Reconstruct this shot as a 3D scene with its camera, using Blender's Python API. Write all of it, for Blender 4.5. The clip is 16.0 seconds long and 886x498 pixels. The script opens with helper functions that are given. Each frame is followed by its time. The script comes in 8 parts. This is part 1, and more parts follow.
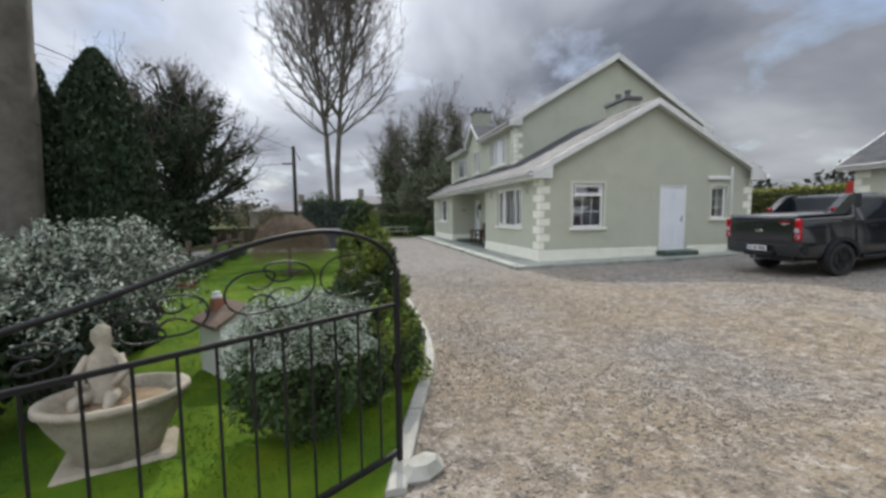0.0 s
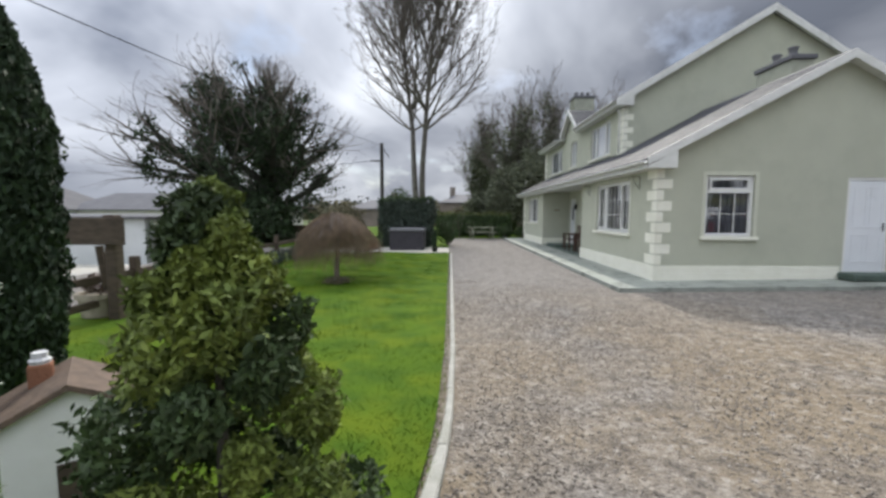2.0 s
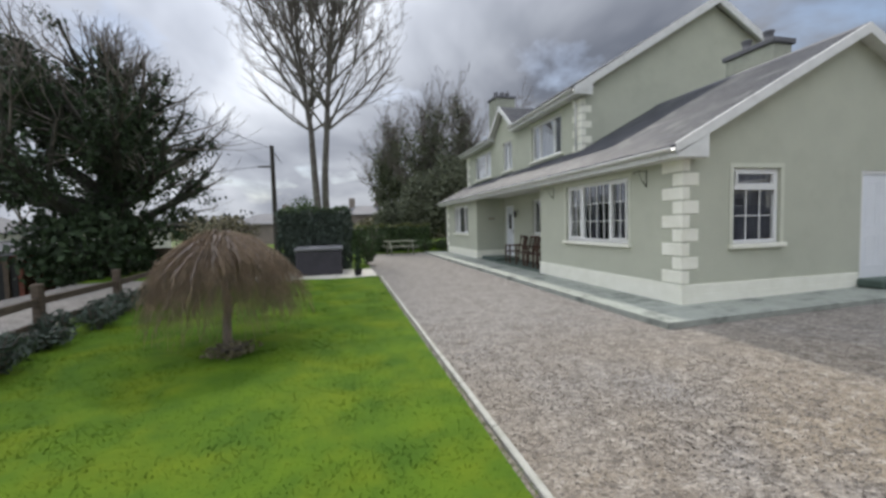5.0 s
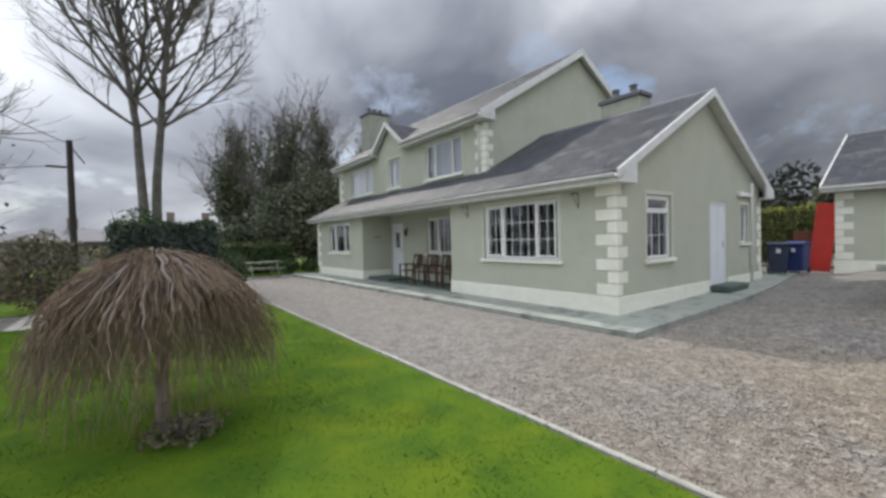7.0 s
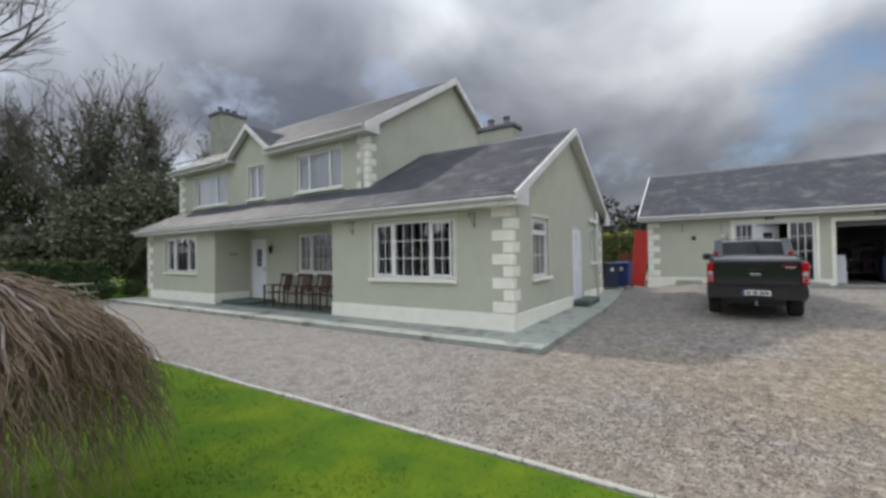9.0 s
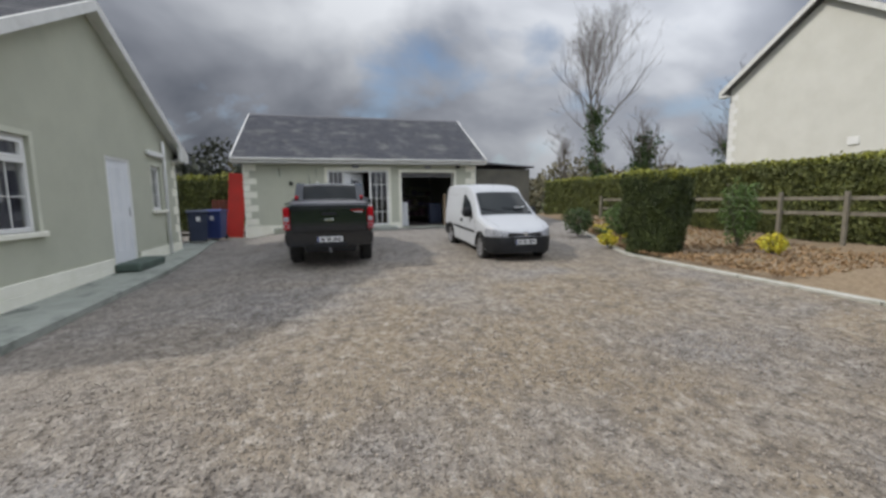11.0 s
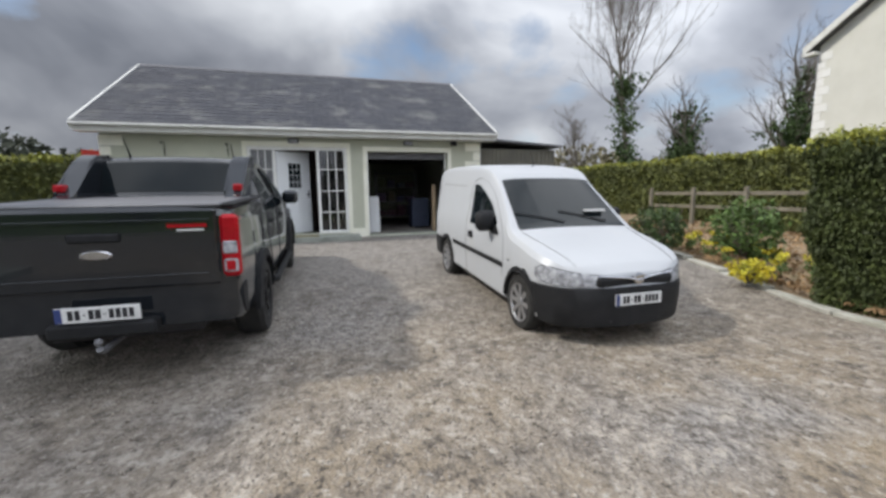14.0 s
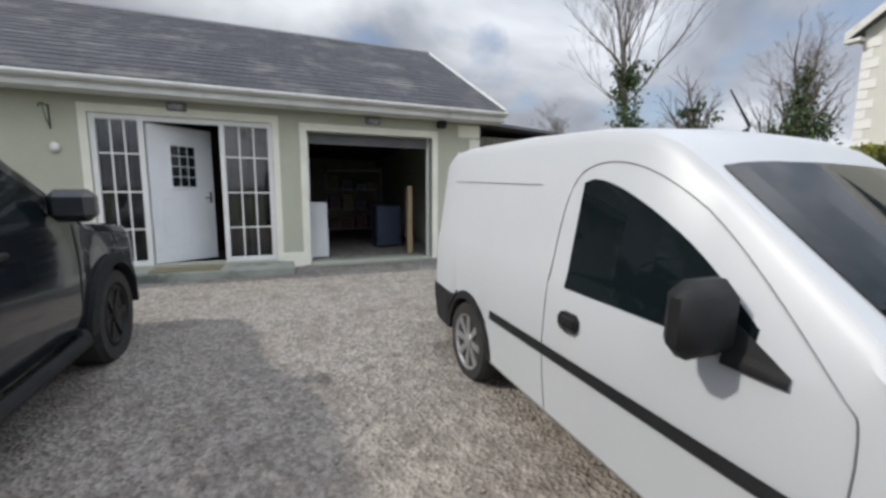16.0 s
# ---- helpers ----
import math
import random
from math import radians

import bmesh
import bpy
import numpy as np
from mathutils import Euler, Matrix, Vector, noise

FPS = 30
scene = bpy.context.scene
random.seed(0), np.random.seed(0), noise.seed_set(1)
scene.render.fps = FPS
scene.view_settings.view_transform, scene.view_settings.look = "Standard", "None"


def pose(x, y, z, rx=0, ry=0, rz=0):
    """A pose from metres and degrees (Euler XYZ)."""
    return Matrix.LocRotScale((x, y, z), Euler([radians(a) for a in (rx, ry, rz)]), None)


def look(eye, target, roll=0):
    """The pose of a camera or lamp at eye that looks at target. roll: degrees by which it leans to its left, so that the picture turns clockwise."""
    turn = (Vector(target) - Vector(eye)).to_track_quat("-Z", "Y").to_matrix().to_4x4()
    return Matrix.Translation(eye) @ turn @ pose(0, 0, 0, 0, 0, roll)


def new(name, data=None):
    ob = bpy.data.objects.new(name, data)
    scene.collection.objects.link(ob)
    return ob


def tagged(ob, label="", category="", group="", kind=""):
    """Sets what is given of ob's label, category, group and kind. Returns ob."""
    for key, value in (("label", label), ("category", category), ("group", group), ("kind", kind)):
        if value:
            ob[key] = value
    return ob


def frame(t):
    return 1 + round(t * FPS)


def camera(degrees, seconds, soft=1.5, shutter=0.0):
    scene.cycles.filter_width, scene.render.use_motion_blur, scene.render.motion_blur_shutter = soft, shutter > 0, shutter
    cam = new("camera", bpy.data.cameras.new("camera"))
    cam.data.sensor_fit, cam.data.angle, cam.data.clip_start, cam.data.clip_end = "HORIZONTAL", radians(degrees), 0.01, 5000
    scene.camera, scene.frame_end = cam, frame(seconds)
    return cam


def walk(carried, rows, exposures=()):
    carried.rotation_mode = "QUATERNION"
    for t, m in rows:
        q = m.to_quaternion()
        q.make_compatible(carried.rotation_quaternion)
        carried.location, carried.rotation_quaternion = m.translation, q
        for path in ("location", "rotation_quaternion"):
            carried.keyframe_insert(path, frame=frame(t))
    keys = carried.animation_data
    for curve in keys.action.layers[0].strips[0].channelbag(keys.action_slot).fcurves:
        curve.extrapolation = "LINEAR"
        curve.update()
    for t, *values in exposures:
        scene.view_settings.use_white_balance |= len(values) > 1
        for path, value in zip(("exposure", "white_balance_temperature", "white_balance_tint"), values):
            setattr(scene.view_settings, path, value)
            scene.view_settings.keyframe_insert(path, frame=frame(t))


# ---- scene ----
cam = camera(93.9, 16.0, soft=3.0)
PATH = [
    (0, (-0.723, 0.149, 1.525), (-0.294, 2.096, 1.359), -0.7),
    (0.5, (-0.453, 0.690, 1.542), (-0.135, 2.657, 1.370), -0.7),
    (1, (-0.253, 1.303, 1.541), (-0.051, 3.285, 1.366), -0.4),
    (1.5, (-0.086, 1.789, 1.548), (-0.020, 3.780, 1.374), -0.3),
    (2, (0.162, 2.370, 1.549), (0.139, 4.363, 1.380), 0.2),
    (2.5, (0.282, 2.887, 1.564), (0.304, 4.881, 1.412), 0.5),
    (3, (0.295, 3.380, 1.574), (0.234, 5.374, 1.420), 0.5),
    (3.5, (0.107, 3.959, 1.576), (-0.075, 5.945, 1.419), 0.5),
    (4, (-0.163, 4.607, 1.561), (-0.265, 6.600, 1.419), 0.3),
    (4.5, (-0.378, 5.223, 1.537), (-0.223, 7.214, 1.417), -0.5),
    (5, (-0.839, 5.706, 1.567), (-0.363, 7.645, 1.448), -1.6),
    (7.5, (-2.551, 7.630, 1.587), (-1.281, 9.175, 1.581), -0.8),
    (8, (-2.509, 8.018, 1.569), (-1.168, 9.501, 1.607), -0.4),
    (8.5, (-2.699, 8.188, 1.566), (-1.247, 9.561, 1.632), -0.7),
    (9, (-2.742, 8.225, 1.605), (-1.067, 9.317, 1.634), -0.9),
    (9.5, (-2.371, 8.093, 1.498), (-0.447, 8.638, 1.476), -1.2),
    (10, (-1.747, 7.857, 1.470), (0.252, 7.840, 1.402), -0.8),
    (12.5, (2.111, 6.690, 1.417), (3.989, 6.064, 1.137), -0.5),
    (13, (3.014, 6.455, 1.422), (4.917, 5.913, 1.132), -1.0),
    (13.5, (3.865, 6.260, 1.454), (5.757, 5.665, 1.199), -0.6),
    (14, (4.797, 6.082, 1.473), (6.699, 5.525, 1.204), -0.7),
    (14.5, (5.632, 5.907, 1.505), (7.540, 5.391, 1.200), -0.3),
    (15, (6.506, 5.895, 1.534), (8.399, 5.330, 1.221), -0.1),
    (15.5, (7.384, 5.609, 1.500), (9.267, 4.990, 1.217), -0.6),
    (16, (8.328, 5.445, 1.500), (10.168, 4.700, 1.250), 0.2),
]
walk(cam, [(t, look(eye, target, roll)) for t, eye, target, roll in PATH],
     exposures=[(0, 0.50), (1.5, 0.57), (3, 0.43), (4.5, 0.46), (7.5, 0.48), (8.5, 0.46), (9.2, 0.38), (10, 0.15), (11.2, 0.25), (12.5, 0.40), (14.2, 0.50), (16, 0.48)])

# ---- light ----
SUN_EL, SUN_AZ = 44.0, 7.0          # azimuth in degrees from +y towards +x
world = bpy.data.worlds.new("sky")
scene.world = world
world.use_nodes = True
wt = world.node_tree
wt.nodes.clear()


def wnode(kind, **inputs):
    n = wt.nodes.new(kind)
    for k, v in inputs.items():
        n.inputs[k.replace("_", " ")].default_value = v
    return n


def wlink(a, b):
    wt.links.new(a, b)


def wmath(op, a, b=None):
    n = wt.nodes.new("ShaderNodeMath")
    n.operation = op
    for i, v in enumerate((a, b)):
        if v is None:
            continue
        if isinstance(v, (int, float)):
            n.inputs[i].default_value = v
        else:
            wlink(v, n.inputs[i])
    return n.outputs[0]


w_out, w_bg = wnode("ShaderNodeOutputWorld"), wnode("ShaderNodeBackground")
w_sky = wnode("ShaderNodeTexSky")
w_sky.sky_type, w_sky.sun_disc = "NISHITA", False
w_sky.sun_elevation, w_sky.sun_rotation = radians(SUN_EL), radians(SUN_AZ)
w_tc, w_sep = wnode("ShaderNodeTexCoord"), wnode("ShaderNodeSeparateXYZ")
wlink(w_tc.outputs["Generated"], w_sep.inputs[0])
height = wmath("MAXIMUM", w_sep.outputs[2], 0.0)
spread = wmath("ADD", height, 0.48)
w_comb = wnode("ShaderNodeCombineXYZ")
wlink(wmath("DIVIDE", w_sep.outputs[0], spread), w_comb.inputs[0])
wlink(wmath("DIVIDE", w_sep.outputs[1], spread), w_comb.inputs[1])
w_big = wnode("ShaderNodeTexNoise", Scale=1.55, Detail=5.0, Roughness=0.47, Distortion=0.35)
w_det = wnode("ShaderNodeTexNoise", Scale=2.3, Detail=6.0, Roughness=0.55, Distortion=0.2)
wlink(w_comb.outputs[0], w_big.inputs["Vector"])
wlink(w_comb.outputs[0], w_det.inputs["Vector"])
w_ramp = wnode("ShaderNodeValToRGB")
els = w_ramp.color_ramp.elements
els[0].position, els[0].color = 0.33, (0.15, 0.168, 0.21, 1)
els[1].position, els[1].color = 0.68, (0.76, 0.79, 0.84, 1)
mid = els.new(0.50)
mid.color = (0.38, 0.405, 0.46, 1)
wlink(w_big.outputs["Fac"], w_ramp.inputs[0])
side = wmath("ADD", wmath("MULTIPLY", w_sep.outputs[0], -0.52), wmath("MULTIPLY", w_sep.outputs[1], -0.18))
lum = wmath("MULTIPLY", wmath("ADD", wmath("MULTIPLY", height, 1.9), 0.80), wmath("ADD", side, 1.0))
w_lum = wnode("ShaderNodeVectorMath")
w_lum.operation = "SCALE"
wlink(w_ramp.outputs[0], w_lum.inputs[0])
wlink(lum, w_lum.inputs["Scale"])
w_skys = wnode("ShaderNodeVectorMath")
w_skys.operation = "SCALE"
w_skys.inputs["Scale"].default_value = 0.10
wlink(w_sky.outputs[0], w_skys.inputs[0])
w_gap = wnode("ShaderNodeMapRange")
w_gap.inputs["From Min"].default_value, w_gap.inputs["From Max"].default_value = 0.56, 0.74
wlink(w_det.outputs["Fac"], w_gap.inputs["Value"])
w_mix = wnode("ShaderNodeMix")
w_mix.data_type = "RGBA"
wlink(w_gap.outputs[0], w_mix.inputs["Factor"])
wlink(w_lum.outputs[0], w_mix.inputs["A"])
wlink(w_skys.outputs[0], w_mix.inputs["B"])
wlink(w_mix.outputs["Result"], w_bg.inputs["Color"])
w_bg.inputs["Strength"].default_value = 1.0
wlink(w_bg.outputs[0], w_out.inputs[0])

sun = new("sun", bpy.data.lights.new("sun", "SUN"))
sun.data.energy, sun.data.angle, sun.data.color = 2.0, radians(2.5), (1.0, 0.95, 0.87)
_az, _el = radians(SUN_AZ), radians(SUN_EL)
sun.matrix_world = look((math.sin(_az) * math.cos(_el) * 60, math.cos(_az) * math.cos(_el) * 60, math.sin(_el) * 60), (0, 0, 0))

# ---- materials ----


def material(name, base, other=None, scale=6.0, rough=0.7, metal=0.0, bump=0.0, bump_scale=60.0, dirt=None, dirt_scale=1.2,
             dirt_at=(0.5, 0.75), vary=0.0, island=False, coat=0.0, spec=0.5, trans=0.0, alpha=1.0, emit=None, stretch=(1, 1, 1)):
    m = bpy.data.materials.new(name)
    m.use_nodes = True
    t = m.node_tree
    bsdf = t.nodes["Principled BSDF"]
    bsdf.inputs["Roughness"].default_value = rough
    bsdf.inputs["Metallic"].default_value = metal
    bsdf.inputs["Coat Weight"].default_value = coat
    bsdf.inputs["Specular IOR Level"].default_value = spec
    bsdf.inputs["Transmission Weight"].default_value = trans
    bsdf.inputs["Alpha"].default_value = alpha
    mp = t.nodes.new("ShaderNodeMapping")
    mp.inputs["Scale"].default_value = stretch
    geo = t.nodes.new("ShaderNodeNewGeometry")
    t.links.new(geo.outputs["Position"], mp.inputs["Vector"])

    def noise_at(s, detail=5.0, r=0.6):
        n = t.nodes.new("ShaderNodeTexNoise")
        n.inputs["Scale"].default_value, n.inputs["Detail"].default_value, n.inputs["Roughness"].default_value = s, detail, r
        t.links.new(mp.outputs[0], n.inputs["Vector"])
        return n

    def mix(fac, a, b, mode="MIX"):
        n = t.nodes.new("ShaderNodeMix")
        n.data_type, n.blend_type = "RGBA", mode
        for key, v in (("Factor", fac), ("A", a), ("B", b)):
            if hasattr(v, "is_linked"):
                t.links.new(v, n.inputs[key])
            elif key == "Factor":
                n.inputs["Factor"].default_value = v
            else:
                n.inputs[key].default_value = (*v, 1)
        return n.outputs["Result"]

    def ramp(sock, a, b):
        n = t.nodes.new("ShaderNodeMapRange")
        n.inputs["From Min"].default_value, n.inputs["From Max"].default_value = a, b
        t.links.new(sock, n.inputs["Value"])
        return n.outputs[0]

    col = mix(ramp(noise_at(scale).outputs["Fac"], 0.35, 0.65), base, other or tuple(c * 0.8 for c in base))
    if dirt:
        col = mix(ramp(noise_at(dirt_scale, 6.0, 0.65).outputs["Fac"], *dirt_at), col, dirt)
    if vary:
        if island:
            rnd = geo.outputs["Random Per Island"]
        else:
            rnd = t.nodes.new("ShaderNodeObjectInfo").outputs["Random"]
        hsv = t.nodes.new("ShaderNodeHueSaturation")
        r = t.nodes.new("ShaderNodeMapRange")
        r.inputs["To Min"].default_value, r.inputs["To Max"].default_value = 1 - vary, 1 + vary
        t.links.new(rnd, r.inputs["Value"])
        t.links.new(r.outputs[0], hsv.inputs["Value"])
        t.links.new(col, hsv.inputs["Color"])
        col = hsv.outputs[0]
    t.links.new(col, bsdf.inputs["Base Color"])
    if bump:
        b = t.nodes.new("ShaderNodeBump")
        b.inputs["Strength"].default_value, b.inputs["Distance"].default_value = bump, 0.02
        t.links.new(noise_at(bump_scale, 3.0).outputs["Fac"], b.inputs["Height"])
        t.links.new(b.outputs[0], bsdf.inputs["Normal"])
    if emit:
        bsdf.inputs["Emission Color"].default_value, bsdf.inputs["Emission Strength"].default_value = (*emit[:3], 1), emit[3]
    return m


def gravel_material():
    """Trodden gravel: pale chippings, brown dirt in broad patches, damp dark spots."""
    m = bpy.data.materials.new("gravel_bed")
    m.use_nodes = True
    t = m.node_tree
    bsdf = t.nodes["Principled BSDF"]
    bsdf.inputs["Roughness"].default_value = 0.95
    bsdf.inputs["Specular IOR Level"].default_value = 0.15
    geo = t.nodes.new("ShaderNodeNewGeometry")

    def tex(kind, scale, **kw):
        n = t.nodes.new(kind)
        n.inputs["Scale"].default_value = scale
        for k, v in kw.items():
            n.inputs[k].default_value = v
        t.links.new(geo.outputs["Position"], n.inputs["Vector"])
        return n

    def rng(sock, a, b):
        n = t.nodes.new("ShaderNodeMapRange")
        n.inputs["From Min"].default_value, n.inputs["From Max"].default_value = a, b
        t.links.new(sock, n.inputs["Value"])
        return n.outputs[0]

    def mix(fac, a, b):
        n = t.nodes.new("ShaderNodeMix")
        n.data_type = "RGBA"
        for key, v in (("Factor", fac), ("A", a), ("B", b)):
            if hasattr(v, "is_linked"):
                t.links.new(v, n.inputs[key])
            else:
                n.inputs[key].default_value = (*v, 1)
        return n.outputs["Result"]

    cells = tex("ShaderNodeTexVoronoi", 42.0, Randomness=1.0)
    sep = t.nodes.new("ShaderNodeSeparateColor")
    t.links.new(cells.outputs["Color"], sep.inputs[0])
    chips = mix(sep.outputs[0], (0.162, 0.149, 0.136), (0.325, 0.302, 0.277))
    broad = tex("ShaderNodeTexNoise", 0.42, Detail=6.0, Roughness=0.62)
    # the sandy middle of the yard, worn by wheels
    far = t.nodes.new("ShaderNodeVectorMath")
    far.operation = "DISTANCE"
    far.inputs[1].default_value = (3.4, 3.8, 0.1)
    t.links.new(geo.outputs["Position"], far.inputs[0])
    sandy = t.nodes.new("ShaderNodeMath")
    sandy.operation = "MULTIPLY"
    t.links.new(rng(broad.outputs["Fac"], 0.36, 0.54), sandy.inputs[0])
    t.links.new(rng(far.outputs["Value"], 8.0, 3.0), sandy.inputs[1])
    brown = mix(sandy.outputs[0], chips, (0.262, 0.212, 0.150))
    fine = tex("ShaderNodeTexNoise", 2.6, Detail=6.0, Roughness=0.7)
    patch = mix(rng(fine.outputs["Fac"], 0.50, 0.78), brown, (0.132, 0.112, 0.096))
    mid = tex("ShaderNodeTexNoise", 6.5, Detail=6.0, Roughness=0.7)
    coarse = tex("ShaderNodeTexNoise", 17.0, Detail=4.0, Roughness=0.7)
    loose = t.nodes.new("ShaderNodeMapRange")
    loose.inputs["From Min"].default_value, loose.inputs["From Max"].default_value = 9.5, 5.0
    loose.inputs["To Min"].default_value, loose.inputs["To Max"].default_value = 0.25, 1.0
    t.links.new(far.outputs["Value"], loose.inputs["Value"])

    def where_loose(sock):
        n = t.nodes.new("ShaderNodeMath")
        n.operation = "MULTIPLY"
        t.links.new(sock, n.inputs[0])
        t.links.new(loose.outputs[0], n.inputs[1])
        return n.outputs[0]

    patch = mix(where_loose(rng(mid.outputs["Fac"], 0.53, 0.64)), patch, (0.130, 0.113, 0.096))
    patch = mix(where_loose(rng(mid.outputs["Fac"], 0.46, 0.34)), patch, (0.39, 0.352, 0.302))
    patch = mix(where_loose(rng(coarse.outputs["Fac"], 0.55, 0.68)), patch, (0.078, 0.068, 0.058))
    patch = mix(where_loose(rng(coarse.outputs["Fac"], 0.44, 0.31)), patch, (0.41, 0.38, 0.335))
    damp = tex("ShaderNodeTexNoise", 2.1, Detail=6.0, Roughness=0.65)
    col = mix(rng(damp.outputs["Fac"], 0.655, 0.735), patch, (0.082, 0.070, 0.060))
    t.links.new(col, bsdf.inputs["Base Color"])
    b = t.nodes.new("ShaderNodeBump")
    b.inputs["Strength"].default_value, b.inputs["Distance"].default_value = 0.8, 0.02
    t.links.new(cells.outputs["Distance"], b.inputs["Height"])
    t.links.new(b.outputs[0], bsdf.inputs["Normal"])
    return m


M = {}
M["wall"] = material("sage_render", (0.495, 0.507, 0.404), (0.461, 0.473, 0.376), 1.5, 0.9, bump=0.5, bump_scale=120, dirt=(0.410, 0.421, 0.330), dirt_scale=0.7, dirt_at=(0.52, 0.8))
M["cream"] = material("cream_paint", (0.86, 0.85, 0.74), (0.79, 0.78, 0.66), 3, 0.8, bump=0.4, bump_scale=90, dirt=(0.6, 0.58, 0.47), dirt_scale=2.5, dirt_at=(0.62, 0.88))
M["upvc"] = material("white_upvc", (0.8, 0.8, 0.78), (0.76, 0.76, 0.73), 3, 0.35, dirt=(0.62, 0.61, 0.57), dirt_scale=2, dirt_at=(0.6, 0.9))
M["fascia"] = material("fascia_upvc", (0.72, 0.72, 0.69), (0.64, 0.64, 0.61), 4, 0.4, dirt=(0.45, 0.45, 0.41), dirt_scale=3, dirt_at=(0.55, 0.85))
M["slate"] = material("roof_slate", (0.064, 0.066, 0.075), (0.048, 0.050, 0.060), 3, 0.62, bump=0.4, bump_scale=40, dirt=(0.145, 0.145, 0.142), dirt_scale=1.6, dirt_at=(0.52, 0.72), vary=0.12, spec=0.22)
M["slate_many"] = material("roof_slate_field", (0.064, 0.066, 0.075), (0.048, 0.050, 0.060), 3, 0.62, bump=0.4, bump_scale=40, dirt=(0.145, 0.145, 0.142), dirt_scale=1.6, dirt_at=(0.52, 0.72), vary=0.12, island=True, spec=0.22)
M["lead"] = material("grey_ridge", (0.13, 0.13, 0.14), None, 8, 0.7, bump=0.3)
M["gravel"] = gravel_material()
M["stone"] = material("gravel_stone", (0.302, 0.265, 0.221), (0.212, 0.183, 0.153), 3, 0.85, vary=0.4, island=True)
M["grass"] = material("lawn_turf", (0.086, 0.149, 0.011), (0.053, 0.108, 0.011), 2.2, 0.9, bump=0.2, bump_scale=30, dirt=(0.116, 0.164, 0.011), dirt_scale=1.3, dirt_at=(0.47, 0.68), spec=0.08)
M["blade"] = material("grass_blade", (0.093, 0.160, 0.011), (0.060, 0.122, 0.011), 2.2, 0.75, vary=0.2, island=True, dirt=(0.122, 0.173, 0.011), dirt_scale=1.3, dirt_at=(0.47, 0.68), spec=0.08)
M["field"] = material("rough_field", (0.09, 0.125, 0.03), (0.07, 0.095, 0.03), 0.2, 0.95, dirt=(0.15, 0.13, 0.06), dirt_scale=0.05)
M["concrete"] = material("path_concrete", (0.33, 0.35, 0.31), (0.26, 0.28, 0.245), 4, 0.75, bump=0.4, bump_scale=60, dirt=(0.115, 0.130, 0.115), dirt_scale=1.7, dirt_at=(0.52, 0.66))
M["kerb"] = material("kerb_concrete", (0.474, 0.467, 0.418), (0.383, 0.375, 0.329), 9, 0.9, bump=0.5, bump_scale=80, dirt=(0.252, 0.252, 0.194), dirt_scale=3, dirt_at=(0.5, 0.8))
M["paving"] = material("pale_paving", (0.5, 0.48, 0.42), (0.42, 0.40, 0.35), 5, 0.85, bump=0.3, vary=0.12)
M["soil"] = material("garden_soil", (0.178, 0.123, 0.072), (0.281, 0.212, 0.132), 14, 0.95, bump=1.0, bump_scale=25, dirt=(0.085, 0.089, 0.030), dirt_scale=1.5, dirt_at=(0.55, 0.75))
M["bark"] = material("grey_bark", (0.150, 0.135, 0.116), (0.090, 0.079, 0.068), 5, 0.9, bump=0.7, bump_scale=18, dirt=(0.195, 0.191, 0.165), dirt_scale=2)
# bark darkened so that the ivy tree's limbs look backlit, as silhouettes
M["bark_dark"] = material("silhouette_bark", (0.062, 0.060, 0.048), (0.036, 0.036, 0.029), 5, 0.9, bump=0.7, bump_scale=18)
M["far_stone"] = material("brown_stone", (0.24, 0.20, 0.17), (0.17, 0.145, 0.125), 0.8, 0.9)
M["bark_pale"] = material("pale_branch", (0.33, 0.27, 0.235), (0.20, 0.16, 0.135), 5, 0.85, bump=0.5, bump_scale=18)
M["twig"] = material("bare_twig", (0.165, 0.142, 0.124), (0.115, 0.098, 0.087), 3, 0.85)
M["willow"] = material("willow_twig", (0.27, 0.195, 0.125), (0.17, 0.12, 0.08), 5, 0.75, vary=0.35, island=True)
for _n, _a, _b in (("ivy", (0.030, 0.055, 0.018), (0.018, 0.035, 0.012)), ("evergreen", (0.165, 0.18, 0.112), (0.090, 0.105, 0.066)), ("cypress", (0.032, 0.060, 0.024), (0.020, 0.040, 0.016)),
                   ("laurel", (0.055, 0.095, 0.024), (0.03, 0.055, 0.015)), ("conifer", (0.175, 0.22, 0.036), (0.075, 0.11, 0.020)),
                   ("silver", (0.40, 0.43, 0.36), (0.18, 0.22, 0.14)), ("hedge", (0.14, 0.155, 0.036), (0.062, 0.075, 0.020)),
                   # hedge_top: yellower growth, with the daylight on the tops lightened into it
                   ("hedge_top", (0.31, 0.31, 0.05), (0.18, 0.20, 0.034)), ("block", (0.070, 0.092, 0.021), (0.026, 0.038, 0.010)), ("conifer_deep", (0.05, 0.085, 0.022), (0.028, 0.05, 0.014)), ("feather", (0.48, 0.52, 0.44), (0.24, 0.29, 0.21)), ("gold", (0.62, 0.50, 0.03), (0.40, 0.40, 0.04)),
                   ("shrub", (0.10, 0.17, 0.04), (0.06, 0.10, 0.025)), ("bluegreen", (0.065, 0.09, 0.07), (0.035, 0.05, 0.032)),
                   ("scrub", (0.17, 0.145, 0.085), (0.10, 0.095, 0.05)), ("heath", (0.22, 0.15, 0.13), (0.12, 0.10, 0.07))):
    M[_n] = material(_n + "_leaf", _a, _b, 4, 0.7, vary=0.36, island=True)
M["iron"] = material("black_iron", (0.010, 0.010, 0.011), (0.018, 0.017, 0.017), 12, 0.5, bump=0.2, spec=0.25)
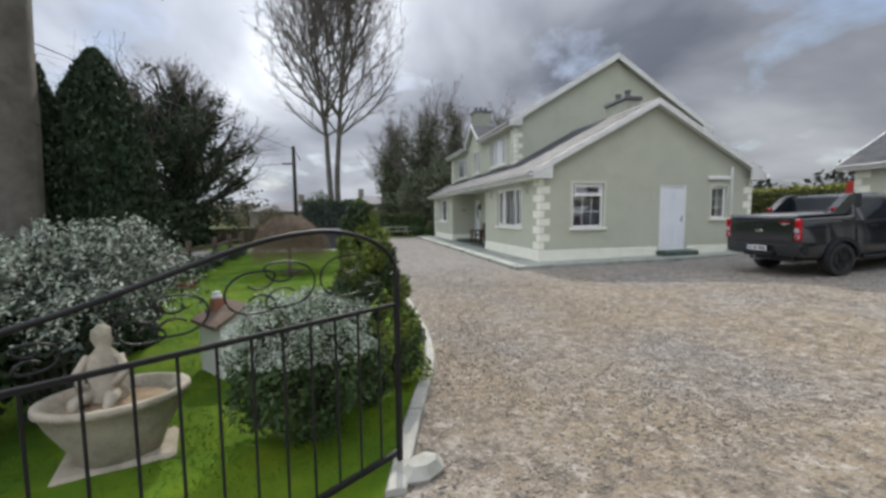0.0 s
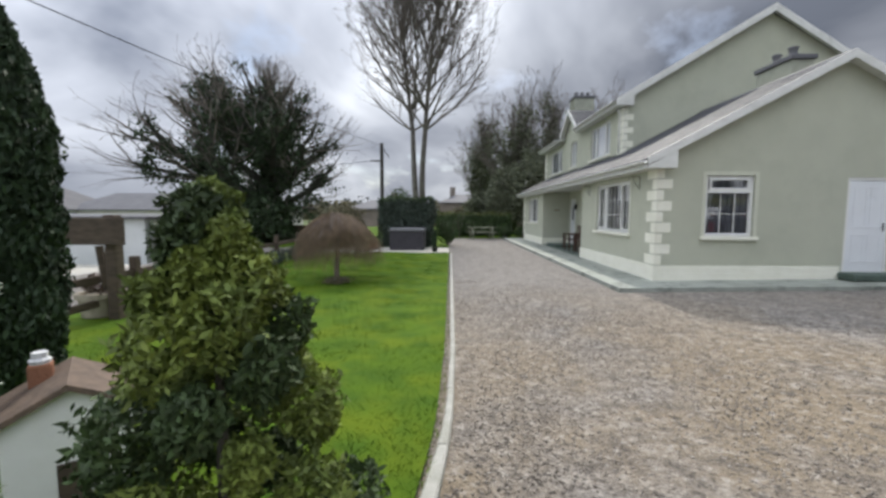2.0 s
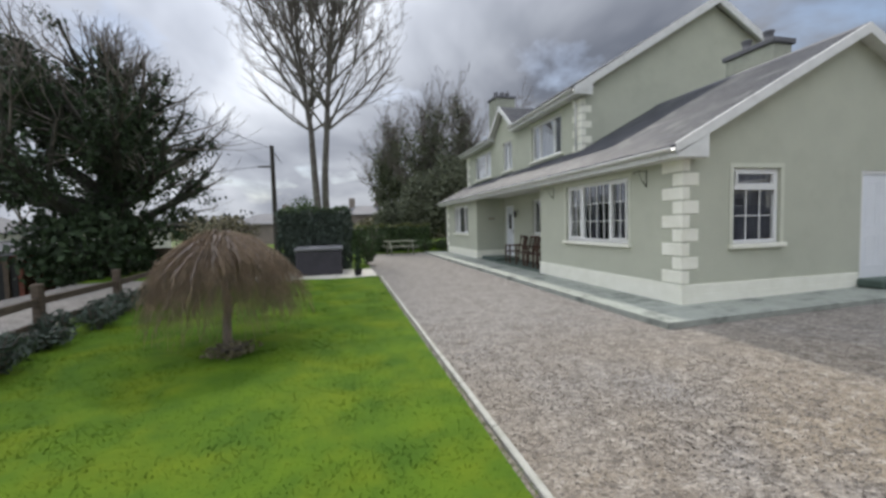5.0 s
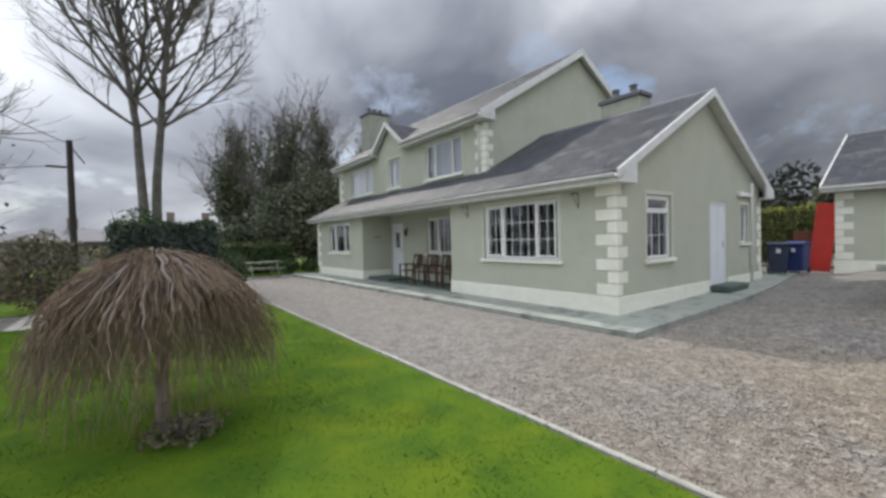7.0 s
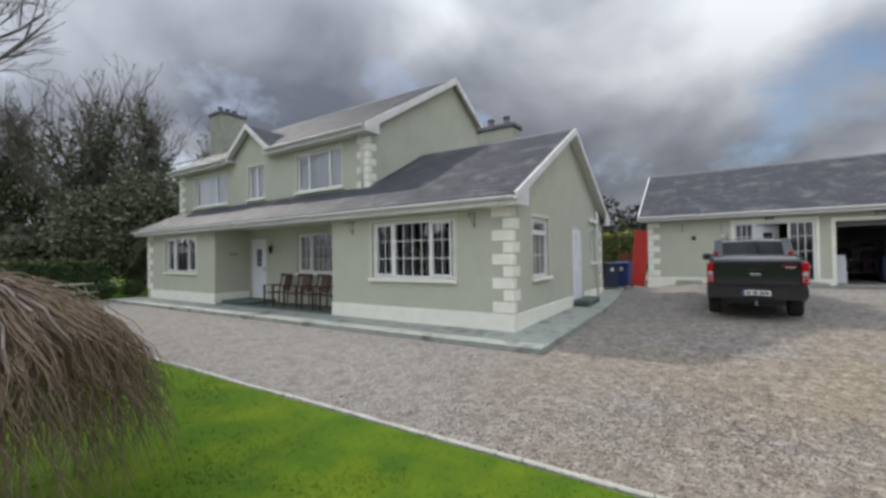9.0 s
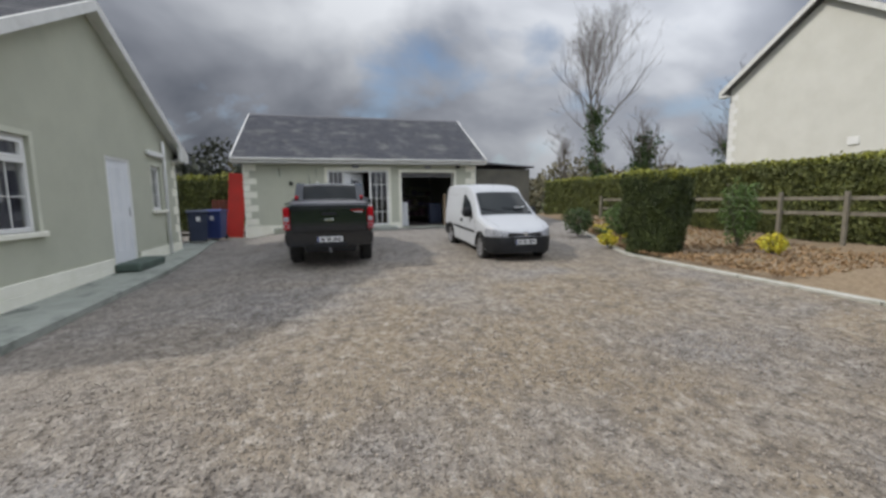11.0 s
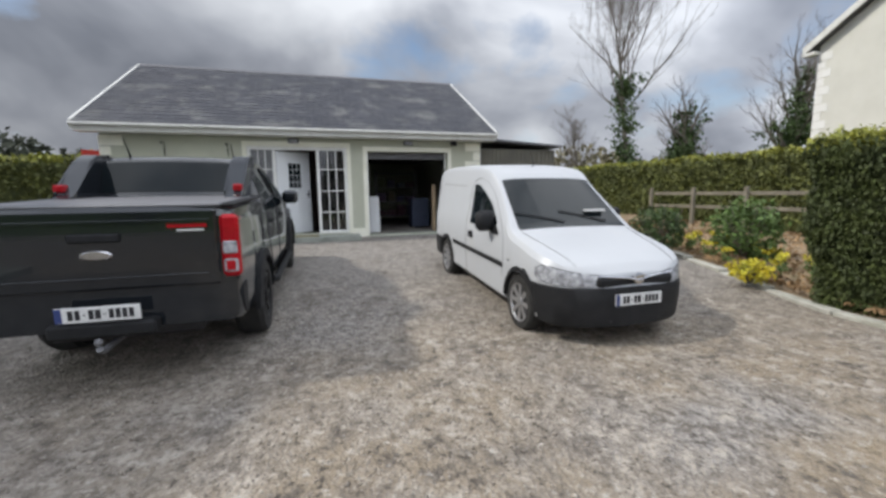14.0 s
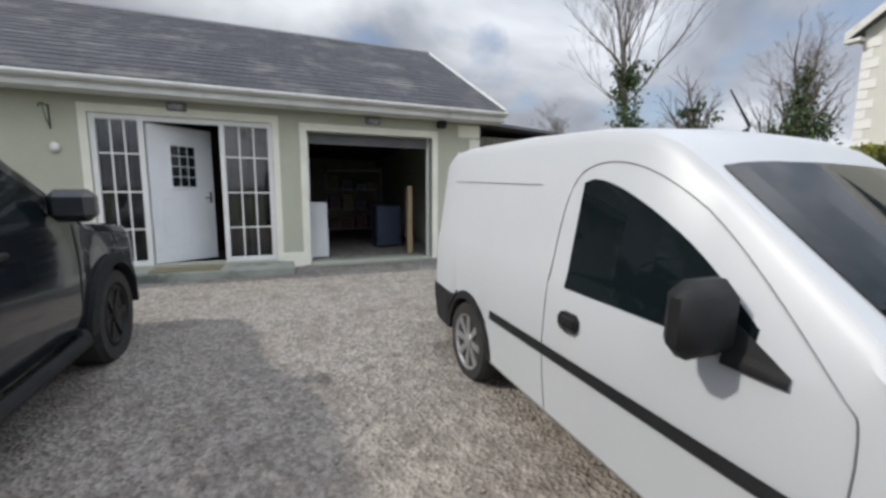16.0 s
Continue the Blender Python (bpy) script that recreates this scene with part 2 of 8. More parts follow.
M["timber"] = material("weathered_timber", (0.12, 0.088, 0.062), (0.07, 0.052, 0.038), 6, 0.85, bump=0.6, bump_scale=40, stretch=(1, 1, 4))
M["tarred"] = material("tarred_pole", (0.055, 0.045, 0.038), (0.035, 0.03, 0.026), 6, 0.85, bump=0.4)
M["teak"] = material("red_brown_wood", (0.095, 0.045, 0.027), (0.06, 0.030, 0.019), 8, 0.6, bump=0.3)
M["brick"] = material("terracotta", (0.36, 0.16, 0.09), (0.26, 0.12, 0.07), 8, 0.85, bump=0.4)
M["brown_tile"] = material("brown_tile", (0.19, 0.135, 0.10), (0.12, 0.09, 0.07), 14, 0.85, bump=0.5, bump_scale=40)
M["stoneware"] = material("cast_stone", (0.42, 0.37, 0.29), (0.32, 0.28, 0.22), 6, 0.9, bump=0.6, bump_scale=50, dirt=(0.2, 0.2, 0.13), dirt_scale=3)
M["glass"] = material("window_glass", (0.93, 0.95, 0.95), (0.91, 0.93, 0.93), 2, 0.0, spec=0.5, trans=1.0)
M["clear"] = material("clear_glass", (0.93, 0.95, 0.95), (0.91, 0.93, 0.93), 2, 0.0, spec=0.5, trans=1.0)
M["glass"].node_tree.nodes["Principled BSDF"].inputs["IOR"].default_value = 2.0      # two panes reflect like one dense one
M["band"] = material("pale_sage_band", (0.60, 0.61, 0.50), (0.55, 0.56, 0.46), 3, 0.85, bump=0.3, bump_scale=90)
M["tint"] = material("tinted_glass", (0.006, 0.010, 0.012), None, 2, 0.03, spec=0.25)
M["net"] = material("sky_pale_net", (0.86, 0.88, 0.92), (0.74, 0.77, 0.82), 4, 0.9, stretch=(1, 1, 0.1))
M["curtain"] = material("net_curtain", (0.56, 0.57, 0.66), (0.30, 0.30, 0.37), 9, 0.9, stretch=(1, 1, 0.1))
# near-black colour that stands for the shade inside rooms, garage and shed
M["dark"] = material("shaded_interior", (0.03, 0.03, 0.03), (0.02, 0.02, 0.02), 3, 0.9)
M["whitedoor"] = material("white_door", (0.78, 0.80, 0.82), (0.74, 0.76, 0.78), 2, 0.3, dirt=(0.62, 0.63, 0.64), dirt_scale=2, dirt_at=(0.6, 0.9))
M["neigh"] = material("pale_render", (0.66, 0.655, 0.60), (0.61, 0.605, 0.55), 1.2, 0.9, bump=0.4, bump_scale=90)
M["whitewash"] = material("whitewashed", (0.70, 0.71, 0.72), (0.62, 0.63, 0.64), 0.8, 0.85)
# white raised above the whitewash to brighten the model house's shaded wall
M["bright_white"] = material("lifted_white_paint", (0.90, 0.90, 0.88), (0.84, 0.84, 0.81), 5, 0.7)
M["chimney"] = material("chimney_render", (0.38, 0.39, 0.315), (0.30, 0.31, 0.255), 3, 0.9, bump=0.4)
M["blackpaint"] = material("car_dark_grey", (0.011, 0.0135, 0.017), (0.010, 0.012, 0.015), 2, 0.10, spec=0.5, coat=0.5, dirt=(0.020, 0.020, 0.020), dirt_scale=2, dirt_at=(0.6, 0.95))
M["whitepaint"] = material("van_white", (0.45, 0.465, 0.485), (0.435, 0.45, 0.47), 2, 0.38, spec=0.4, dirt=(0.50, 0.50, 0.485), dirt_scale=1.5, dirt_at=(0.58, 0.95))
M["blackplastic"] = material("black_plastic", (0.012, 0.0125, 0.014), (0.018, 0.0185, 0.02), 9, 0.6, bump=0.2, bump_scale=200, spec=0.25)
M["tyre"] = material("tyre_rubber", (0.016, 0.016, 0.016), (0.03, 0.029, 0.027), 12, 0.85, bump=0.3)
M["alloy"] = material("silver_wheel", (0.45, 0.45, 0.46), None, 8, 0.35, metal=0.7)
M["chrome"] = material("chrome", (0.6, 0.6, 0.62), None, 8, 0.15, metal=1.0)
M["redlamp"] = material("red_lens", (0.42, 0.008, 0.016), (0.30, 0.006, 0.012), 12, 0.18, spec=0.3)
M["clearlamp"] = material("clear_lens", (0.46, 0.47, 0.50), (0.17, 0.175, 0.19), 22, 0.22, spec=0.4)
M["plate"] = material("plate_white", (0.75, 0.75, 0.74), None, 4, 0.35)
M["ink"] = material("plate_ink", (0.02, 0.02, 0.025), None, 4, 0.4)
M["blue"] = material("blue_plastic", (0.03, 0.05, 0.17), (0.025, 0.04, 0.13), 4, 0.5)
M["bin"] = material("dark_bin_plastic", (0.03, 0.04, 0.075), (0.02, 0.03, 0.06), 4, 0.5)
M["red"] = material("red_paint", (0.5, 0.03, 0.02), (0.4, 0.03, 0.02), 3, 0.7)
M["rust"] = material("rust_red_timber", (0.17, 0.05, 0.03), (0.12, 0.04, 0.025), 5, 0.8)
M["sheet"] = material("green_grey_sheeting", (0.15, 0.14, 0.11), (0.105, 0.10, 0.08), 2, 0.7)
M["tub"] = material("tub_cladding", (0.045, 0.04, 0.05), (0.03, 0.028, 0.034), 6, 0.6)
M["galv"] = material("grey_cover", (0.16, 0.16, 0.17), None, 4, 0.5)
M["roofgrey"] = material("far_roof", (0.14, 0.14, 0.15), (0.11, 0.11, 0.12), 1, 0.8)
M["far"] = material("far_wood", (0.035, 0.045, 0.03), (0.05, 0.05, 0.035), 0.15, 0.95)
M["mat"] = material("door_mat", (0.25, 0.22, 0.13), (0.18, 0.16, 0.1), 30, 0.95, bump=0.5)
M["green_slab"] = material("green_step", (0.085, 0.12, 0.098), (0.06, 0.085, 0.07), 4, 0.7)

# ---- building helpers ----
RNG = np.random.default_rng(7)


def mesh_of(name, verts, faces, mat, smooth=False):
    me = bpy.data.meshes.new(name)
    me.from_pydata([tuple(v) for v in verts], [], faces)
    me.materials.append(mat)
    if smooth:
        me.polygons.foreach_set("use_smooth", [True] * len(me.polygons))
    me.update()
    return me


def part(name, bm, mat, parent=None, label="", smooth=False):
    """One mesh object from a bmesh or a mesh, under a thing or a part."""
    if isinstance(bm, bmesh.types.BMesh):
        bmesh.ops.recalc_face_normals(bm, faces=bm.faces)
        me = bpy.data.meshes.new(name)
        bm.to_mesh(me)
        bm.free()
        me.materials.append(mat)
        if smooth:
            me.polygons.foreach_set("use_smooth", [True] * len(me.polygons))
            if smooth is not True:
                me.set_sharp_from_angle(angle=radians(smooth))
    else:
        me = bm
    ob = new(name, me)
    if parent:
        ob.parent = parent
    if label:
        ob["label"] = label
    return ob


def thing(name, at, label, category, group="", turn=0.0, kind=""):
    ob = new(name)
    ob.empty_display_size = 0.1
    ob.matrix_basis = pose(*at, 0, 0, turn)
    return tagged(ob, label, category, group, kind)


def box(bm, lo, hi, bevel=0.0, m=None):
    lo, hi = Vector(lo), Vector(hi)
    made = bmesh.ops.create_cube(bm, size=1.0)["verts"]
    mid, size = (lo + hi) / 2, hi - lo
    for v in made:
        v.co = Vector((v.co.x * size.x, v.co.y * size.y, v.co.z * size.z)) + mid
    if bevel:
        edges = list({e for v in made for e in v.link_edges})
        made = bmesh.ops.bevel(bm, geom=edges, offset=bevel, segments=1, affect="EDGES")["verts"]
    if m is not None:
        for v in made:
            v.co = m @ v.co
    return made


def boxes(*pairs, bevel=0.0):
    bm = bmesh.new()
    for lo, hi in pairs:
        box(bm, lo, hi, bevel)
    return bm


def prism(bm, outline, depth, m=None):
    """Outline (x, z) extruded from y=0 to y=depth."""
    a = [bm.verts.new((x, 0, z)) for x, z in outline]
    b = [bm.verts.new((x, depth, z)) for x, z in outline]
    n = len(a)
    bm.faces.new(a)
    bm.faces.new(b[::-1])
    for i in range(n):
        bm.faces.new((a[i], b[i], b[(i + 1) % n], a[(i + 1) % n]))
    if m is not None:
        for v in a + b:
            v.co = m @ v.co
    return bm


def slab(bm, corners, thick):
    """A sloping slab: corners on the top face, thickness straight down."""
    a = [bm.verts.new(c) for c in corners]
    b = [bm.verts.new((c[0], c[1], c[2] - thick)) for c in corners]
    n = len(a)
    bm.faces.new(a)
    bm.faces.new(b[::-1])
    for i in range(n):
        bm.faces.new((a[i], b[i], b[(i + 1) % n], a[(i + 1) % n]))
    return bm


def tube(bm, pts, radii, sides=8, cap=True):
    pts = [Vector(p) for p in pts]
    if isinstance(radii, (int, float)):
        radii = [radii] * len(pts)
    rings = []
    for i, p in enumerate(pts):
        d = (pts[min(i + 1, len(pts) - 1)] - pts[max(i - 1, 0)]).normalized()
        a = d.cross(Vector((0, 0, 1)) if abs(d.z) < 0.9 else Vector((1, 0, 0))).normalized()
        b = d.cross(a)
        rings.append([bm.verts.new(p + radii[i] * (math.cos(k * math.tau / sides) * a + math.sin(k * math.tau / sides) * b)) for k in range(sides)])
    for r, s in zip(rings, rings[1:]):
        for k in range(sides):
            bm.faces.new((r[k], r[(k + 1) % sides], s[(k + 1) % sides], s[k]))
    if cap:
        bm.faces.new(rings[0][::-1])
        bm.faces.new(rings[-1])
    return bm


def lathe(bm, profile, sides=20, m=None, caps=True):
    """Profile of (radius, z) turned about z."""
    rings = [[bm.verts.new((r * math.cos(k * math.tau / sides), r * math.sin(k * math.tau / sides), z)) for k in range(sides)] for r, z in profile]
    for r, s in zip(rings, rings[1:]):
        for k in range(sides):
            bm.faces.new((r[k], r[(k + 1) % sides], s[(k + 1) % sides], s[k]))
    if caps:
        bm.faces.new(rings[0][::-1])
        bm.faces.new(rings[-1])
    if m is not None:
        for r in rings:
            for v in r:
                v.co = m @ v.co
    return bm


def leaves(name, pts, size, mat, parent=None, label="", outward=None, shape=0.55):
    """Many small leaves at the given places: diamond blades, turned at random."""
    pts = np.asarray(pts, float)
    n = len(pts)
    a = RNG.normal(size=(n, 3))
    if outward is not None:
        a = a * 0.6 + outward
    a /= np.linalg.norm(a, axis=1)[:, None] + 1e-9
    b = np.cross(a, RNG.normal(size=(n, 3)))
    b /= np.linalg.norm(b, axis=1)[:, None] + 1e-9
    s = size * RNG.uniform(0.6, 1.3, n)[:, None]
    a, b = a * s, b * s * shape
    v = np.stack([pts - a * 0.5, pts + b * 0.5, pts + a * 0.5, pts - b * 0.5], 1).reshape(-1, 3)
    me = bpy.data.meshes.new(name)
    me.vertices.add(4 * n)
    me.vertices.foreach_set("co", v.ravel())
    me.loops.add(4 * n)
    me.loops.foreach_set("vertex_index", np.arange(4 * n))
    me.polygons.add(n)
    me.polygons.foreach_set("loop_start", np.arange(n) * 4)
    me.polygons.foreach_set("loop_total", np.full(n, 4))
    me.update(calc_edges=True)
    me.materials.append(mat)
    return part(name, me, mat, parent, label)


def tris_mesh(name, v, f, mat):
    """A mesh of triangles from arrays of vertices and indices."""
    me = bpy.data.meshes.new(name)
    me.vertices.add(len(v))
    me.vertices.foreach_set("co", np.asarray(v, float).ravel())
    f = np.asarray(f)
    me.loops.add(f.size)
    me.loops.foreach_set("vertex_index", f.ravel())
    me.polygons.add(len(f))
    me.polygons.foreach_set("loop_start", np.arange(len(f)) * 3)
    me.polygons.foreach_set("loop_total", np.full(len(f), 3))
    me.update(calc_edges=True)
    me.materials.append(mat)
    return me


def structure(ob, label="", category=""):
    return tagged(ob, label, category, "", "structure")


# ---- ground ----
def smooth(a, b, v):
    t = min(1.0, max(0.0, (v - a) / (b - a)))
    return t * t * (3 - 2 * t)


def court_z(x, y):
    """The court before the garage, in its own frame: level, then rising gently to the garage."""
    return 0.045 * max(0.0, x - 9.0) * min(1.0, max(0.0, (x - 8.0) / 3.0)) if x < 17.5 else 0.3825


COURT_SCALE, COURT_AT = 0.914, Vector((-0.254, 0.666, 0.12))


def to_court(x, y):
    return (x - COURT_AT.x) / COURT_SCALE, (y - COURT_AT.y) / COURT_SCALE


def ground_z(x, y):
    """The yard: level by the lawn, higher and rising towards the garage."""
    up = max(smooth(3, 8, x) * (1 - 0.55 * smooth(8.3, 10.0, y) * (1 - smooth(8.5, 12, x))), smooth(3.0, 1.0, y) * smooth(-2.5, 0.5, x))
    return COURT_AT.z * up + COURT_SCALE * court_z(*to_court(x, y)) * (1 - 0.65 * smooth(8.8, 10.3, y))


def sheet(name, outline_fn, xs, ys, z_fn, mat, label, category):
    bm = bmesh.new()
    grid = {}
    for i, x in enumerate(xs):
        for j, y in enumerate(ys):
            grid[i, j] = (x, y)
    vs = {}
    for i in range(len(xs) - 1):
        for j in range(len(ys) - 1):
            cx, cy = (xs[i] + xs[i + 1]) / 2, (ys[j] + ys[j + 1]) / 2
            if not outline_fn(cx, cy):
                continue
            quad = []
            for key in ((i, j), (i + 1, j), (i + 1, j + 1), (i, j + 1)):
                if key not in vs:
                    x, y = grid[key]
                    vs[key] = bm.verts.new((x, y, z_fn(x, y)))
                quad.append(vs[key])
            bm.faces.new(quad)
    return structure(part(name, bm, mat, smooth=True), label, category)


def lin(a, b, step):
    return list(np.linspace(a, b, max(2, int(round((b - a) / step)) + 1)))


def far_z(x, y):
    r = math.hypot(x - 3, y - 10)
    return -0.12 + (0.0 if r < 45 else 3.5 * noise.noise((x * 0.012, y * 0.012, 0.3)) * min(1, (r - 45) / 60)) - (0.9 * min(1, max(0, (-x - 6) / 6)) if x < -6 else 0)


sheet("ground", lambda x, y: True, [-1500, -600, -250] + lin(-120, 120, 6) + [250, 600, 1500], [-1500, -600, -250] + lin(-120, 140, 6) + [250, 600, 1500],
      far_z, M["field"], "rough green fields round the house", "ground")


KERB = ((2.0, -0.58), (2.42, -0.47), (3.28, -0.24), (3.93, -0.02), (4.24, 0.06), (5.2, 0.17), (7.0, 0.22), (12.0, 0.25), (18.6, 0.29))


def kerb_x(y):
    """The lawn's edge: nearly straight, then curving away to the gate post."""
    return sum(float(np.interp(y + d, [k[0] for k in KERB], [k[1] for k in KERB])) for d in (-0.3, -0.1, 0.1, 0.3)) / 4


def south_edge(x):
    """The yard's edge along the planting bed."""
    return 0.35 - 0.02 * (x - 5) if x < 8.5 else 0.28 - 0.36 * (x - 8.5)


def yard_edge(x):
    return COURT_SCALE * south_edge((x - COURT_AT.x) / COURT_SCALE) + COURT_AT.y


yard = sheet("gravel_yard", lambda x, y: True, lin(-9, 24, 0.5), lin(-9, 29, 0.5), lambda x, y: ground_z(x, y) + 0.008 * noise.noise((x * 0.9, y * 0.9, 1)),
             M["gravel"], "pale brown gravel yard and drive", "gravel")

# lawn with the curved edge
bm = bmesh.new()
rows_y = lin(2.2, 18.5, 0.25)
prev = None
for y in rows_y:
    ring = []
    x1 = kerb_x(y) - 0.09
    for k in range(24):
        x = x1 + (-5.6 - x1) * k / 23
        bump = 0.035 * noise.noise((x * 0.7, y * 0.7, 4)) + 0.02 * noise.noise((x * 2, y * 2, 4))
        ring.append(bm.verts.new((x, y, 0.045 + bump * min(1, k / 3))))
    if prev:
        for k in range(23):
            bm.faces.new((prev[k], prev[k + 1], ring[k + 1], ring[k]))
    prev = ring
lawn = structure(part("lawn", bm, M["grass"], smooth=True), "bright green mown lawn", "lawn")

# ---- house ----
HX, HY = 4.70, 11.47          # front face and gable face of the low wing
WING_X1, RIDGE_X, RIDGE_Z = 12.28, 8.49, 4.93
EAVE_X, EAVE_Z = 4.36, 2.73
MX, MY0, MY1 = 5.93, 16.36, 26.95   # upper wall, main gable, far end
MRX, MRZ, MEX, MEZ = 10.49, 8.20, 5.60, 5.27
MX1 = 2 * MRX - MX
slope = (RIDGE_Z - EAVE_Z) / (RIDGE_X - EAVE_X)
mslope = (MRZ - MEZ) / (MRX - MEX)


def wall(name, axis, at, u0, u1, z0, z1, holes, thick, label, inward, peak=None, mat=None):
    """An upright wall in the plane axis=at from u0 to u1, with holes (u0, u1, z0, z1) through it; peak (u, z): a gable on top."""
    us = sorted({u0, u1, *[h[0] for h in holes], *[h[1] for h in holes]})
    zs = sorted({z0, z1, *[h[2] for h in holes], *[h[3] for h in holes]})
    bm = bmesh.new()
    inside = lambda u, z: any(h[0] < u < h[1] and h[2] < z < h[3] for h in holes)  # noqa: E731
    cells = {(i, j) for i in range(len(us) - 1) for j in range(len(zs) - 1) if not inside((us[i] + us[i + 1]) / 2, (zs[j] + zs[j + 1]) / 2)}
    put = (lambda u, d, z: (at + inward * d, u, z)) if axis == "x" else (lambda u, d, z: (u, at + inward * d, z))
    cache = {}

    def vert(u, d, z):
        key = (round(u, 4), d, round(z, 4))
        if key not in cache:
            cache[key] = bm.verts.new(put(u, d, z))
        return cache[key]

    for i, j in cells:
        a, b, c, e = us[i], us[i + 1], zs[j], zs[j + 1]
        for d in (0, thick):
            bm.faces.new([vert(a, d, c), vert(b, d, c), vert(b, d, e), vert(a, d, e)])
        for di, dj, q in ((-1, 0, ((a, c), (a, e))), (1, 0, ((b, c), (b, e))), (0, -1, ((a, c), (b, c))), (0, 1, ((a, e), (b, e)))):
            if (i + di, j + dj) not in cells and not (peak and (di, dj) == (0, 1) and j == len(zs) - 2):
                (p, r), (s, t) = q
                bm.faces.new([vert(p, 0, r), vert(s, 0, t), vert(s, thick, t), vert(p, thick, r)])
    if peak:
        top = [u for u in us]
        for d in (0, thick):
            bm.faces.new([vert(u, d, z1) for u in top] + [vert(peak[0], d, peak[1])])
        for u in (u0, u1):
            bm.faces.new([vert(u, 0, z1), vert(u, thick, z1), vert(peak[0], thick, peak[1]), vert(peak[0], 0, peak[1])])
    return structure(part(name, bm, mat or M["wall"]), label, "wall")


SW = (5.75, 6.80, 1.08, 2.40)      # gable window
SD = (8.78, 9.76, 0.28, 2.36)      # side door
SS = (10.72, 11.30, 1.30, 2.32)    # small gable window
FW = (12.80, 15.12, 1.08, 2.40)    # front window
LW = (23.42, 25.70, 1.12, 2.40)    # window of the far bay
RW = (17.20, 19.52, 1.10, 2.36)    # porch window
FD = (21.20, 22.05, 0.20, 2.26)    # front door
UW = ((17.45, 19.50, 3.70, 4.92), (21.28, 22.22, 3.70, 4.86), (23.65, 25.95, 3.70, 4.86))

wall("wall_gable", "y", HY, HX, WING_X1, 0.02, 2.80, [SW, SD, SS], 0.30, "sage green rendered gable wall of the low wing", 1, (RIDGE_X, 4.84))
wall("wall_front_wing", "x", HX, HY + 0.30, 16.52, 0.02, 2.80, [FW], 0.30, "sage green rendered front wall of the low wing", 1)
wall("wall_porch_side", "y", 16.22, HX + 0.30, MX, 0.02, 2.80, [], 0.30, "rendered porch side wall", 1)
wall("wall_porch_back", "x", MX, 16.52, 22.22, 0.02, 2.80, [RW, FD], 0.30, "rendered wall at the back of the porch", 1)
wall("wall_bay_side", "y", 22.22, HX, MX + 0.30, 0.02, 2.80, [], 0.30, "grey-green rendered side wall of the far bay", 1)
wall("wall_bay_front", "x", HX, 22.52, 26.90, 0.02, 2.80, [LW], 0.30, "sage green rendered front of the far bay", 1)
wall("wall_bay_end", "y", 26.90, HX, MX1, 0.02, 2.80, [], 0.30, "rendered end wall", 1)
wall("wall_wing_back", "x", WING_X1 - 0.30, HY + 0.30, MY0, 0.02, 2.80, [], 0.30, "rendered back wall of the low wing", 1)
wall("wall_upper_front", "x", MX, MY0 + 0.30, MY1, 2.95, 5.30, list(UW), 0.30, "sage green rendered upper front wall", 1)
wall("wall_main_gable", "y", MY0, MX, MX1, 2.85, 5.45, [], 0.30, "tall sage green rendered gable wall", 1, (MRX, 8.06))
wall("wall_main_end", "y", MY1, MX, MX1, 2.80, 5.45, [], 0.30, "rendered far gable", 1, (MRX, 8.06))
wall("wall_main_back", "x", MX1 - 0.30, MY0 + 0.30, MY1, 0.02, 5.30, [], 0.30, "rendered back wall of the house", 1)

# plinth band
structure(part("plinth", boxes(((HX - 0.03, HY - 0.03, 0.06), (WING_X1 + 0.03, HY - 0.002, 0.27)), ((HX - 0.03, HY - 0.002, 0.06), (HX - 0.002, 16.53, 0.43)),
                               ((HX - 0.03, HY - 0.03, 0.27), (SD[0] - 0.06, HY - 0.002, 0.43)), ((SD[1] + 0.06, HY - 0.03, 0.27), (WING_X1 + 0.03, HY - 0.002, 0.43)),
                               ((HX - 0.03, 22.19, 0.06), (HX - 0.002, 26.92, 0.43)), ((HX - 0.002, 22.19, 0.06), (MX - 0.02, 22.218, 0.43)),
                               bevel=0.006), M["cream"]), "cream painted plinth at the foot of the walls", "plinth")


def quoins(name, x, y, z0, z1, rows, sx, sy):
    """Cream corner blocks, long and short in turn. sx, sy: the way into the walls."""
    h = (z1 - z0) / rows
    root = structure(new(name), "cream painted corner quoins", "quoin")
    for k in range(rows):
        a, b = ((0.44, 0.14) if k % 2 == 0 else (0.20, 0.32))
        lo, hi = z0 + k * h + 0.012, z0 + (k + 1) * h - 0.012
        bm = bmesh.new()
        p = 0.018
        box(bm, (min(x - sx * p, x - sx * 0.001), min(y - sy * p, y + sy * a), lo), (max(x - sx * p, x - sx * 0.001), max(y - sy * p, y + sy * a), hi), 0.006)
        box(bm, (min(x - sx * 0.001, x + sx * b), min(y - sy * p, y - sy * 0.001), lo), (max(x - sx * 0.001, x + sx * b), max(y - sy * p, y - sy * 0.001), hi), 0.006)
        part("quoin_block", bm, M["cream"], root)
    return root


quoins("trim_quoin_front", HX, HY, 0.44, 2.56, 9, 1, 1)
quoins("trim_quoin_gable_end", WING_X1, HY, 0.44, 2.56, 9, -1, 1)
quoins("trim_quoin_upper", MX, MY0, 3.55, 5.06, 7, 1, 1)
quoins("trim_quoin_upper_end", MX, MY1 + 0.3, 3.55, 5.06, 7, 1, -1)
quoins("trim_quoin_bay", HX, 27.2, 0.44, 2.56, 9, 1, -1)


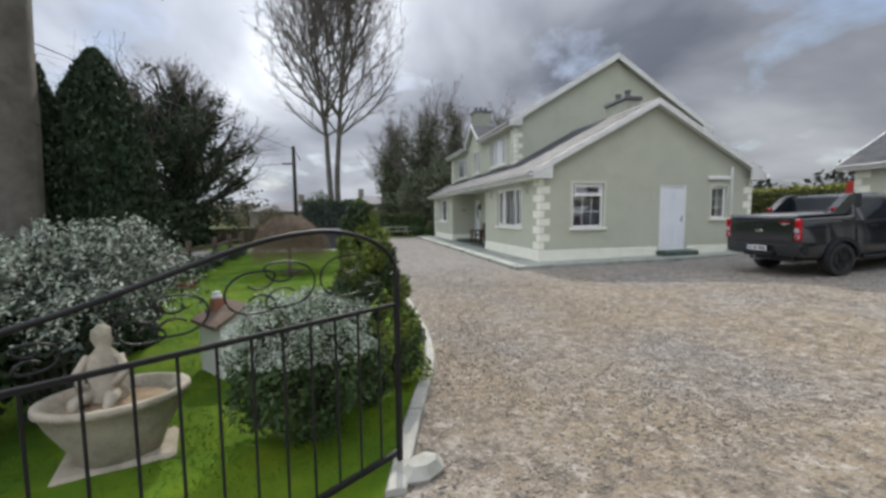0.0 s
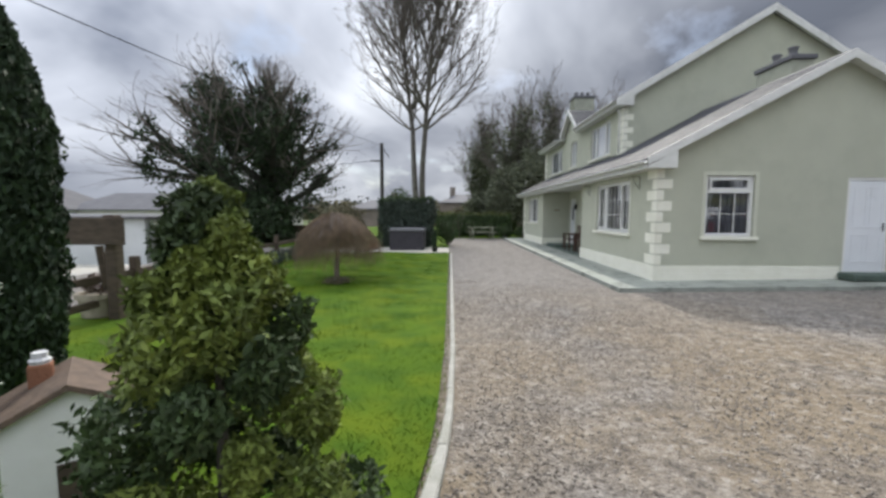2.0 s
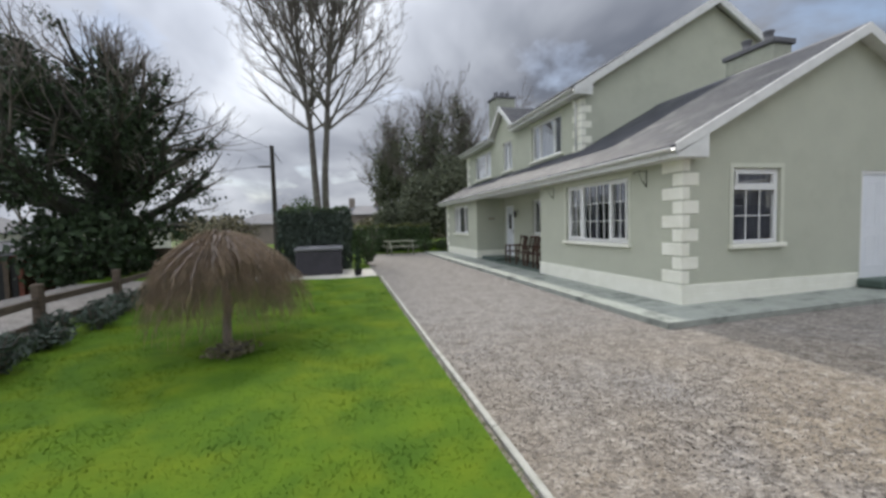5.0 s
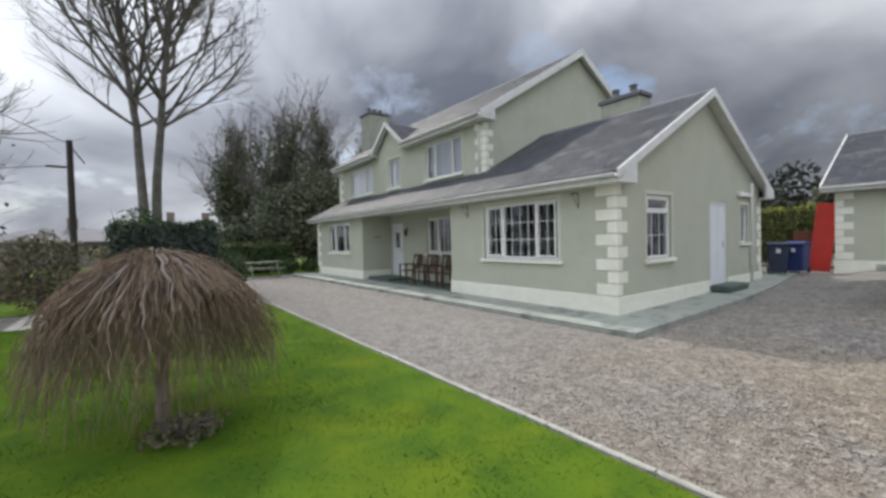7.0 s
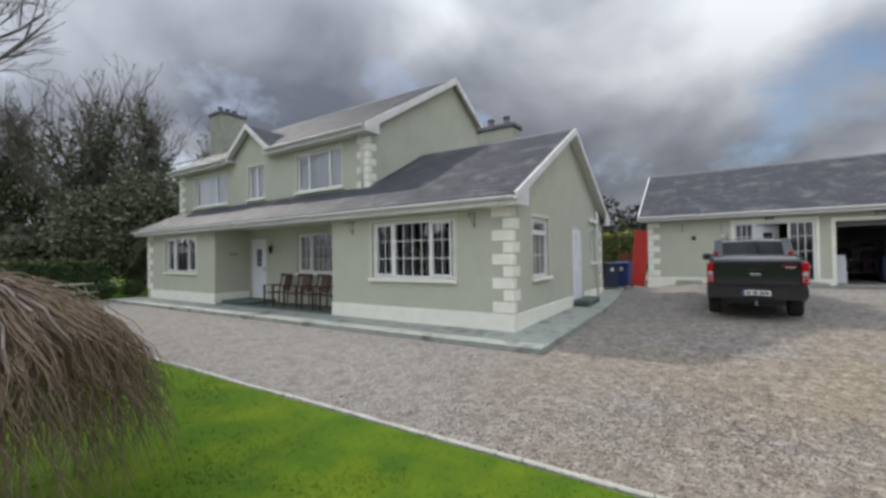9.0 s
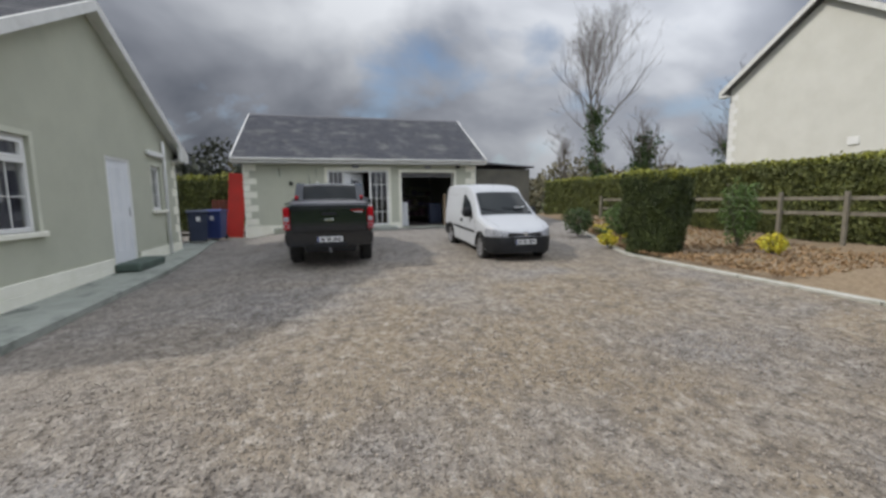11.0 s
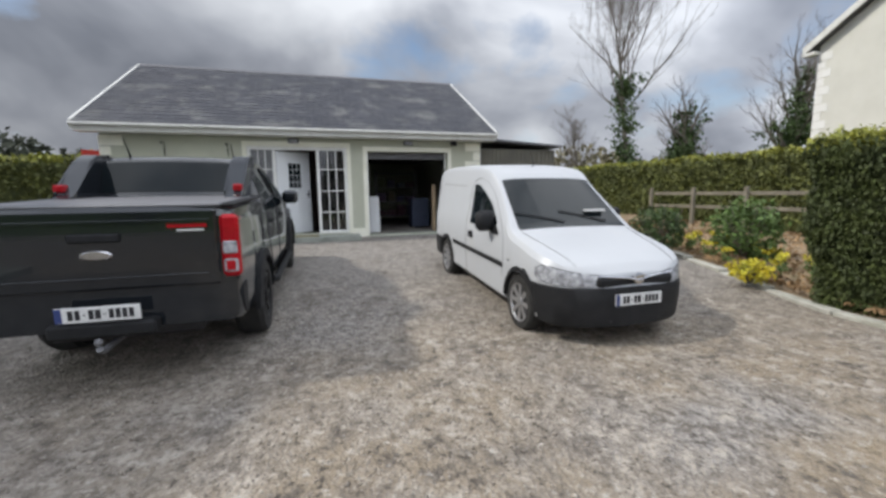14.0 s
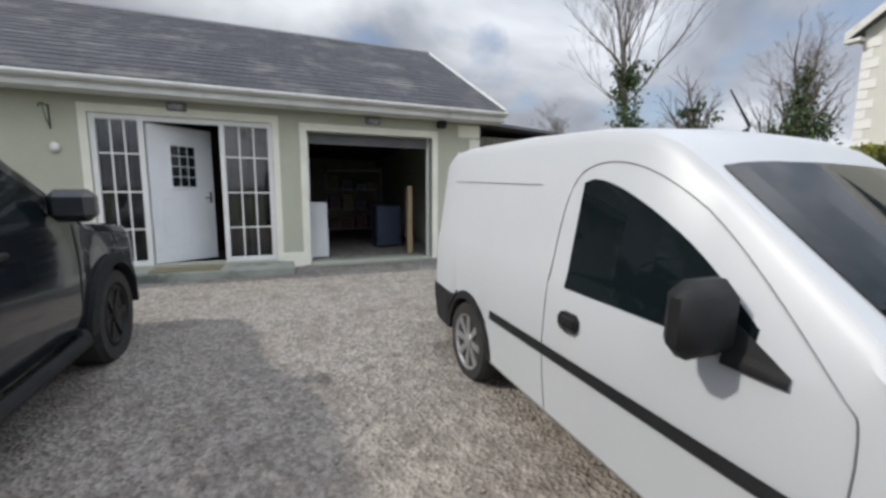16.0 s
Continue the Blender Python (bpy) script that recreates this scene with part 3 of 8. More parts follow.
def window(name, axis, at, hole, panes, label, out=-1, bars=(0, 0), curtain=True, transom=None, band=True, full="", sash=()):
    """A white framed window in a wall's hole. panes: shares of the width; bars: glazing bars (across, up) in each pane."""
    u0, u1, z0, z1 = hole
    put = (lambda u, d, z: (at + out * d, u, z)) if axis == "x" else (lambda u, d, z: (u, at + out * d, z))

    def bx(bm, ua, ub, da, db, za, zb, bev=0.004):
        p, q = put(ua, da, za), put(ub, db, zb)
        box(bm, tuple(map(min, p, q)), tuple(map(max, p, q)), bev)

    root = structure(new(name), label, "window")
    bm = bmesh.new()
    f = 0.065
    bx(bm, u0 + 0.002, u0 + f, -0.12, -0.05, z0, z1 - 0.002)
    bx(bm, u1 - f, u1 - 0.002, -0.12, -0.05, z0, z1 - 0.002)
    bx(bm, u0 + f, u1 - f, -0.12, -0.05, z0, z0 + f)
    bx(bm, u0 + f, u1 - f, -0.12, -0.05, z1 - f, z1 - 0.002)
    cuts = [u0 + f]
    for s in panes[:-1]:
        cuts.append(cuts[-1] + s / sum(panes) * (u1 - u0 - 2 * f))
        bx(bm, cuts[-1] - 0.035, cuts[-1] + 0.035, -0.12, -0.045, z0 + f, z1 - f)
    cuts.append(u1 - f)
    if transom:
        bx(bm, u0 + f, u1 - f, -0.12, -0.03, transom - 0.035, transom + 0.035)
    part("window_frame", bm, M["upvc"], root)
    for n_pane, (a, b) in enumerate(zip(cuts, cuts[1:])):
        if n_pane in sash:
            bm = bmesh.new()
            za, zb, w = (transom + 0.036 if transom else z0 + f), z1 - f, 0.036
            bx(bm, a + 0.03, a + 0.03 + w, -0.085, -0.025, za, zb)
            bx(bm, b - 0.03 - w, b - 0.03, -0.085, -0.025, za, zb)
            bx(bm, a + 0.03 + w, b - 0.03 - w, -0.085, -0.025, za, za + w)
            bx(bm, a + 0.03 + w, b - 0.03 - w, -0.085, -0.025, zb - w, zb)
            part("casement", bm, M["upvc"], root)
        bm = bmesh.new()
        bx(bm, a + 0.01, b - 0.01, -0.092, -0.086, z0 + f + 0.005, z1 - f - 0.005, 0)
        part("pane", bm, M["glass"], root).visible_shadow = False
        grid = bars[n_pane] if isinstance(bars, list) else bars
        if any(grid):
            bm = bmesh.new()
            for k in range(grid[0]):
                u = a + (b - a) * (k + 1) / (grid[0] + 1)
                bx(bm, u - 0.008, u + 0.008, -0.084, -0.074, z0 + f, (transom or z1 - f), 0)
            for k in range(grid[1]):
                z = z0 + f + ((transom or z1) - z0 - 2 * f) * (k + 1) / (grid[1] + 1)
                bx(bm, a, b, -0.0845, -0.0735, z - 0.008, z + 0.008, 0)
            part("glazing_bars", bm, M["upvc"], root)
    bm = bmesh.new()
    bx(bm, u0 - 0.09, u1 + 0.09, -0.10, 0.075, z0 - 0.075, z0, 0.008)
    part("window_sill", bm, M["cream"], root)
    if band:
        bm = bmesh.new()
        bx(bm, u0 - 0.08, u0, 0.002, 0.014, z0 + 0.002, z1 + 0.08)
        bx(bm, u1, u1 + 0.08, 0.002, 0.014, z0 + 0.002, z1 + 0.08)
        bx(bm, u0, u1, 0.002, 0.014, z1, z1 + 0.08)
        part("surround", bm, M["band"], root)
    if full == "drops":
        rnd = random.Random(int(u0 * 100))
        u = u0 + 0.05
        while u < u1 - 0.12:
            wid = rnd.uniform(0.05, 0.16)
            bm, col = bmesh.new(), []
            for k in range(9):
                d = -0.150 + 0.012 * math.sin(k * 1.6)
                col.append((bm.verts.new(put(u + wid * k / 8, d, z0 + 0.03)), bm.verts.new(put(u + wid * k / 8, d, z1))))
            for p, q in zip(col, col[1:]):
                bm.faces.new((p[0], q[0], q[1], p[1]))
            bmesh.ops.solidify(bm, geom=bm.faces[:], thickness=0.003)
            part("curtain", bm, M["curtain"], root, "pale net curtain", smooth=True)
            u += wid + rnd.uniform(0.06, 0.20)
    elif full:
        bm = bmesh.new()
        col = []
        for k in range(61):
            u = u0 + (u1 - u0) * k / 60
            d = -0.140 + 0.008 * math.sin(k * 1.1)
            col.append((bm.verts.new(put(u, d, z0 + 0.03)), bm.verts.new(put(u, d, z1))))
        for p, q in zip(col, col[1:]):
            bm.faces.new((p[0], q[0], q[1], p[1]))
        bmesh.ops.solidify(bm, geom=bm.faces[:], thickness=0.003)
        part("net_curtain", bm, M["net"] if full == "net" else M["curtain"], root, "pale net curtain", smooth=True)
    if curtain and not full:
        for side in (0, 1):
            n, wid = 26, (u1 - u0) * (0.36 if side == 0 else 0.33)
            bm = bmesh.new()
            col = []
            for k in range(n + 1):
                u = (u0 + wid * k / n) if side == 0 else (u1 - wid * k / n)
                d = -0.165 + 0.012 * math.sin(k * 1.35)
                col.append((bm.verts.new(put(u, d, z0 + 0.03)), bm.verts.new(put(u, d, z1))))
            for p, q in zip(col, col[1:]):
                bm.faces.new((p[0], q[0], q[1], p[1]))
            bmesh.ops.solidify(bm, geom=bm.faces[:], thickness=0.004)
            part("curtain", bm, M["curtain"], root, "pale net curtain", smooth=True)
    # added near-black sheet: the room's shade as a surface behind the glass
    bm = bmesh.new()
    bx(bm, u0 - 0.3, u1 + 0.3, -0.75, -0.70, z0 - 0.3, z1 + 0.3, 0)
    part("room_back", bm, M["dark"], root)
    return root


window("window_gable", "y", HY, SW, (1,), "white framed gable window with a top light and curtains", bars=(2, 1), transom=2.06, full="drawn", sash=(0,))
window("window_gable_small", "y", HY, SS, (1,), "small white framed gable window", bars=(1, 2), curtain=False)
window("window_front", "x", HX, FW, (1, 1.8, 1), "wide three-light white window with glazing bars and curtains", bars=[(1, 2), (3, 2), (1, 2)], full="drops", sash=(0, 2))
window("window_bay", "x", HX, LW, (1, 1.6, 1), "white three-light window with curtains", full="drops", sash=(0, 2))
window("window_porch", "x", MX, RW, (1, 1.7, 1), "white window inside the porch with curtains", bars=[(1, 2), (3, 2), (1, 2)], band=False, full="drops", sash=(0, 2))
# the upper windows' white nets also stand in for sky reflected in the panes
window("window_upper_1", "x", MX, UW[0], (1, 2.0, 1), "white three-light upper window", full="net")
window("window_upper_2", "x", MX, UW[1], (1, 1), "narrow white upper window under a gablet", full="net")
window("window_upper_3", "x", MX, UW[2], (1, 2.0), "white upper window", full="net")


def panel_door(name, m, w, h, label, light=None, handle_side=1):
    """A white door leaf in its own plane: x across, y out, z up."""
    root = thing(name, (0, 0, 0), label, "door", kind="structure")
    root.matrix_basis = m
    part("door_leaf", boxes(((0, -0.022, 0), (w, 0.022, h)), bevel=0.004), M["whitedoor"], root)
    bm = bmesh.new()
    rows = [(0.12, 0.42), (0.50, 0.93)] if not light else [(0.12, 0.48)]
    for za, zb in rows:
        for ua, ub in ((0.14, 0.46), (0.54, 0.86)):
            a, b, c, d = ua * w, ub * w, za * h, zb * h
            for s in (1, -1):
                for lo, hi in (((a, c), (b, c + 0.02)), ((a, d - 0.02), (b, d)), ((a, c + 0.02), (a + 0.02, d - 0.02)), ((b - 0.02, c + 0.02), (b, d - 0.02))):
                    ya, yb = sorted((s * 0.0225, s * 0.032))
                    box(bm, (lo[0], ya, lo[1]), (hi[0], yb, hi[1]), 0.003)
    part("door_panel_mould", bm, M["whitedoor"], root)
    if light:
        a, b, c, d = (v * q for v, q in zip(light, (w, w, h, h)))
        part("door_light", boxes(((a, -0.03, c), (b, 0.03, d)), bevel=0.01), M["tint"], root, "small dark leaded door light")
        bm = bmesh.new()
        for k in range(1, 3):
            u = a + (b - a) * k / 3
            box(bm, (u - 0.005, -0.034, c), (u + 0.005, 0.034, d))
        for k in range(1, 4):
            z = c + (d - c) * k / 4
            box(bm, (a, -0.035, z - 0.005), (b, 0.035, z + 0.005))
        for lo, hi in (((a - 0.03, c - 0.03), (b + 0.03, c)), ((a - 0.03, d), (b + 0.03, d + 0.03)), ((a - 0.03, c), (a, d)), ((b, c), (b + 0.03, d))):
            box(bm, (lo[0], -0.036, lo[1]), (hi[0], 0.036, hi[1]), 0.004)
        part("light_bars", bm, M["whitedoor"], root)
    hx = w - 0.07 if handle_side > 0 else 0.07
    bm = bmesh.new()
    for s in (1, -1):
        tube(bm, [(hx, s * 0.02, 1.0), (hx, s * 0.06, 1.0), (hx - handle_side * 0.11, s * 0.065, 1.0)], 0.009, 8)
        box(bm, (hx - 0.018, min(s * 0.0225, s * 0.03), 0.92), (hx + 0.018, max(s * 0.0225, s * 0.03), 1.10))
    part("handle", bm, M["chrome"], root, "chrome lever handle")
    return root


def door_frame(name, axis, at, hole, label, out=-1):
    u0, u1, z0, z1 = hole
    put = (lambda u, d, z: (at + out * d, u, z)) if axis == "x" else (lambda u, d, z: (u, at + out * d, z))
    bm = bmesh.new()
    for ua, ub, za, zb in ((u0 + 0.002, u0 + 0.06, z0, z1 - 0.002), (u1 - 0.06, u1 - 0.002, z0, z1 - 0.002), (u0 + 0.06, u1 - 0.06, z1 - 0.06, z1 - 0.002)):
        p, q = put(ua, -0.10, za), put(ub, -0.01, zb)
        box(bm, tuple(map(min, p, q)), tuple(map(max, p, q)), 0.004)
    return structure(part(name, bm, M["upvc"]), label, "door frame")


door_frame("trim_side_door_frame", "y", HY, SD, "white door frame")
panel_door("door_side", pose(SD[0] + 0.06, HY + 0.055, SD[2], 0, 0, 0), SD[1] - SD[0] - 0.12, SD[3] - SD[2] - 0.06, "closed white panelled side door")
door_frame("trim_front_door_frame", "x", MX, FD, "white front door frame")
panel_door("door_front", pose(MX + 0.055, FD[0] + 0.06, FD[2], 0, 0, 90), FD[1] - FD[0] - 0.12, FD[3] - FD[2] - 0.06, "closed white front door with a dark oval light", (0.3, 0.7, 0.55, 0.85), -1)

# ---- roofs ----
def roof_slope(name, parent_label, p00, p10, p11, p01, thick=0.07, slate_zone=None, count=300):
    """A roof pitch from the eave edge (p00 to p10) up to the top edge (p01 to p11), with slates laid in courses."""
    bm = slab(bmesh.new(), [p00, p10, p11, p01], thick)
    root = structure(part(name, bm, M["lead"]), parent_label, "roof")
    P00, P10, P11, P01 = (Vector(p) for p in (p00, p10, p11, p01))
    rise = ((P01 + P11) / 2 - (P00 + P10) / 2).length
    courses = max(3, int(rise / 0.23))
    normal = (P10 - P00).cross(P01 - P00).normalized()
    if normal.z < 0:
        normal = -normal
    near, rest_v, rest_f = [], [], []
    rnd = random.Random(11)
    for c in range(courses):
        v0, v1 = c / courses, min(1.0, (c + 1) / courses + 0.02 / rise)
        a0, b0 = P00.lerp(P01, v0), P10.lerp(P11, v0)
        a1, b1 = P00.lerp(P01, v1), P10.lerp(P11, v1)
        n = max(1, int(round((b0 - a0).length / 0.33)))
        off = 0.5 if c % 2 else 0.0
        edges = sorted({min(1, max(0, (k + off) / n)) for k in range(-1, n + 1)} | {0.0, 1.0})
        for s, t in zip(edges, edges[1:]):
            if t - s < 0.15 / n:
                continue
            g = 0.004 / max(0.3, (b0 - a0).length)
            lift0, lift1 = 0.008 + rnd.uniform(0, 0.003), 0.003
            q = [a0.lerp(b0, s + g) + normal * lift0, a0.lerp(b0, t - g) + normal * lift0, a1.lerp(b1, t - g) + normal * lift1, a1.lerp(b1, s + g) + normal * lift1]
            low = [q[0] - normal * 0.006, q[1] - normal * 0.006]
            cen = (q[0] + q[2]) / 2
            if slate_zone and slate_zone(cen) and len(near) < count:
                near.append((q, low))
            else:
                k = len(rest_v)
                rest_v += [*q, *low]
                rest_f += [(k, k + 1, k + 2, k + 3), (k + 4, k + 5, k + 1, k)]
    if rest_v:
        tagged(part("slate_field", mesh_of("slate_field", rest_v, rest_f, M["slate_many"]), None, root), "", "", "", "stuff")
    for q, low in near:
        part("slate", mesh_of("slate", [*q, *low], [(0, 1, 2, 3), (4, 5, 1, 0)], M["slate"]), None, root)
    return root


YB = HY - 0.22
ex1 = 2 * RIDGE_X - EAVE_X
zm = EAVE_Z + slope * (MX - EAVE_X)


def eave_run(name, x, y0, y1, z, s, label, along="y"):
    """Fascia, soffit and gutter along an eave. s: the way out of the house."""
    bm = bmesh.new()
    box(bm, (min(x, x - s * 0.025), y0, z - 0.20), (max(x, x - s * 0.025), y1, z - 0.012), 0.003)
    box(bm, (min(x - s * 0.025, x - s * 0.36), y0, z - 0.20), (max(x - s * 0.025, x - s * 0.36), y1, z - 0.185), 0)
    ob = structure(part(name, bm, M["fascia"]), label, "fascia")
    bm = bmesh.new()
    prof = [(0.058 * math.cos(a) + 0.06, 0.058 * math.sin(a)) for a in np.linspace(math.pi, math.tau, 9)]
    prof += [(0.050 * math.cos(a) + 0.06, 0.050 * math.sin(a) + 0.004) for a in np.linspace(math.tau, math.pi, 9)]
    a = [bm.verts.new((x + s * px, y0, z - 0.05 + pz)) for px, pz in prof]
    b = [bm.verts.new((x + s * px, y1, z - 0.05 + pz)) for px, pz in prof]
    for i in range(len(a)):
        bm.faces.new((a[i], b[i], b[(i + 1) % len(a)], a[(i + 1) % len(a)]))
    part("gutter", bm, M["fascia"], ob, smooth=True)
    return ob


def barge(name, y, xa, za, xb, zb, depth, label, foot=None, face=0.05):
    """A white bargeboard on a gable from the eave (xa, za) to the ridge (xb, zb), at y..y+face, with a boxed end at the foot."""
    bm = bmesh.new()
    prism(bm, [(xa, za), (xb, zb), (xb, zb - depth), (xa, za - depth)], face, Matrix.Translation((0, y, 0)))
    if foot:
        s = 1 if xb > xa else -1
        zf = za + (zb - za) / (xb - xa) * (s * foot)
        prism(bm, [(xa, za - depth + 0.02), (xa + s * foot, zf - depth + 0.004), (xa + s * foot, za - 0.22), (xa, za - 0.22)], face, Matrix.Translation((0, y, 0)))
        box(bm, (min(xa, xa + s * foot), y + face, za - 0.222), (max(xa, xa + s * foot), y + 0.24, za - 0.20))
    return structure(part(name, bm, M["fascia"]), label, "bargeboard")


zone_front = lambda c: c.y < 14.6 and c.z < 4.6  # noqa: E731
roof_slope("roof_wing_front", "dark slate roof of the low wing", (EAVE_X, YB, EAVE_Z), (EAVE_X, MY0, EAVE_Z), (RIDGE_X, MY0, RIDGE_Z), (RIDGE_X, YB, RIDGE_Z), slate_zone=zone_front)
roof_slope("roof_wing_back", "dark slate back pitch of the low wing", (ex1, MY0, EAVE_Z), (ex1, YB, EAVE_Z), (RIDGE_X, YB, RIDGE_Z), (RIDGE_X, MY0, RIDGE_Z))
roof_slope("roof_porch", "slate lean-to roof along the front", (EAVE_X, MY0, EAVE_Z), (EAVE_X, 27.60, EAVE_Z), (MX, 27.0, zm), (MX, MY0, zm))
for nm, ya, yb, xe in (("near", MY0 - 0.2, 20.74, MEX), ("middle", 20.744, 23.256, MX + 0.28), ("far", 23.26, MY1 + 0.5, MEX)):
    ze = MEZ + mslope * (xe - MEX)
    roof_slope("roof_main_" + nm, "dark slate front pitch of the main roof", (xe, ya, ze), (xe, yb, ze), (MRX, yb, MRZ), (MRX, ya, MRZ))
roof_slope("roof_main_back", "dark slate back pitch of the main roof", (2 * MRX - MEX, MY1 + 0.5, MEZ), (2 * MRX - MEX, MY0 - 0.2, MEZ), (MRX, MY0 - 0.2, MRZ), (MRX, MY1 + 0.5, MRZ))
bm = bmesh.new()
slab(bm, [(EAVE_X, 27.6, EAVE_Z), (MX + 2, 27.6, EAVE_Z), (MX + 2, 27.0, zm), (MX, 27.0, zm)], 0.06)
structure(part("roof_porch_hip", bm, M["slate"]), "hipped slate end of the lean-to roof", "roof")
for nm, x, y0, y1, z in (("wing", RIDGE_X, YB, MY0, RIDGE_Z), ("main", MRX, MY0 - 0.2, MY1 + 0.5, MRZ)):
    bm = bmesh.new()
    sl = slope if nm == "wing" else mslope
    prism(bm, [(x - 0.15, z - 0.15 * sl + 0.02), (x, z + 0.035), (x + 0.15, z - 0.15 * sl + 0.02), (x + 0.15, z - 0.15 * sl), (x, z + 0.012), (x - 0.15, z - 0.15 * sl)], y1 - y0, Matrix.Translation((0, y0, 0)))
    structure(part("trim_ridge_" + nm, bm, M["lead"]), "grey ridge tiles", "ridge")
eave_run("trim_eave_front", EAVE_X, YB, 27.60, EAVE_Z, -1, "white fascia and gutter along the front")
eave_run("trim_eave_back", ex1, YB, MY0, EAVE_Z, 1, "white fascia and gutter at the back of the wing")
eave_run("trim_eave_main", MEX, MY0 - 0.2, 20.70, MEZ, -1, "white fascia and gutter of the main roof")
eave_run("trim_eave_main_far", MEX, 23.28, MY1 + 0.5, MEZ, -1, "white fascia and gutter of the main roof")
for s, xa in ((1, EAVE_X), (-1, ex1)):
    barge("trim_barge_wing", YB - 0.03, xa, EAVE_Z + 0.025, RIDGE_X, RIDGE_Z + 0.025, 0.18, "white bargeboard of the low gable", foot=0.62)
for s, xa in ((1, MEX), (-1, 2 * MRX - MEX)):
    barge("trim_barge_main", MY0 - 0.24, xa, MEZ + 0.025, MRX, MRZ + 0.025, 0.24, "white bargeboard of the tall gable", foot=0.55)
for nm, y, xs, ze, xr, zr in (("wing", YB + 0.021, (EAVE_X, ex1), EAVE_Z, RIDGE_X, RIDGE_Z), ("main", MY0 - 0.189, (MEX, 2 * MRX - MEX), MEZ, MRX, MRZ)):
    for xa in xs:
        bm = bmesh.new()
        prism(bm, [(xa, ze - 0.085), (xr, zr - 0.085), (xr, zr - 0.105), (xa, ze - 0.105)], 0.196 if nm == "wing" else 0.185, Matrix.Translation((0, y, 0)))
        structure(part("trim_soffit_" + nm, bm, M["fascia"]), "white soffit under the gable overhang", "soffit")
# soffit under the porch
structure(part("ceiling_porch", boxes(((EAVE_X + 0.3, 16.5, 2.60), (MX + 0.3, 22.3, 2.64))), M["fascia"]), "white boarded porch ceiling", "ceiling")

# gablet over the narrow upper window
GY, GZ = 22.0, 6.33
bm = bmesh.new()
rot = Matrix(((0, 1, 0, 0), (1, 0, 0, 0), (0, 0, 1, 0), (0, 0, 0, 1)))
prism(bm, [(GY - 1.12, 5.30), (GY, GZ - 0.12), (GY + 1.12, 5.30)], 0.30, Matrix.Translation((MX + 0.004, 0, 0)) @ rot)
structure(part("wall_gablet", bm, M["wall"]), "small rendered gablet", "wall")
back = MEX + (GZ - MEZ) / mslope + 0.3
for sgn in (-1, 1):
    ya = GY + sgn * 1.30
    roof_slope("roof_gablet", "slate pitch of the gablet", (MX - 0.22, ya, 5.32), (MX + 0.35, ya, 5.32), (back, GY, GZ), (MX - 0.22, GY, GZ), 0.05)
    bm = bmesh.new()
    prism(bm, [(ya, 5.35), (GY, GZ + 0.03), (GY, GZ - 0.16), (ya, 5.16)], 0.04, Matrix.Translation((MX - 0.26, 0, 0)) @ rot)
    box(bm, (MX - 0.26, min(ya, ya - sgn * 0.30), 5.13), (MX - 0.02, max(ya, ya - sgn * 0.30), 5.20))
    prism(bm, [(ya, 5.265), (GY, GZ - 0.055), (GY, GZ - 0.075), (ya, 5.245)], 0.215, Matrix.Translation((MX - 0.219, 0, 0)) @ rot)
    structure(part("trim_barge_gablet", bm, M["fascia"]), "white bargeboard of the gablet", "bargeboard")


def chimney(name, x0, x1, y0, y1, z0, z1, label, pots):
    root = thing(name, ((x0 + x1) / 2, (y0 + y1) / 2, z0), label, "chimney")
    a, b, h = (x1 - x0) / 2, (y1 - y0) / 2, z1 - z0
    part("chimney_body", boxes(((-a, -b, 0), (a, b, h - 0.12)), bevel=0.01), M["chimney"], root)
    part("capping", boxes(((-a - 0.06, -b - 0.06, h - 0.12), (a + 0.06, b + 0.06, h)), bevel=0.015), M["roofgrey"], root, "dark weathered capping slab")
    for k in range(pots):
        f = (k + 0.5) / pots * 2 - 1
        px, py = (0, f * b * 0.9) if b > a else (f * a * 0.9, 0)
        part("chimney_pot", lathe(bmesh.new(), [(0.12, h), (0.13, h + 0.05), (0.10, h + 0.10), (0.095, h + 0.22), (0.12, h + 0.25), (0.12, h + 0.28), (0.05, h + 0.31)], 12, Matrix.Translation((px, py, 0))), M["roofgrey"], root, smooth=True)
    return root


chimney("chimney", 8.72, 9.26, 13.14, 14.32, 4.3, 5.54, "rendered chimney with two dark pots on the low ridge", 2)
chimney("chimney", 7.30, 8.40, 26.45, 27.42, 4.8, 8.22, "tall rendered chimney with clay pots on the main roof", 3)

# downpipe at the gable, offset pipe, gable vents
bm = bmesh.new()
tube(bm, [(11.42, HY - 0.06, 0.12), (11.42, HY - 0.06, 2.62), (11.42, HY - 0.06, 2.95)], 0.04, 10)
pipe = thing("downpipe", (0, 0, 0), "white plastic downpipe on the gable wall", "downpipe")
part("pipe", bm, M["upvc"], pipe, smooth=True)
bm = bmesh.new()
box(bm, (10.52, HY - 0.10, 2.54), (11.36, HY - 0.004, 2.66), 0.02)
part("offset_pipe", bm, M["upvc"], pipe)
bm = bmesh.new()
tube(bm, [(MX - 0.18, MY0 + 0.25, 5.16), (MX - 0.05, MY0 + 0.22, 4.9), (MX - 0.05, MY0 + 0.2, 3.6)], 0.035, 8)
pipe = thing("downpipe", (0, 0, 0), "white plastic downpipe at the upper corner", "downpipe")
part("pipe", bm, M["upvc"], pipe, smooth=True)

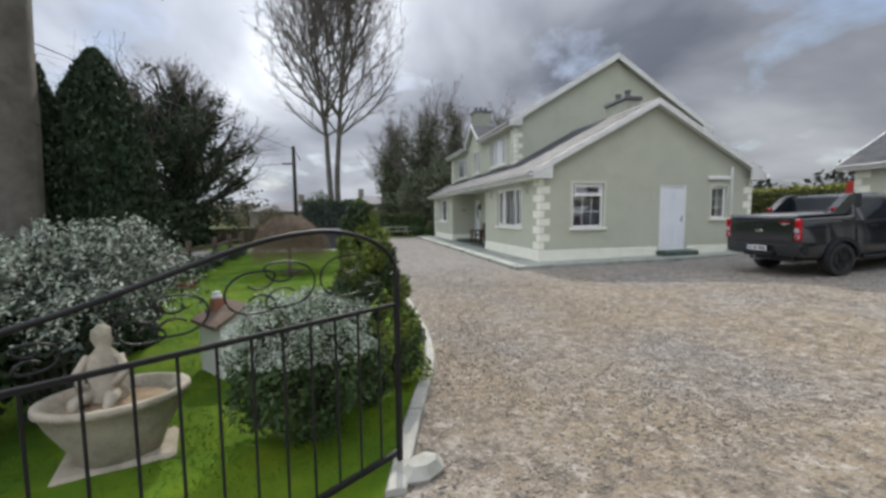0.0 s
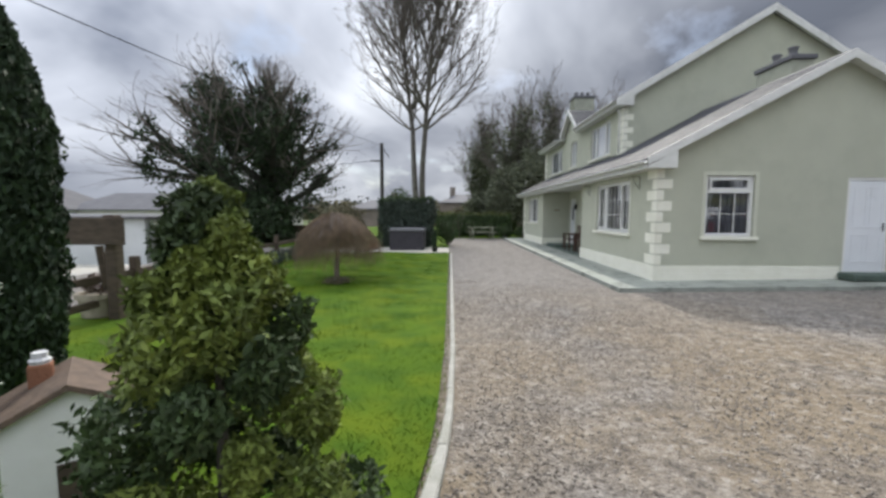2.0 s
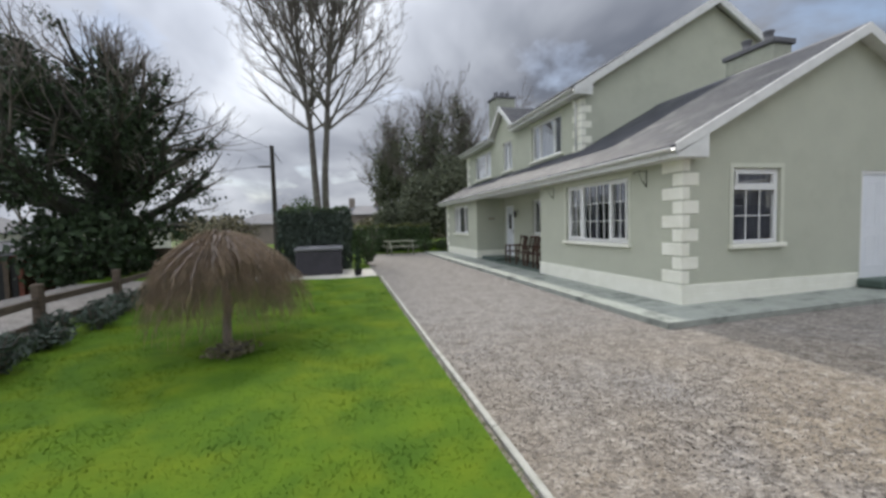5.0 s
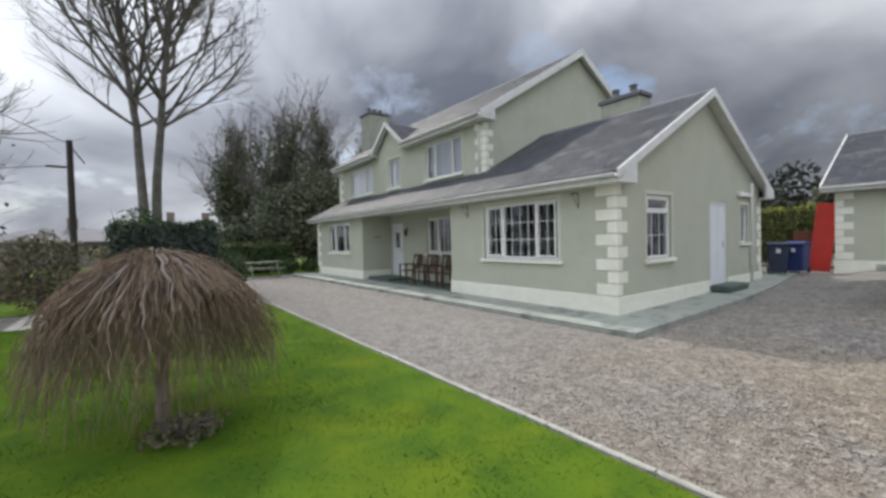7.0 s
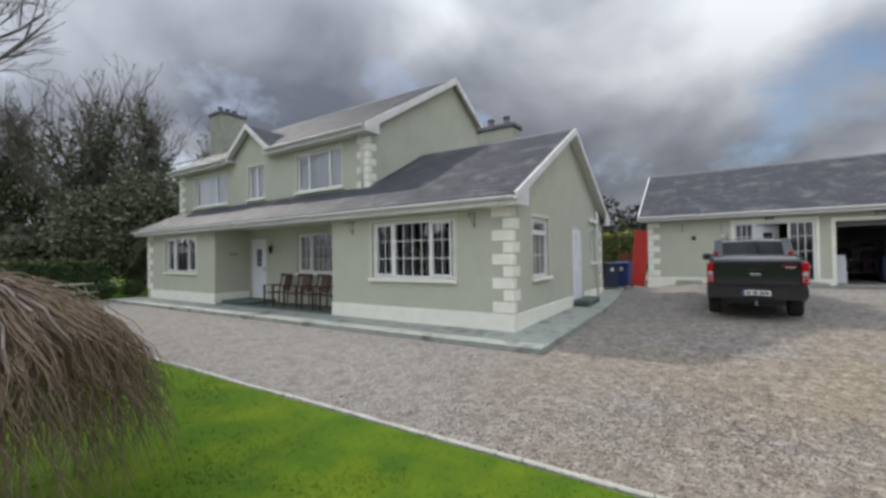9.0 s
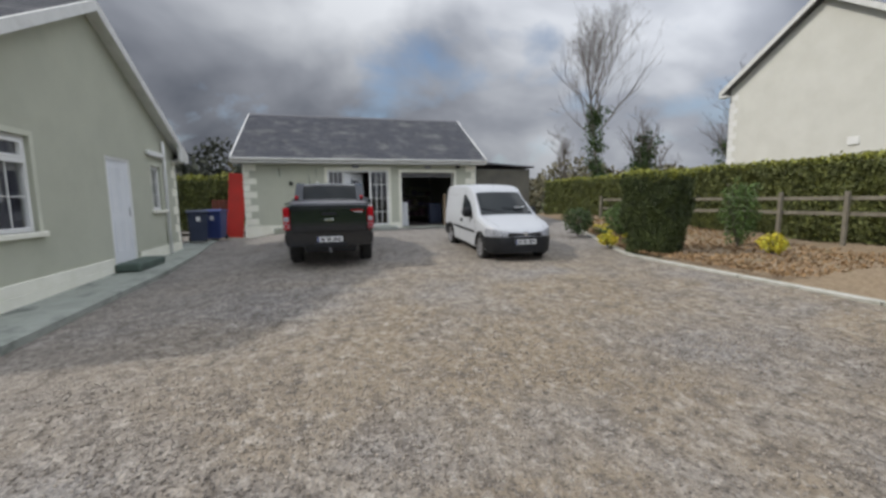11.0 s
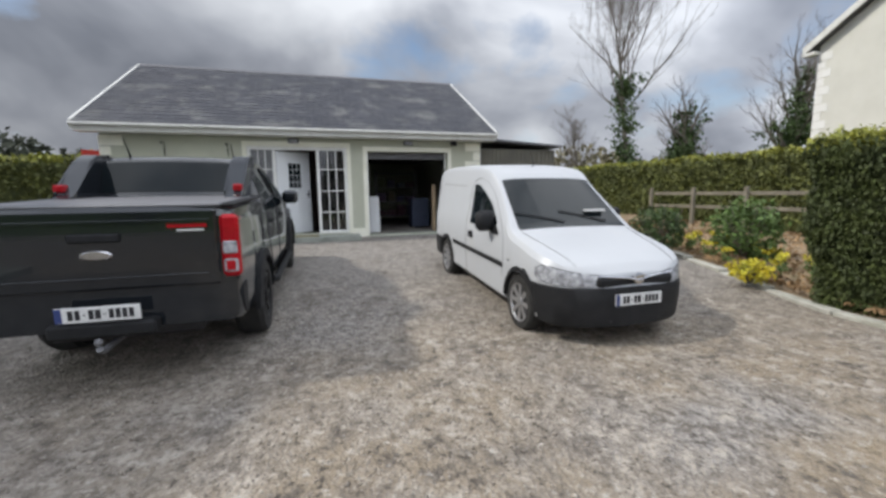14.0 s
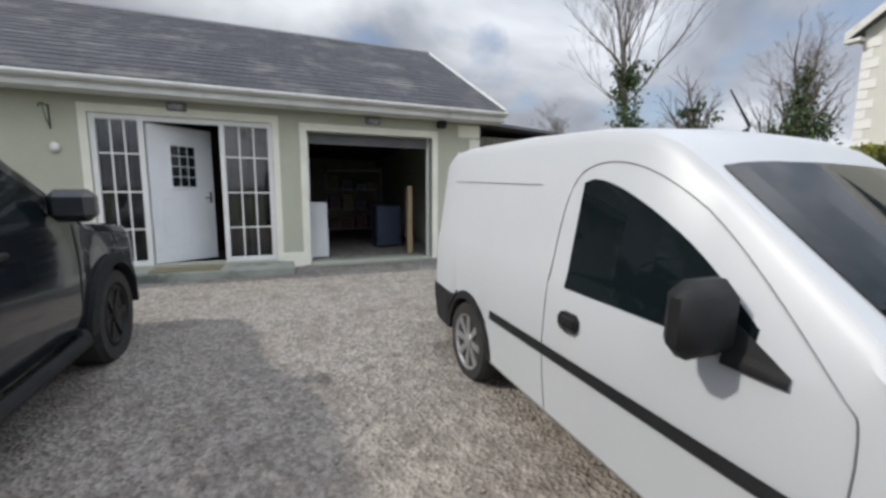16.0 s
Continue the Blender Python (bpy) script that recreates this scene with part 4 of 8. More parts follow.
# path round the house
bm = bmesh.new()
out = [(3.57, 10.53), (3.57, 27.9), (4.72, 27.9), (4.72, 11.49), (11.0, 11.49), (14.7, 11.95), (14.7, 11.12), (11.0, 10.73), (8.4, 10.60)]
zt = [0.095] * 4 + [0.19, 0.27, 0.27, 0.19, 0.14]
top = [bm.verts.new((x, y, z)) for (x, y), z in zip(out, zt)]
low = [bm.verts.new((x, y, -0.15)) for x, y in out]
bm.faces.new(top)
bm.faces.new(low[::-1])
for i in range(len(out)):
    j = (i + 1) % len(out)
    bm.faces.new((top[i], top[j], low[j], low[i]))
structure(part("pavement_path", bm, M["concrete"]), "green-stained grey concrete path round the house", "path")
structure(part("porch_floor", boxes(((4.725, 16.50, 0.0), (5.95, 22.24, 0.11)), ((4.9, 20.6, 0.11), (5.9, 22.18, 0.20)), bevel=0.01), M["green_slab"]), "green-grey porch floor with a step", "porch floor")
part("step", boxes(((-0.62, -0.42, 0), (0.62, 0.0, 0.16)), bevel=0.03), M["green_slab"], thing("door_step", (9.27, HY - 0.035, 0.165), "low dark green step at the side door", "step"))


def settle_court(before):
    """Sets what was laid out in the court's own frame in its place in the yard."""
    m = Matrix.Translation(COURT_AT) @ Matrix.Diagonal((COURT_SCALE, COURT_SCALE, COURT_SCALE, 1))
    for ob in scene.objects:
        if ob not in before and ob.parent is None:
            ob.matrix_basis = m @ ob.matrix_basis


standing = set(scene.objects)

# ---- garage ----
GX, GY0, GY1, GB = 16.68, 1.55, 10.55, 0.02
GE_X, GE_Z, GR_X, GR_Z = 16.26, 3.08, 20.43, 5.36
GO = (2.50, 4.70, 0.375, 2.58)      # open vehicle door
GD = (5.22, 7.58, 0.47, 2.66)       # glazed entrance
wall("wall_garage_front", "x", GX, GY0, GY1, GB, 2.98, [GO, GD], 0.28, "sage green rendered garage front", 1)
gx1 = 2 * GR_X - GX
wall("wall_garage_side_1", "y", GY0, GX + 0.28, gx1, GB, 2.98, [], 0.28, "rendered garage gable", 1, (GR_X, 5.24))
wall("wall_garage_side_2", "y", GY1 - 0.28, GX + 0.28, gx1, GB, 2.98, [], 0.28, "rendered garage gable", 1, (GR_X, 5.24))
wall("wall_garage_back", "x", gx1, GY0, GY1, GB, 2.98, [], 0.28, "rendered garage back wall", 1)
# partition and ceiling carry the garage's inner shade in their near-black colour
wall("wall_garage_partition", "y", 4.92, GX + 0.28, gx1, GB, 2.80, [], 0.12, "partition inside the garage, its shade painted near-black", 1, mat=M["dark"])
structure(part("floor_garage", boxes(((GX + 0.02, GY0 + 0.1, 0.1), (gx1, GY1 - 0.1, 0.372)), ((GX - 0.12, GO[0] + 0.02, 0.1), (GX + 0.02, GO[1] - 0.02, 0.36))), M["concrete"]), "bare concrete garage floor", "floor")
structure(part("ceiling_garage", boxes(((GX + 0.28, GY0 + 0.28, 2.80), (gx1, GY1 - 0.28, 2.86))), M["dark"]), "garage ceiling, its shade painted near-black", "ceiling")
gs = (GR_Z - GE_Z) / (GR_X - GE_X)
gyb0, gyb1 = 1.22, 10.86
roof_slope("roof_garage_front", "dark grey slate garage roof", (GE_X, gyb0, GE_Z), (GE_X, gyb1, GE_Z), (GR_X, gyb1, GR_Z), (GR_X, gyb0, GR_Z), slate_zone=lambda c: c.z < 4.2)
roof_slope("roof_garage_back", "dark grey slate garage roof, back pitch", (2 * GR_X - GE_X, gyb1, GE_Z), (2 * GR_X - GE_X, gyb0, GE_Z), (GR_X, gyb0, GR_Z), (GR_X, gyb1, GR_Z))
bm = bmesh.new()
prism(bm, [(GR_X - 0.15, GR_Z - 0.06), (GR_X, GR_Z + 0.035), (GR_X + 0.15, GR_Z - 0.06), (GR_X + 0.15, GR_Z - 0.08), (GR_X, GR_Z + 0.012), (GR_X - 0.15, GR_Z - 0.08)], gyb1 - gyb0, Matrix.Translation((0, gyb0, 0)))
structure(part("trim_ridge_garage", bm, M["lead"]), "grey ridge tiles", "ridge")
eave_run("trim_eave_garage", GE_X, gyb0, gyb1, GE_Z, -1, "white fascia and gutter of the garage")
for yy in (gyb0 - 0.03, gyb1 - 0.02):
    for xa in (GE_X, 2 * GR_X - GE_X):
        barge("trim_barge_garage", yy, xa, GE_Z + 0.025, GR_X, GR_Z + 0.025, 0.2, "white bargeboard of the garage")
quoins("trim_quoin_garage_1", GX, GY0, 0.60, 2.86, 9, 1, 1)
quoins("trim_quoin_garage_2", GX, GY1, 0.60, 2.86, 9, 1, -1)
structure(part("plinth_garage", boxes(((GX - 0.03, GY0 - 0.03, GB), (GX - 0.002, GO[0] - 0.1, 0.58)), ((GX - 0.03, GO[1] + 0.1, GB), (GX - 0.002, GD[0] - 0.08, 0.58)), ((GX - 0.03, GD[1] + 0.08, GB), (GX - 0.002, GY1 + 0.03, 0.58)), bevel=0.005), M["cream"]),
          "cream plinth of the garage", "plinth")
structure(part("trim_opening_garage", boxes(((GX - 0.014, GO[0] - 0.11, 0.36), (GX - 0.002, GO[0], 2.70)), ((GX - 0.014, GO[1], 0.36), (GX - 0.002, GO[1] + 0.11, 2.70)), ((GX - 0.014, GO[0], 2.58), (GX - 0.002, GO[1], 2.70)),
                                            ((GX - 0.014, GD[0] - 0.10, 0.45), (GX - 0.002, GD[0], 2.78)), ((GX - 0.014, GD[1], 0.45), (GX - 0.002, GD[1] + 0.10, 2.78)), ((GX - 0.014, GD[0], 2.66), (GX - 0.002, GD[1], 2.78)), bevel=0.003), M["cream"]),
          "cream painted surrounds of the garage openings", "trim")
structure(part("entrance_slab", boxes(((16.05, 4.98, 0.2), (GX - 0.032, 7.85, 0.44)), bevel=0.012), M["concrete"]), "low concrete slab at the garage entrance", "step")
# raised roller door and its guides
ob = thing("roller_door", (GX + 0.2, 3.6, 2.4), "raised grey roller door at the top of the opening", "garage door")
bm = bmesh.new()
for k in range(4):
    box(bm, (0, -1.09, 0.00 + k * 0.05), (0.025, 1.09, 0.046 + k * 0.05), 0.008)
part("curtain", bm, M["galv"], ob)
for y in (-1.10, 1.06):
    part("guide", boxes(((-0.02, y, -2.02), (0.05, y + 0.04, 0.18)), bevel=0.004), M["upvc"], ob)

# glazed entrance: two sidelights and an open door
root = structure(new("door_garage_entrance"), "white glazed entrance with two barred sidelights", "door")
bm = bmesh.new()
u = [GD[0] + 0.002, 5.94, 6.98, GD[1] - 0.002]
for a in (u[0], u[1] - 0.035, u[2] - 0.035, u[3] - 0.07):
    box(bm, (GX + 0.03, a, GD[2]), (GX + 0.11, a + 0.07, GD[3] - 0.002), 0.004)
box(bm, (GX + 0.031, u[0] + 0.07, GD[3] - 0.075), (GX + 0.109, u[3] - 0.07, GD[3] - 0.003), 0.004)
for a, b in ((u[0] + 0.07, u[1] - 0.035), (u[2] + 0.035, u[3] - 0.07)):
    box(bm, (GX + 0.031, a, GD[2] + 0.002), (GX + 0.109, b, GD[2] + 0.075), 0.004)
part("frame", bm, M["upvc"], root)
for a, b in ((u[0] + 0.07, u[1] - 0.035), (u[2] + 0.035, u[3] - 0.07)):
    part("pane", boxes(((GX + 0.066, a, GD[2] + 0.07), (GX + 0.072, b, GD[3] - 0.07))), M["clear"], root)
    bm = bmesh.new()
    for k in range(1, 3):
        y = a + (b - a) * k / 3
        box(bm, (GX + 0.052, y - 0.011, GD[2] + 0.075), (GX + 0.064, y + 0.011, GD[3] - 0.075))
    for k in range(1, 4):
        z = GD[2] + (GD[3] - GD[2]) * k / 4
        box(bm, (GX + 0.0515, a, z - 0.011), (GX + 0.0645, b, z + 0.011))
    part("glazing_bars", bm, M["upvc"], root)
    bm = bmesh.new()
    cols = []
    for k in range(31):
        y = a + (b - a) * k / 30
        x = GX + 0.16 + 0.016 * math.sin(k * 1.5)
        cols.append((bm.verts.new((x, y, GD[2] + 0.05)), bm.verts.new((x, y, GD[3] - 0.05))))
    for p, q in zip(cols, cols[1:]):
        bm.faces.new((p[0], q[0], q[1], p[1]))
    bmesh.ops.solidify(bm, geom=bm.faces[:], thickness=0.004)
    part("curtain", bm, material("dull_curtain", (0.22, 0.21, 0.21), (0.15, 0.145, 0.15), 5, 0.9), root, "dull grey curtain", smooth=True)
panel_door("door_garage_leaf", pose(GX + 0.09, 6.93, GD[2] + 0.01, 0, 0, -52), 0.96, GD[3] - GD[2] - 0.10, "white panelled door with a leaded light, standing ajar", (0.32, 0.70, 0.56, 0.86), 1)
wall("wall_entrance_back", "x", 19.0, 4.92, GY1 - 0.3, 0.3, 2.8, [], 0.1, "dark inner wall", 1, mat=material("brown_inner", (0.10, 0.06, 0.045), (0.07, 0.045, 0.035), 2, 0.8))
part("mat", boxes(((-0.22, -0.45, 0), (0.22, 0.45, 0.018)), bevel=0.005), M["mat"], thing("door_mat", (16.36, 6.45, 0.441), "worn straw-coloured door mat on the entrance slab", "door mat"))


def bulkhead(x, y, z):
    root = thing("wall_light", (x, y, z), "grey oblong bulkhead wall light", "wall light", "garage wall lights")
    part("backplate", boxes(((-0.03, -0.13, -0.06), (0, 0.13, 0.06)), bevel=0.012), M["galv"], root)
    part("lens", boxes(((-0.09, -0.10, -0.045), (-0.031, 0.10, 0.04)), bevel=0.02), M["clearlamp"], root, "clear ribbed lens")
    return root


for yy in (6.5, 3.6):
    bulkhead(GX - 0.001, yy, 2.80)
root = thing("security_light", (GX, 2.35, 2.82), "small black security light under the eave", "security light")
part("bracket", boxes(((-0.05, -0.02, -0.02), (0, 0.02, 0.02))), M["iron"], root)
part("lamp_head", boxes(((-0.16, -0.08, -0.07), (-0.05, 0.08, 0.05)), bevel=0.015), M["iron"], root)
root = thing("camera_dome", (GX, 7.95, 2.16), "small round white sensor on the garage wall", "sensor")
part("base", lathe(bmesh.new(), [(0.06, 0), (0.065, 0.03), (0.045, 0.07), (0.01, 0.085)], 14, pose(0, 0, 0, 0, -90, 0)), M["upvc"], root, smooth=True)


def basket_bracket(x, y, z, turn, group):
    root = thing("basket_bracket", (x, y, z), "black iron hanging-basket bracket on the wall", "bracket", group, turn)
    bm = bmesh.new()
    tube(bm, [(0.006, 0, 0.16), (0.006, 0, -0.16)], 0.009, 6)
    tube(bm, [(0, 0, 0.13), (0.16, 0, 0.15), (0.26, 0, 0.12), (0.27, 0, 0.08)], 0.008, 6)
    tube(bm, [(0.005, 0, -0.14), (0.10, 0, -0.04), (0.18, 0, 0.13)], 0.007, 6)
    part("arm", bm, M["iron"], root)
    return root


root = thing("stone_trough", (16.42, 9.1, 0.09), "low grey stone trough against the garage wall", "trough")
bm = bmesh.new()
for lo, hi in (((-0.15, -0.45, 0.10), (0.15, 0.45, 0.16)), ((-0.15, -0.45, 0.16), (-0.10, 0.45, 0.38)), ((0.10, -0.45, 0.16), (0.15, 0.45, 0.38)), ((-0.10, -0.45, 0.16), (0.10, -0.40, 0.38)), ((-0.10, 0.40, 0.16), (0.10, 0.45, 0.38))):
    box(bm, lo, hi, 0.008)
part("basin", bm, M["chimney"], root)
for yy in (-0.32, 0.32):
    part("foot", boxes(((-0.12, yy - 0.07, -0.02), (0.12, yy + 0.07, 0.10)), bevel=0.01), M["chimney"], root)
root = thing("round_wall_lamp", (GX, 8.9, 2.15), "small round black lamp on the garage wall", "wall lamp")
part("base", lathe(bmesh.new(), [(0.075, 0), (0.08, 0.04), (0.06, 0.08)], 16, pose(0, 0, 0, 0, -90, 0)), M["iron"], root, smooth=40)
part("lens", lathe(bmesh.new(), [(0.058, 0.08), (0.045, 0.11), (0.015, 0.12)], 16, pose(0, 0, 0, 0, -90, 0)), M["tint"], root, "dark round lens", smooth=40)
basket_bracket(GX, 7.98, 2.56, 180, "garage brackets")
basket_bracket(GX, 9.3, 2.56, 180, "garage brackets")

# things inside the garage
root = thing("storage_shelf", (20.2, 3.3, 0.372), "grey steel shelving with boxes in the garage", "shelf")
for px, py in ((0, -0.7), (0.4, -0.7), (0, 0.7), (0.4, 0.7)):
    part("post", boxes(((px, py, 0), (px + 0.03, py + 0.03, 1.9))), M["galv"], root)
for z in (0.3, 0.8, 1.3, 1.8):
    part("shelf_board", boxes(((0, -0.7, z), (0.43, 0.73, z + 0.025))), M["galv"], root)
rnd = random.Random(5)
for z in (0.325, 0.825, 1.325):
    for k in range(4):
        c = (rnd.uniform(0.03, 0.09), rnd.uniform(0.03, 0.08), rnd.uniform(0.03, 0.08))
        h = rnd.uniform(0.15, 0.38)
        part("carton", boxes(((-0.16, -0.13, 0), (0.16, 0.13, h)), bevel=0.01), material("carton_card", c, None, 5, 0.8),
             thing("carton", (20.42, 2.8 + 0.34 * k, 0.372 + z), "dim coloured carton on the garage shelf", "carton", "cartons on the shelf", rnd.uniform(-9, 9)))
root = thing("ironing_board", (17.25, 4.50, 0.372), "folded white ironing board leaning at the garage opening", "ironing board")
part("board", boxes(((-0.02, -0.17, 0.0), (0.03, 0.17, 1.02)), bevel=0.02), M["whitewash"], root).matrix_basis = pose(0, 0, 0.02, 0, 8, 0)
part("leg", tube(bmesh.new(), [(0.06, -0.1, 0.02), (0.2, 0.1, 1.0)], 0.012, 6), M["galv"], root)
root = thing("timber_post", (17.4, 2.72, 0.372), "pale timber post standing inside the garage", "post")
part("post", boxes(((-0.05, -0.05, 0), (0.05, 0.05, 1.35)), bevel=0.006), material("pale_pine", (0.42, 0.31, 0.2), (0.34, 0.25, 0.16), 7, 0.8), root)
root = thing("wheelie_bin", (18.6, 2.9, 0.372), "dark bin standing in the garage", "bin", "garage bins")
part("body", boxes(((-0.28, -0.28, 0.05), (0.28, 0.28, 0.95)), bevel=0.03), M["bin"], root)

# ---- yard: bins, red panel, shed ----
def wheelie(x, y, turn, mat, label):
    root = thing("wheelie_bin", (x, y, 0.145), label, "bin", "wheelie bins by the path", turn)
    bm = bmesh.new()
    prof = [(0.22, 0.24, 0.06), (0.29, 0.29, 0.98)]
    a = [bm.verts.new((sx * prof[0][0], sy * prof[0][1], prof[0][2])) for sx, sy in ((-1, -1), (1, -1), (1, 1), (-1, 1))]
    b = [bm.verts.new((sx * prof[1][0], sy * prof[1][1], prof[1][2])) for sx, sy in ((-1, -1), (1, -1), (1, 1), (-1, 1))]
    bm.faces.new(a[::-1]), bm.faces.new(b)
    for i in range(4):
        bm.faces.new((a[i], a[(i + 1) % 4], b[(i + 1) % 4], b[i]))
    bmesh.ops.bevel(bm, geom=bm.edges[:], offset=0.025, segments=2, affect="EDGES")
    part("body", bm, mat, root)
    bm = bmesh.new()
    prism(bm, [(-0.33, 0.99), (0.33, 0.99), (0.33, 1.03), (0.1, 1.09), (-0.33, 1.07)], 0.62, Matrix.Translation((0, -0.31, 0)))
    part("lid", bm, mat, root)
    part("handle", tube(bmesh.new(), [(-0.36, -0.22, 0.98), (-0.36, 0.22, 0.98)], 0.016, 8), mat, root)
    for s in (-0.24, 0.24):
        part("wheel", lathe(bmesh.new(), [(0.10, -0.025), (0.10, 0.025)], 14, pose(-0.22, s, 0.10, 90, 0, 0)), M["tyre"], root)
    part("sticker", boxes(((0.262, -0.06, 0.72), (0.285, 0.06, 0.86))), M["plate"], root, "white house sticker")
    return root


wheelie(15.35, 11.80, 200, M["bin"], "dark blue-black wheelie bin by the house path")
wheelie(16.15, 11.45, 170, M["blue"], "blue wheelie bin by the house path")
root = thing("red_panel", (17.1, 11.05, 0.12), "tall red painted panel leaning beside the garage", "panel")
part("panel_board", boxes(((-0.02, -0.28, 0), (0.03, 0.30, 2.42)), bevel=0.006), M["red"], root).matrix_basis = pose(0, 0, 0.02, 5, 3, 0)
root = thing("timber_gate", (17.3, 11.75, 0.12), "rust-red timber side gate by the garage", "gate")
for k in range(6):
    part("board", boxes(((0, k * 0.14 - 0.75, 0.05), (0.03, k * 0.14 - 0.62, 1.45)), bevel=0.004), M["rust"], root)
part("cross_rail", boxes(((0.031, -0.75, 0.4), (0.07, 0.08, 0.5))), M["rust"], root)
root = thing("shed", (19.2, -0.05, 0.25), "low green-grey sheeted shed beside the garage", "shed")
part("wall", boxes(((-1.6, -1.35, 0), (1.6, 1.25, 2.55))), M["sheet"], root)
bm = bmesh.new()
for k in range(19):
    box(bm, (-1.625, -1.33 + k * 0.14, 0.02), (-1.601, -1.28 + k * 0.14, 2.54))
part("cladding_ribs", bm, M["sheet"], root)
bm = slab(bmesh.new(), [(-1.8, -1.5, 2.68), (1.8, -1.5, 2.68), (1.8, 1.28, 2.86), (-1.8, 1.28, 2.86)], 0.06)
part("roof", bm, M["roofgrey"], root)


# ---- vehicles ----
def loft(stations, section):
    bm = bmesh.new()
    rings = []
    for x in stations:
        half = section(x)
        ring = [bm.verts.new((x, y, z)) for y, z in half] + [bm.verts.new((x, -y, z)) for y, z in half[-2:0:-1]]
        rings.append(ring)
    for r, s in zip(rings, rings[1:]):
        n = len(r)
        for k in range(n):
            bm.faces.new((r[k], r[(k + 1) % n], s[(k + 1) % n], s[k]))
    bm.faces.new(rings[0][::-1])
    bm.faces.new(rings[-1])
    bmesh.ops.remove_doubles(bm, verts=bm.verts, dist=0.0005)
    return bm


def interp(table, x):
    xs, ys = [t[0] for t in table], [t[1] for t in table]
    return float(np.interp(x, xs, ys))


class Shell:
    """A car body from side profiles: top line, bottom line, half widths, with round wheel arches."""

    def __init__(self, top, low, half, roof_in, belt, axles, arch, axle_z):
        self.top, self.low, self.half, self.roof_in, self.belt, self.axles, self.arch, self.axle_z = top, low, half, roof_in, belt, axles, arch, axle_z

    def bottom(self, x):
        z = interp(self.low, x)
        for a in self.axles:
            if abs(x - a) < self.arch:
                z = max(z, self.axle_z + math.sqrt(self.arch ** 2 - (x - a) ** 2))
        return z

    def section(self, x):
        zt, zb, w = interp(self.top, x), self.bottom(x), interp(self.half, x)
        belt = min(interp(self.belt, x), zt - 0.10)
        zw = max(min(0.62, belt - 0.10), zb + 0.05)
        belt = max(belt, zw + 0.05)
        zt = max(zt, belt + 0.07)
        wt = w - interp(self.roof_in, x) * min(1.0, max(0.0, (zt - belt - 0.10) / 0.5))
        return [(0, zb), (w * 0.9, zb), (w - 0.035, zb + 0.012), (w - 0.012, zb + 0.045), (w, zw), (w - 0.012, belt), (w - 0.025, belt + 0.03),
                (wt - 0.01, zt - 0.085), (wt - 0.05, zt - 0.03), (wt - 0.14, zt - 0.008), (wt * 0.5, zt + 0.005), (0, zt + 0.01)]

    def side(self, x, z):
        pts = self.section(x)[3:10]
        return float(np.interp(z, [p[1] for p in pts], [p[0] for p in pts]))

    def over(self, x, y):
        pts = self.section(x)[6:]
        return float(np.interp(abs(y), [p[0] for p in pts[::-1]], [p[1] for p in pts[::-1]]))

    def side_patch(self, xs, lo, hi, s, off=0.006, n=7):
        """A skin over the side between two lines lo(x) and hi(x). s: +1 or -1, the side."""
        bm = bmesh.new()
        cols = []
        for x in xs:
            a, b = lo(x), hi(x)
            cols.append([bm.verts.new((x, s * (self.side(x, a + (b - a) * k / n) + off), a + (b - a) * k / n)) for k in range(n + 1)])
        for p, q in zip(cols, cols[1:]):
            for k in range(n):
                bm.faces.new((p[k], q[k], q[k + 1], p[k + 1]))
        return self.thick(bm)

    def top_patch(self, x0, x1, w0, w1, off=0.008, nx=10, ny=12):
        bm = bmesh.new()
        rows = []
        for i in range(nx + 1):
            x, w = x0 + (x1 - x0) * i / nx, w0 + (w1 - w0) * i / nx
            rows.append([bm.verts.new((x, w * (2 * k / ny - 1), self.over(x, w * (2 * k / ny - 1)) + off)) for k in range(ny + 1)])
        for p, q in zip(rows, rows[1:]):
            for k in range(ny):
                bm.faces.new((p[k], q[k], q[k + 1], p[k + 1]))
        return self.thick(bm)

    @staticmethod
    def thick(bm):
        bmesh.ops.recalc_face_normals(bm, faces=bm.faces)
        bmesh.ops.solidify(bm, geom=bm.faces[:], thickness=0.003)
        return bm

    def seam(self, pts, s, off=0.003, r=0.004):
        fine = []
        for i in range(len(pts) - 1):
            p = [Vector(pts[max(0, min(len(pts) - 1, k))]) for k in (i - 1, i, i + 1, i + 2)]
            for k in range(5):
                t = k / 5
                fine.append(0.5 * (2 * p[1] + (p[2] - p[0]) * t + (2 * p[0] - 5 * p[1] + 4 * p[2] - p[3]) * t * t + (3 * p[1] - p[0] - 3 * p[2] + p[3]) * t ** 3))
        fine.append(Vector(pts[-1]))
        return tube(bmesh.new(), [(v[0], s * (self.side(v[0], v[1]) + off), v[1]) for v in fine], r, 5)


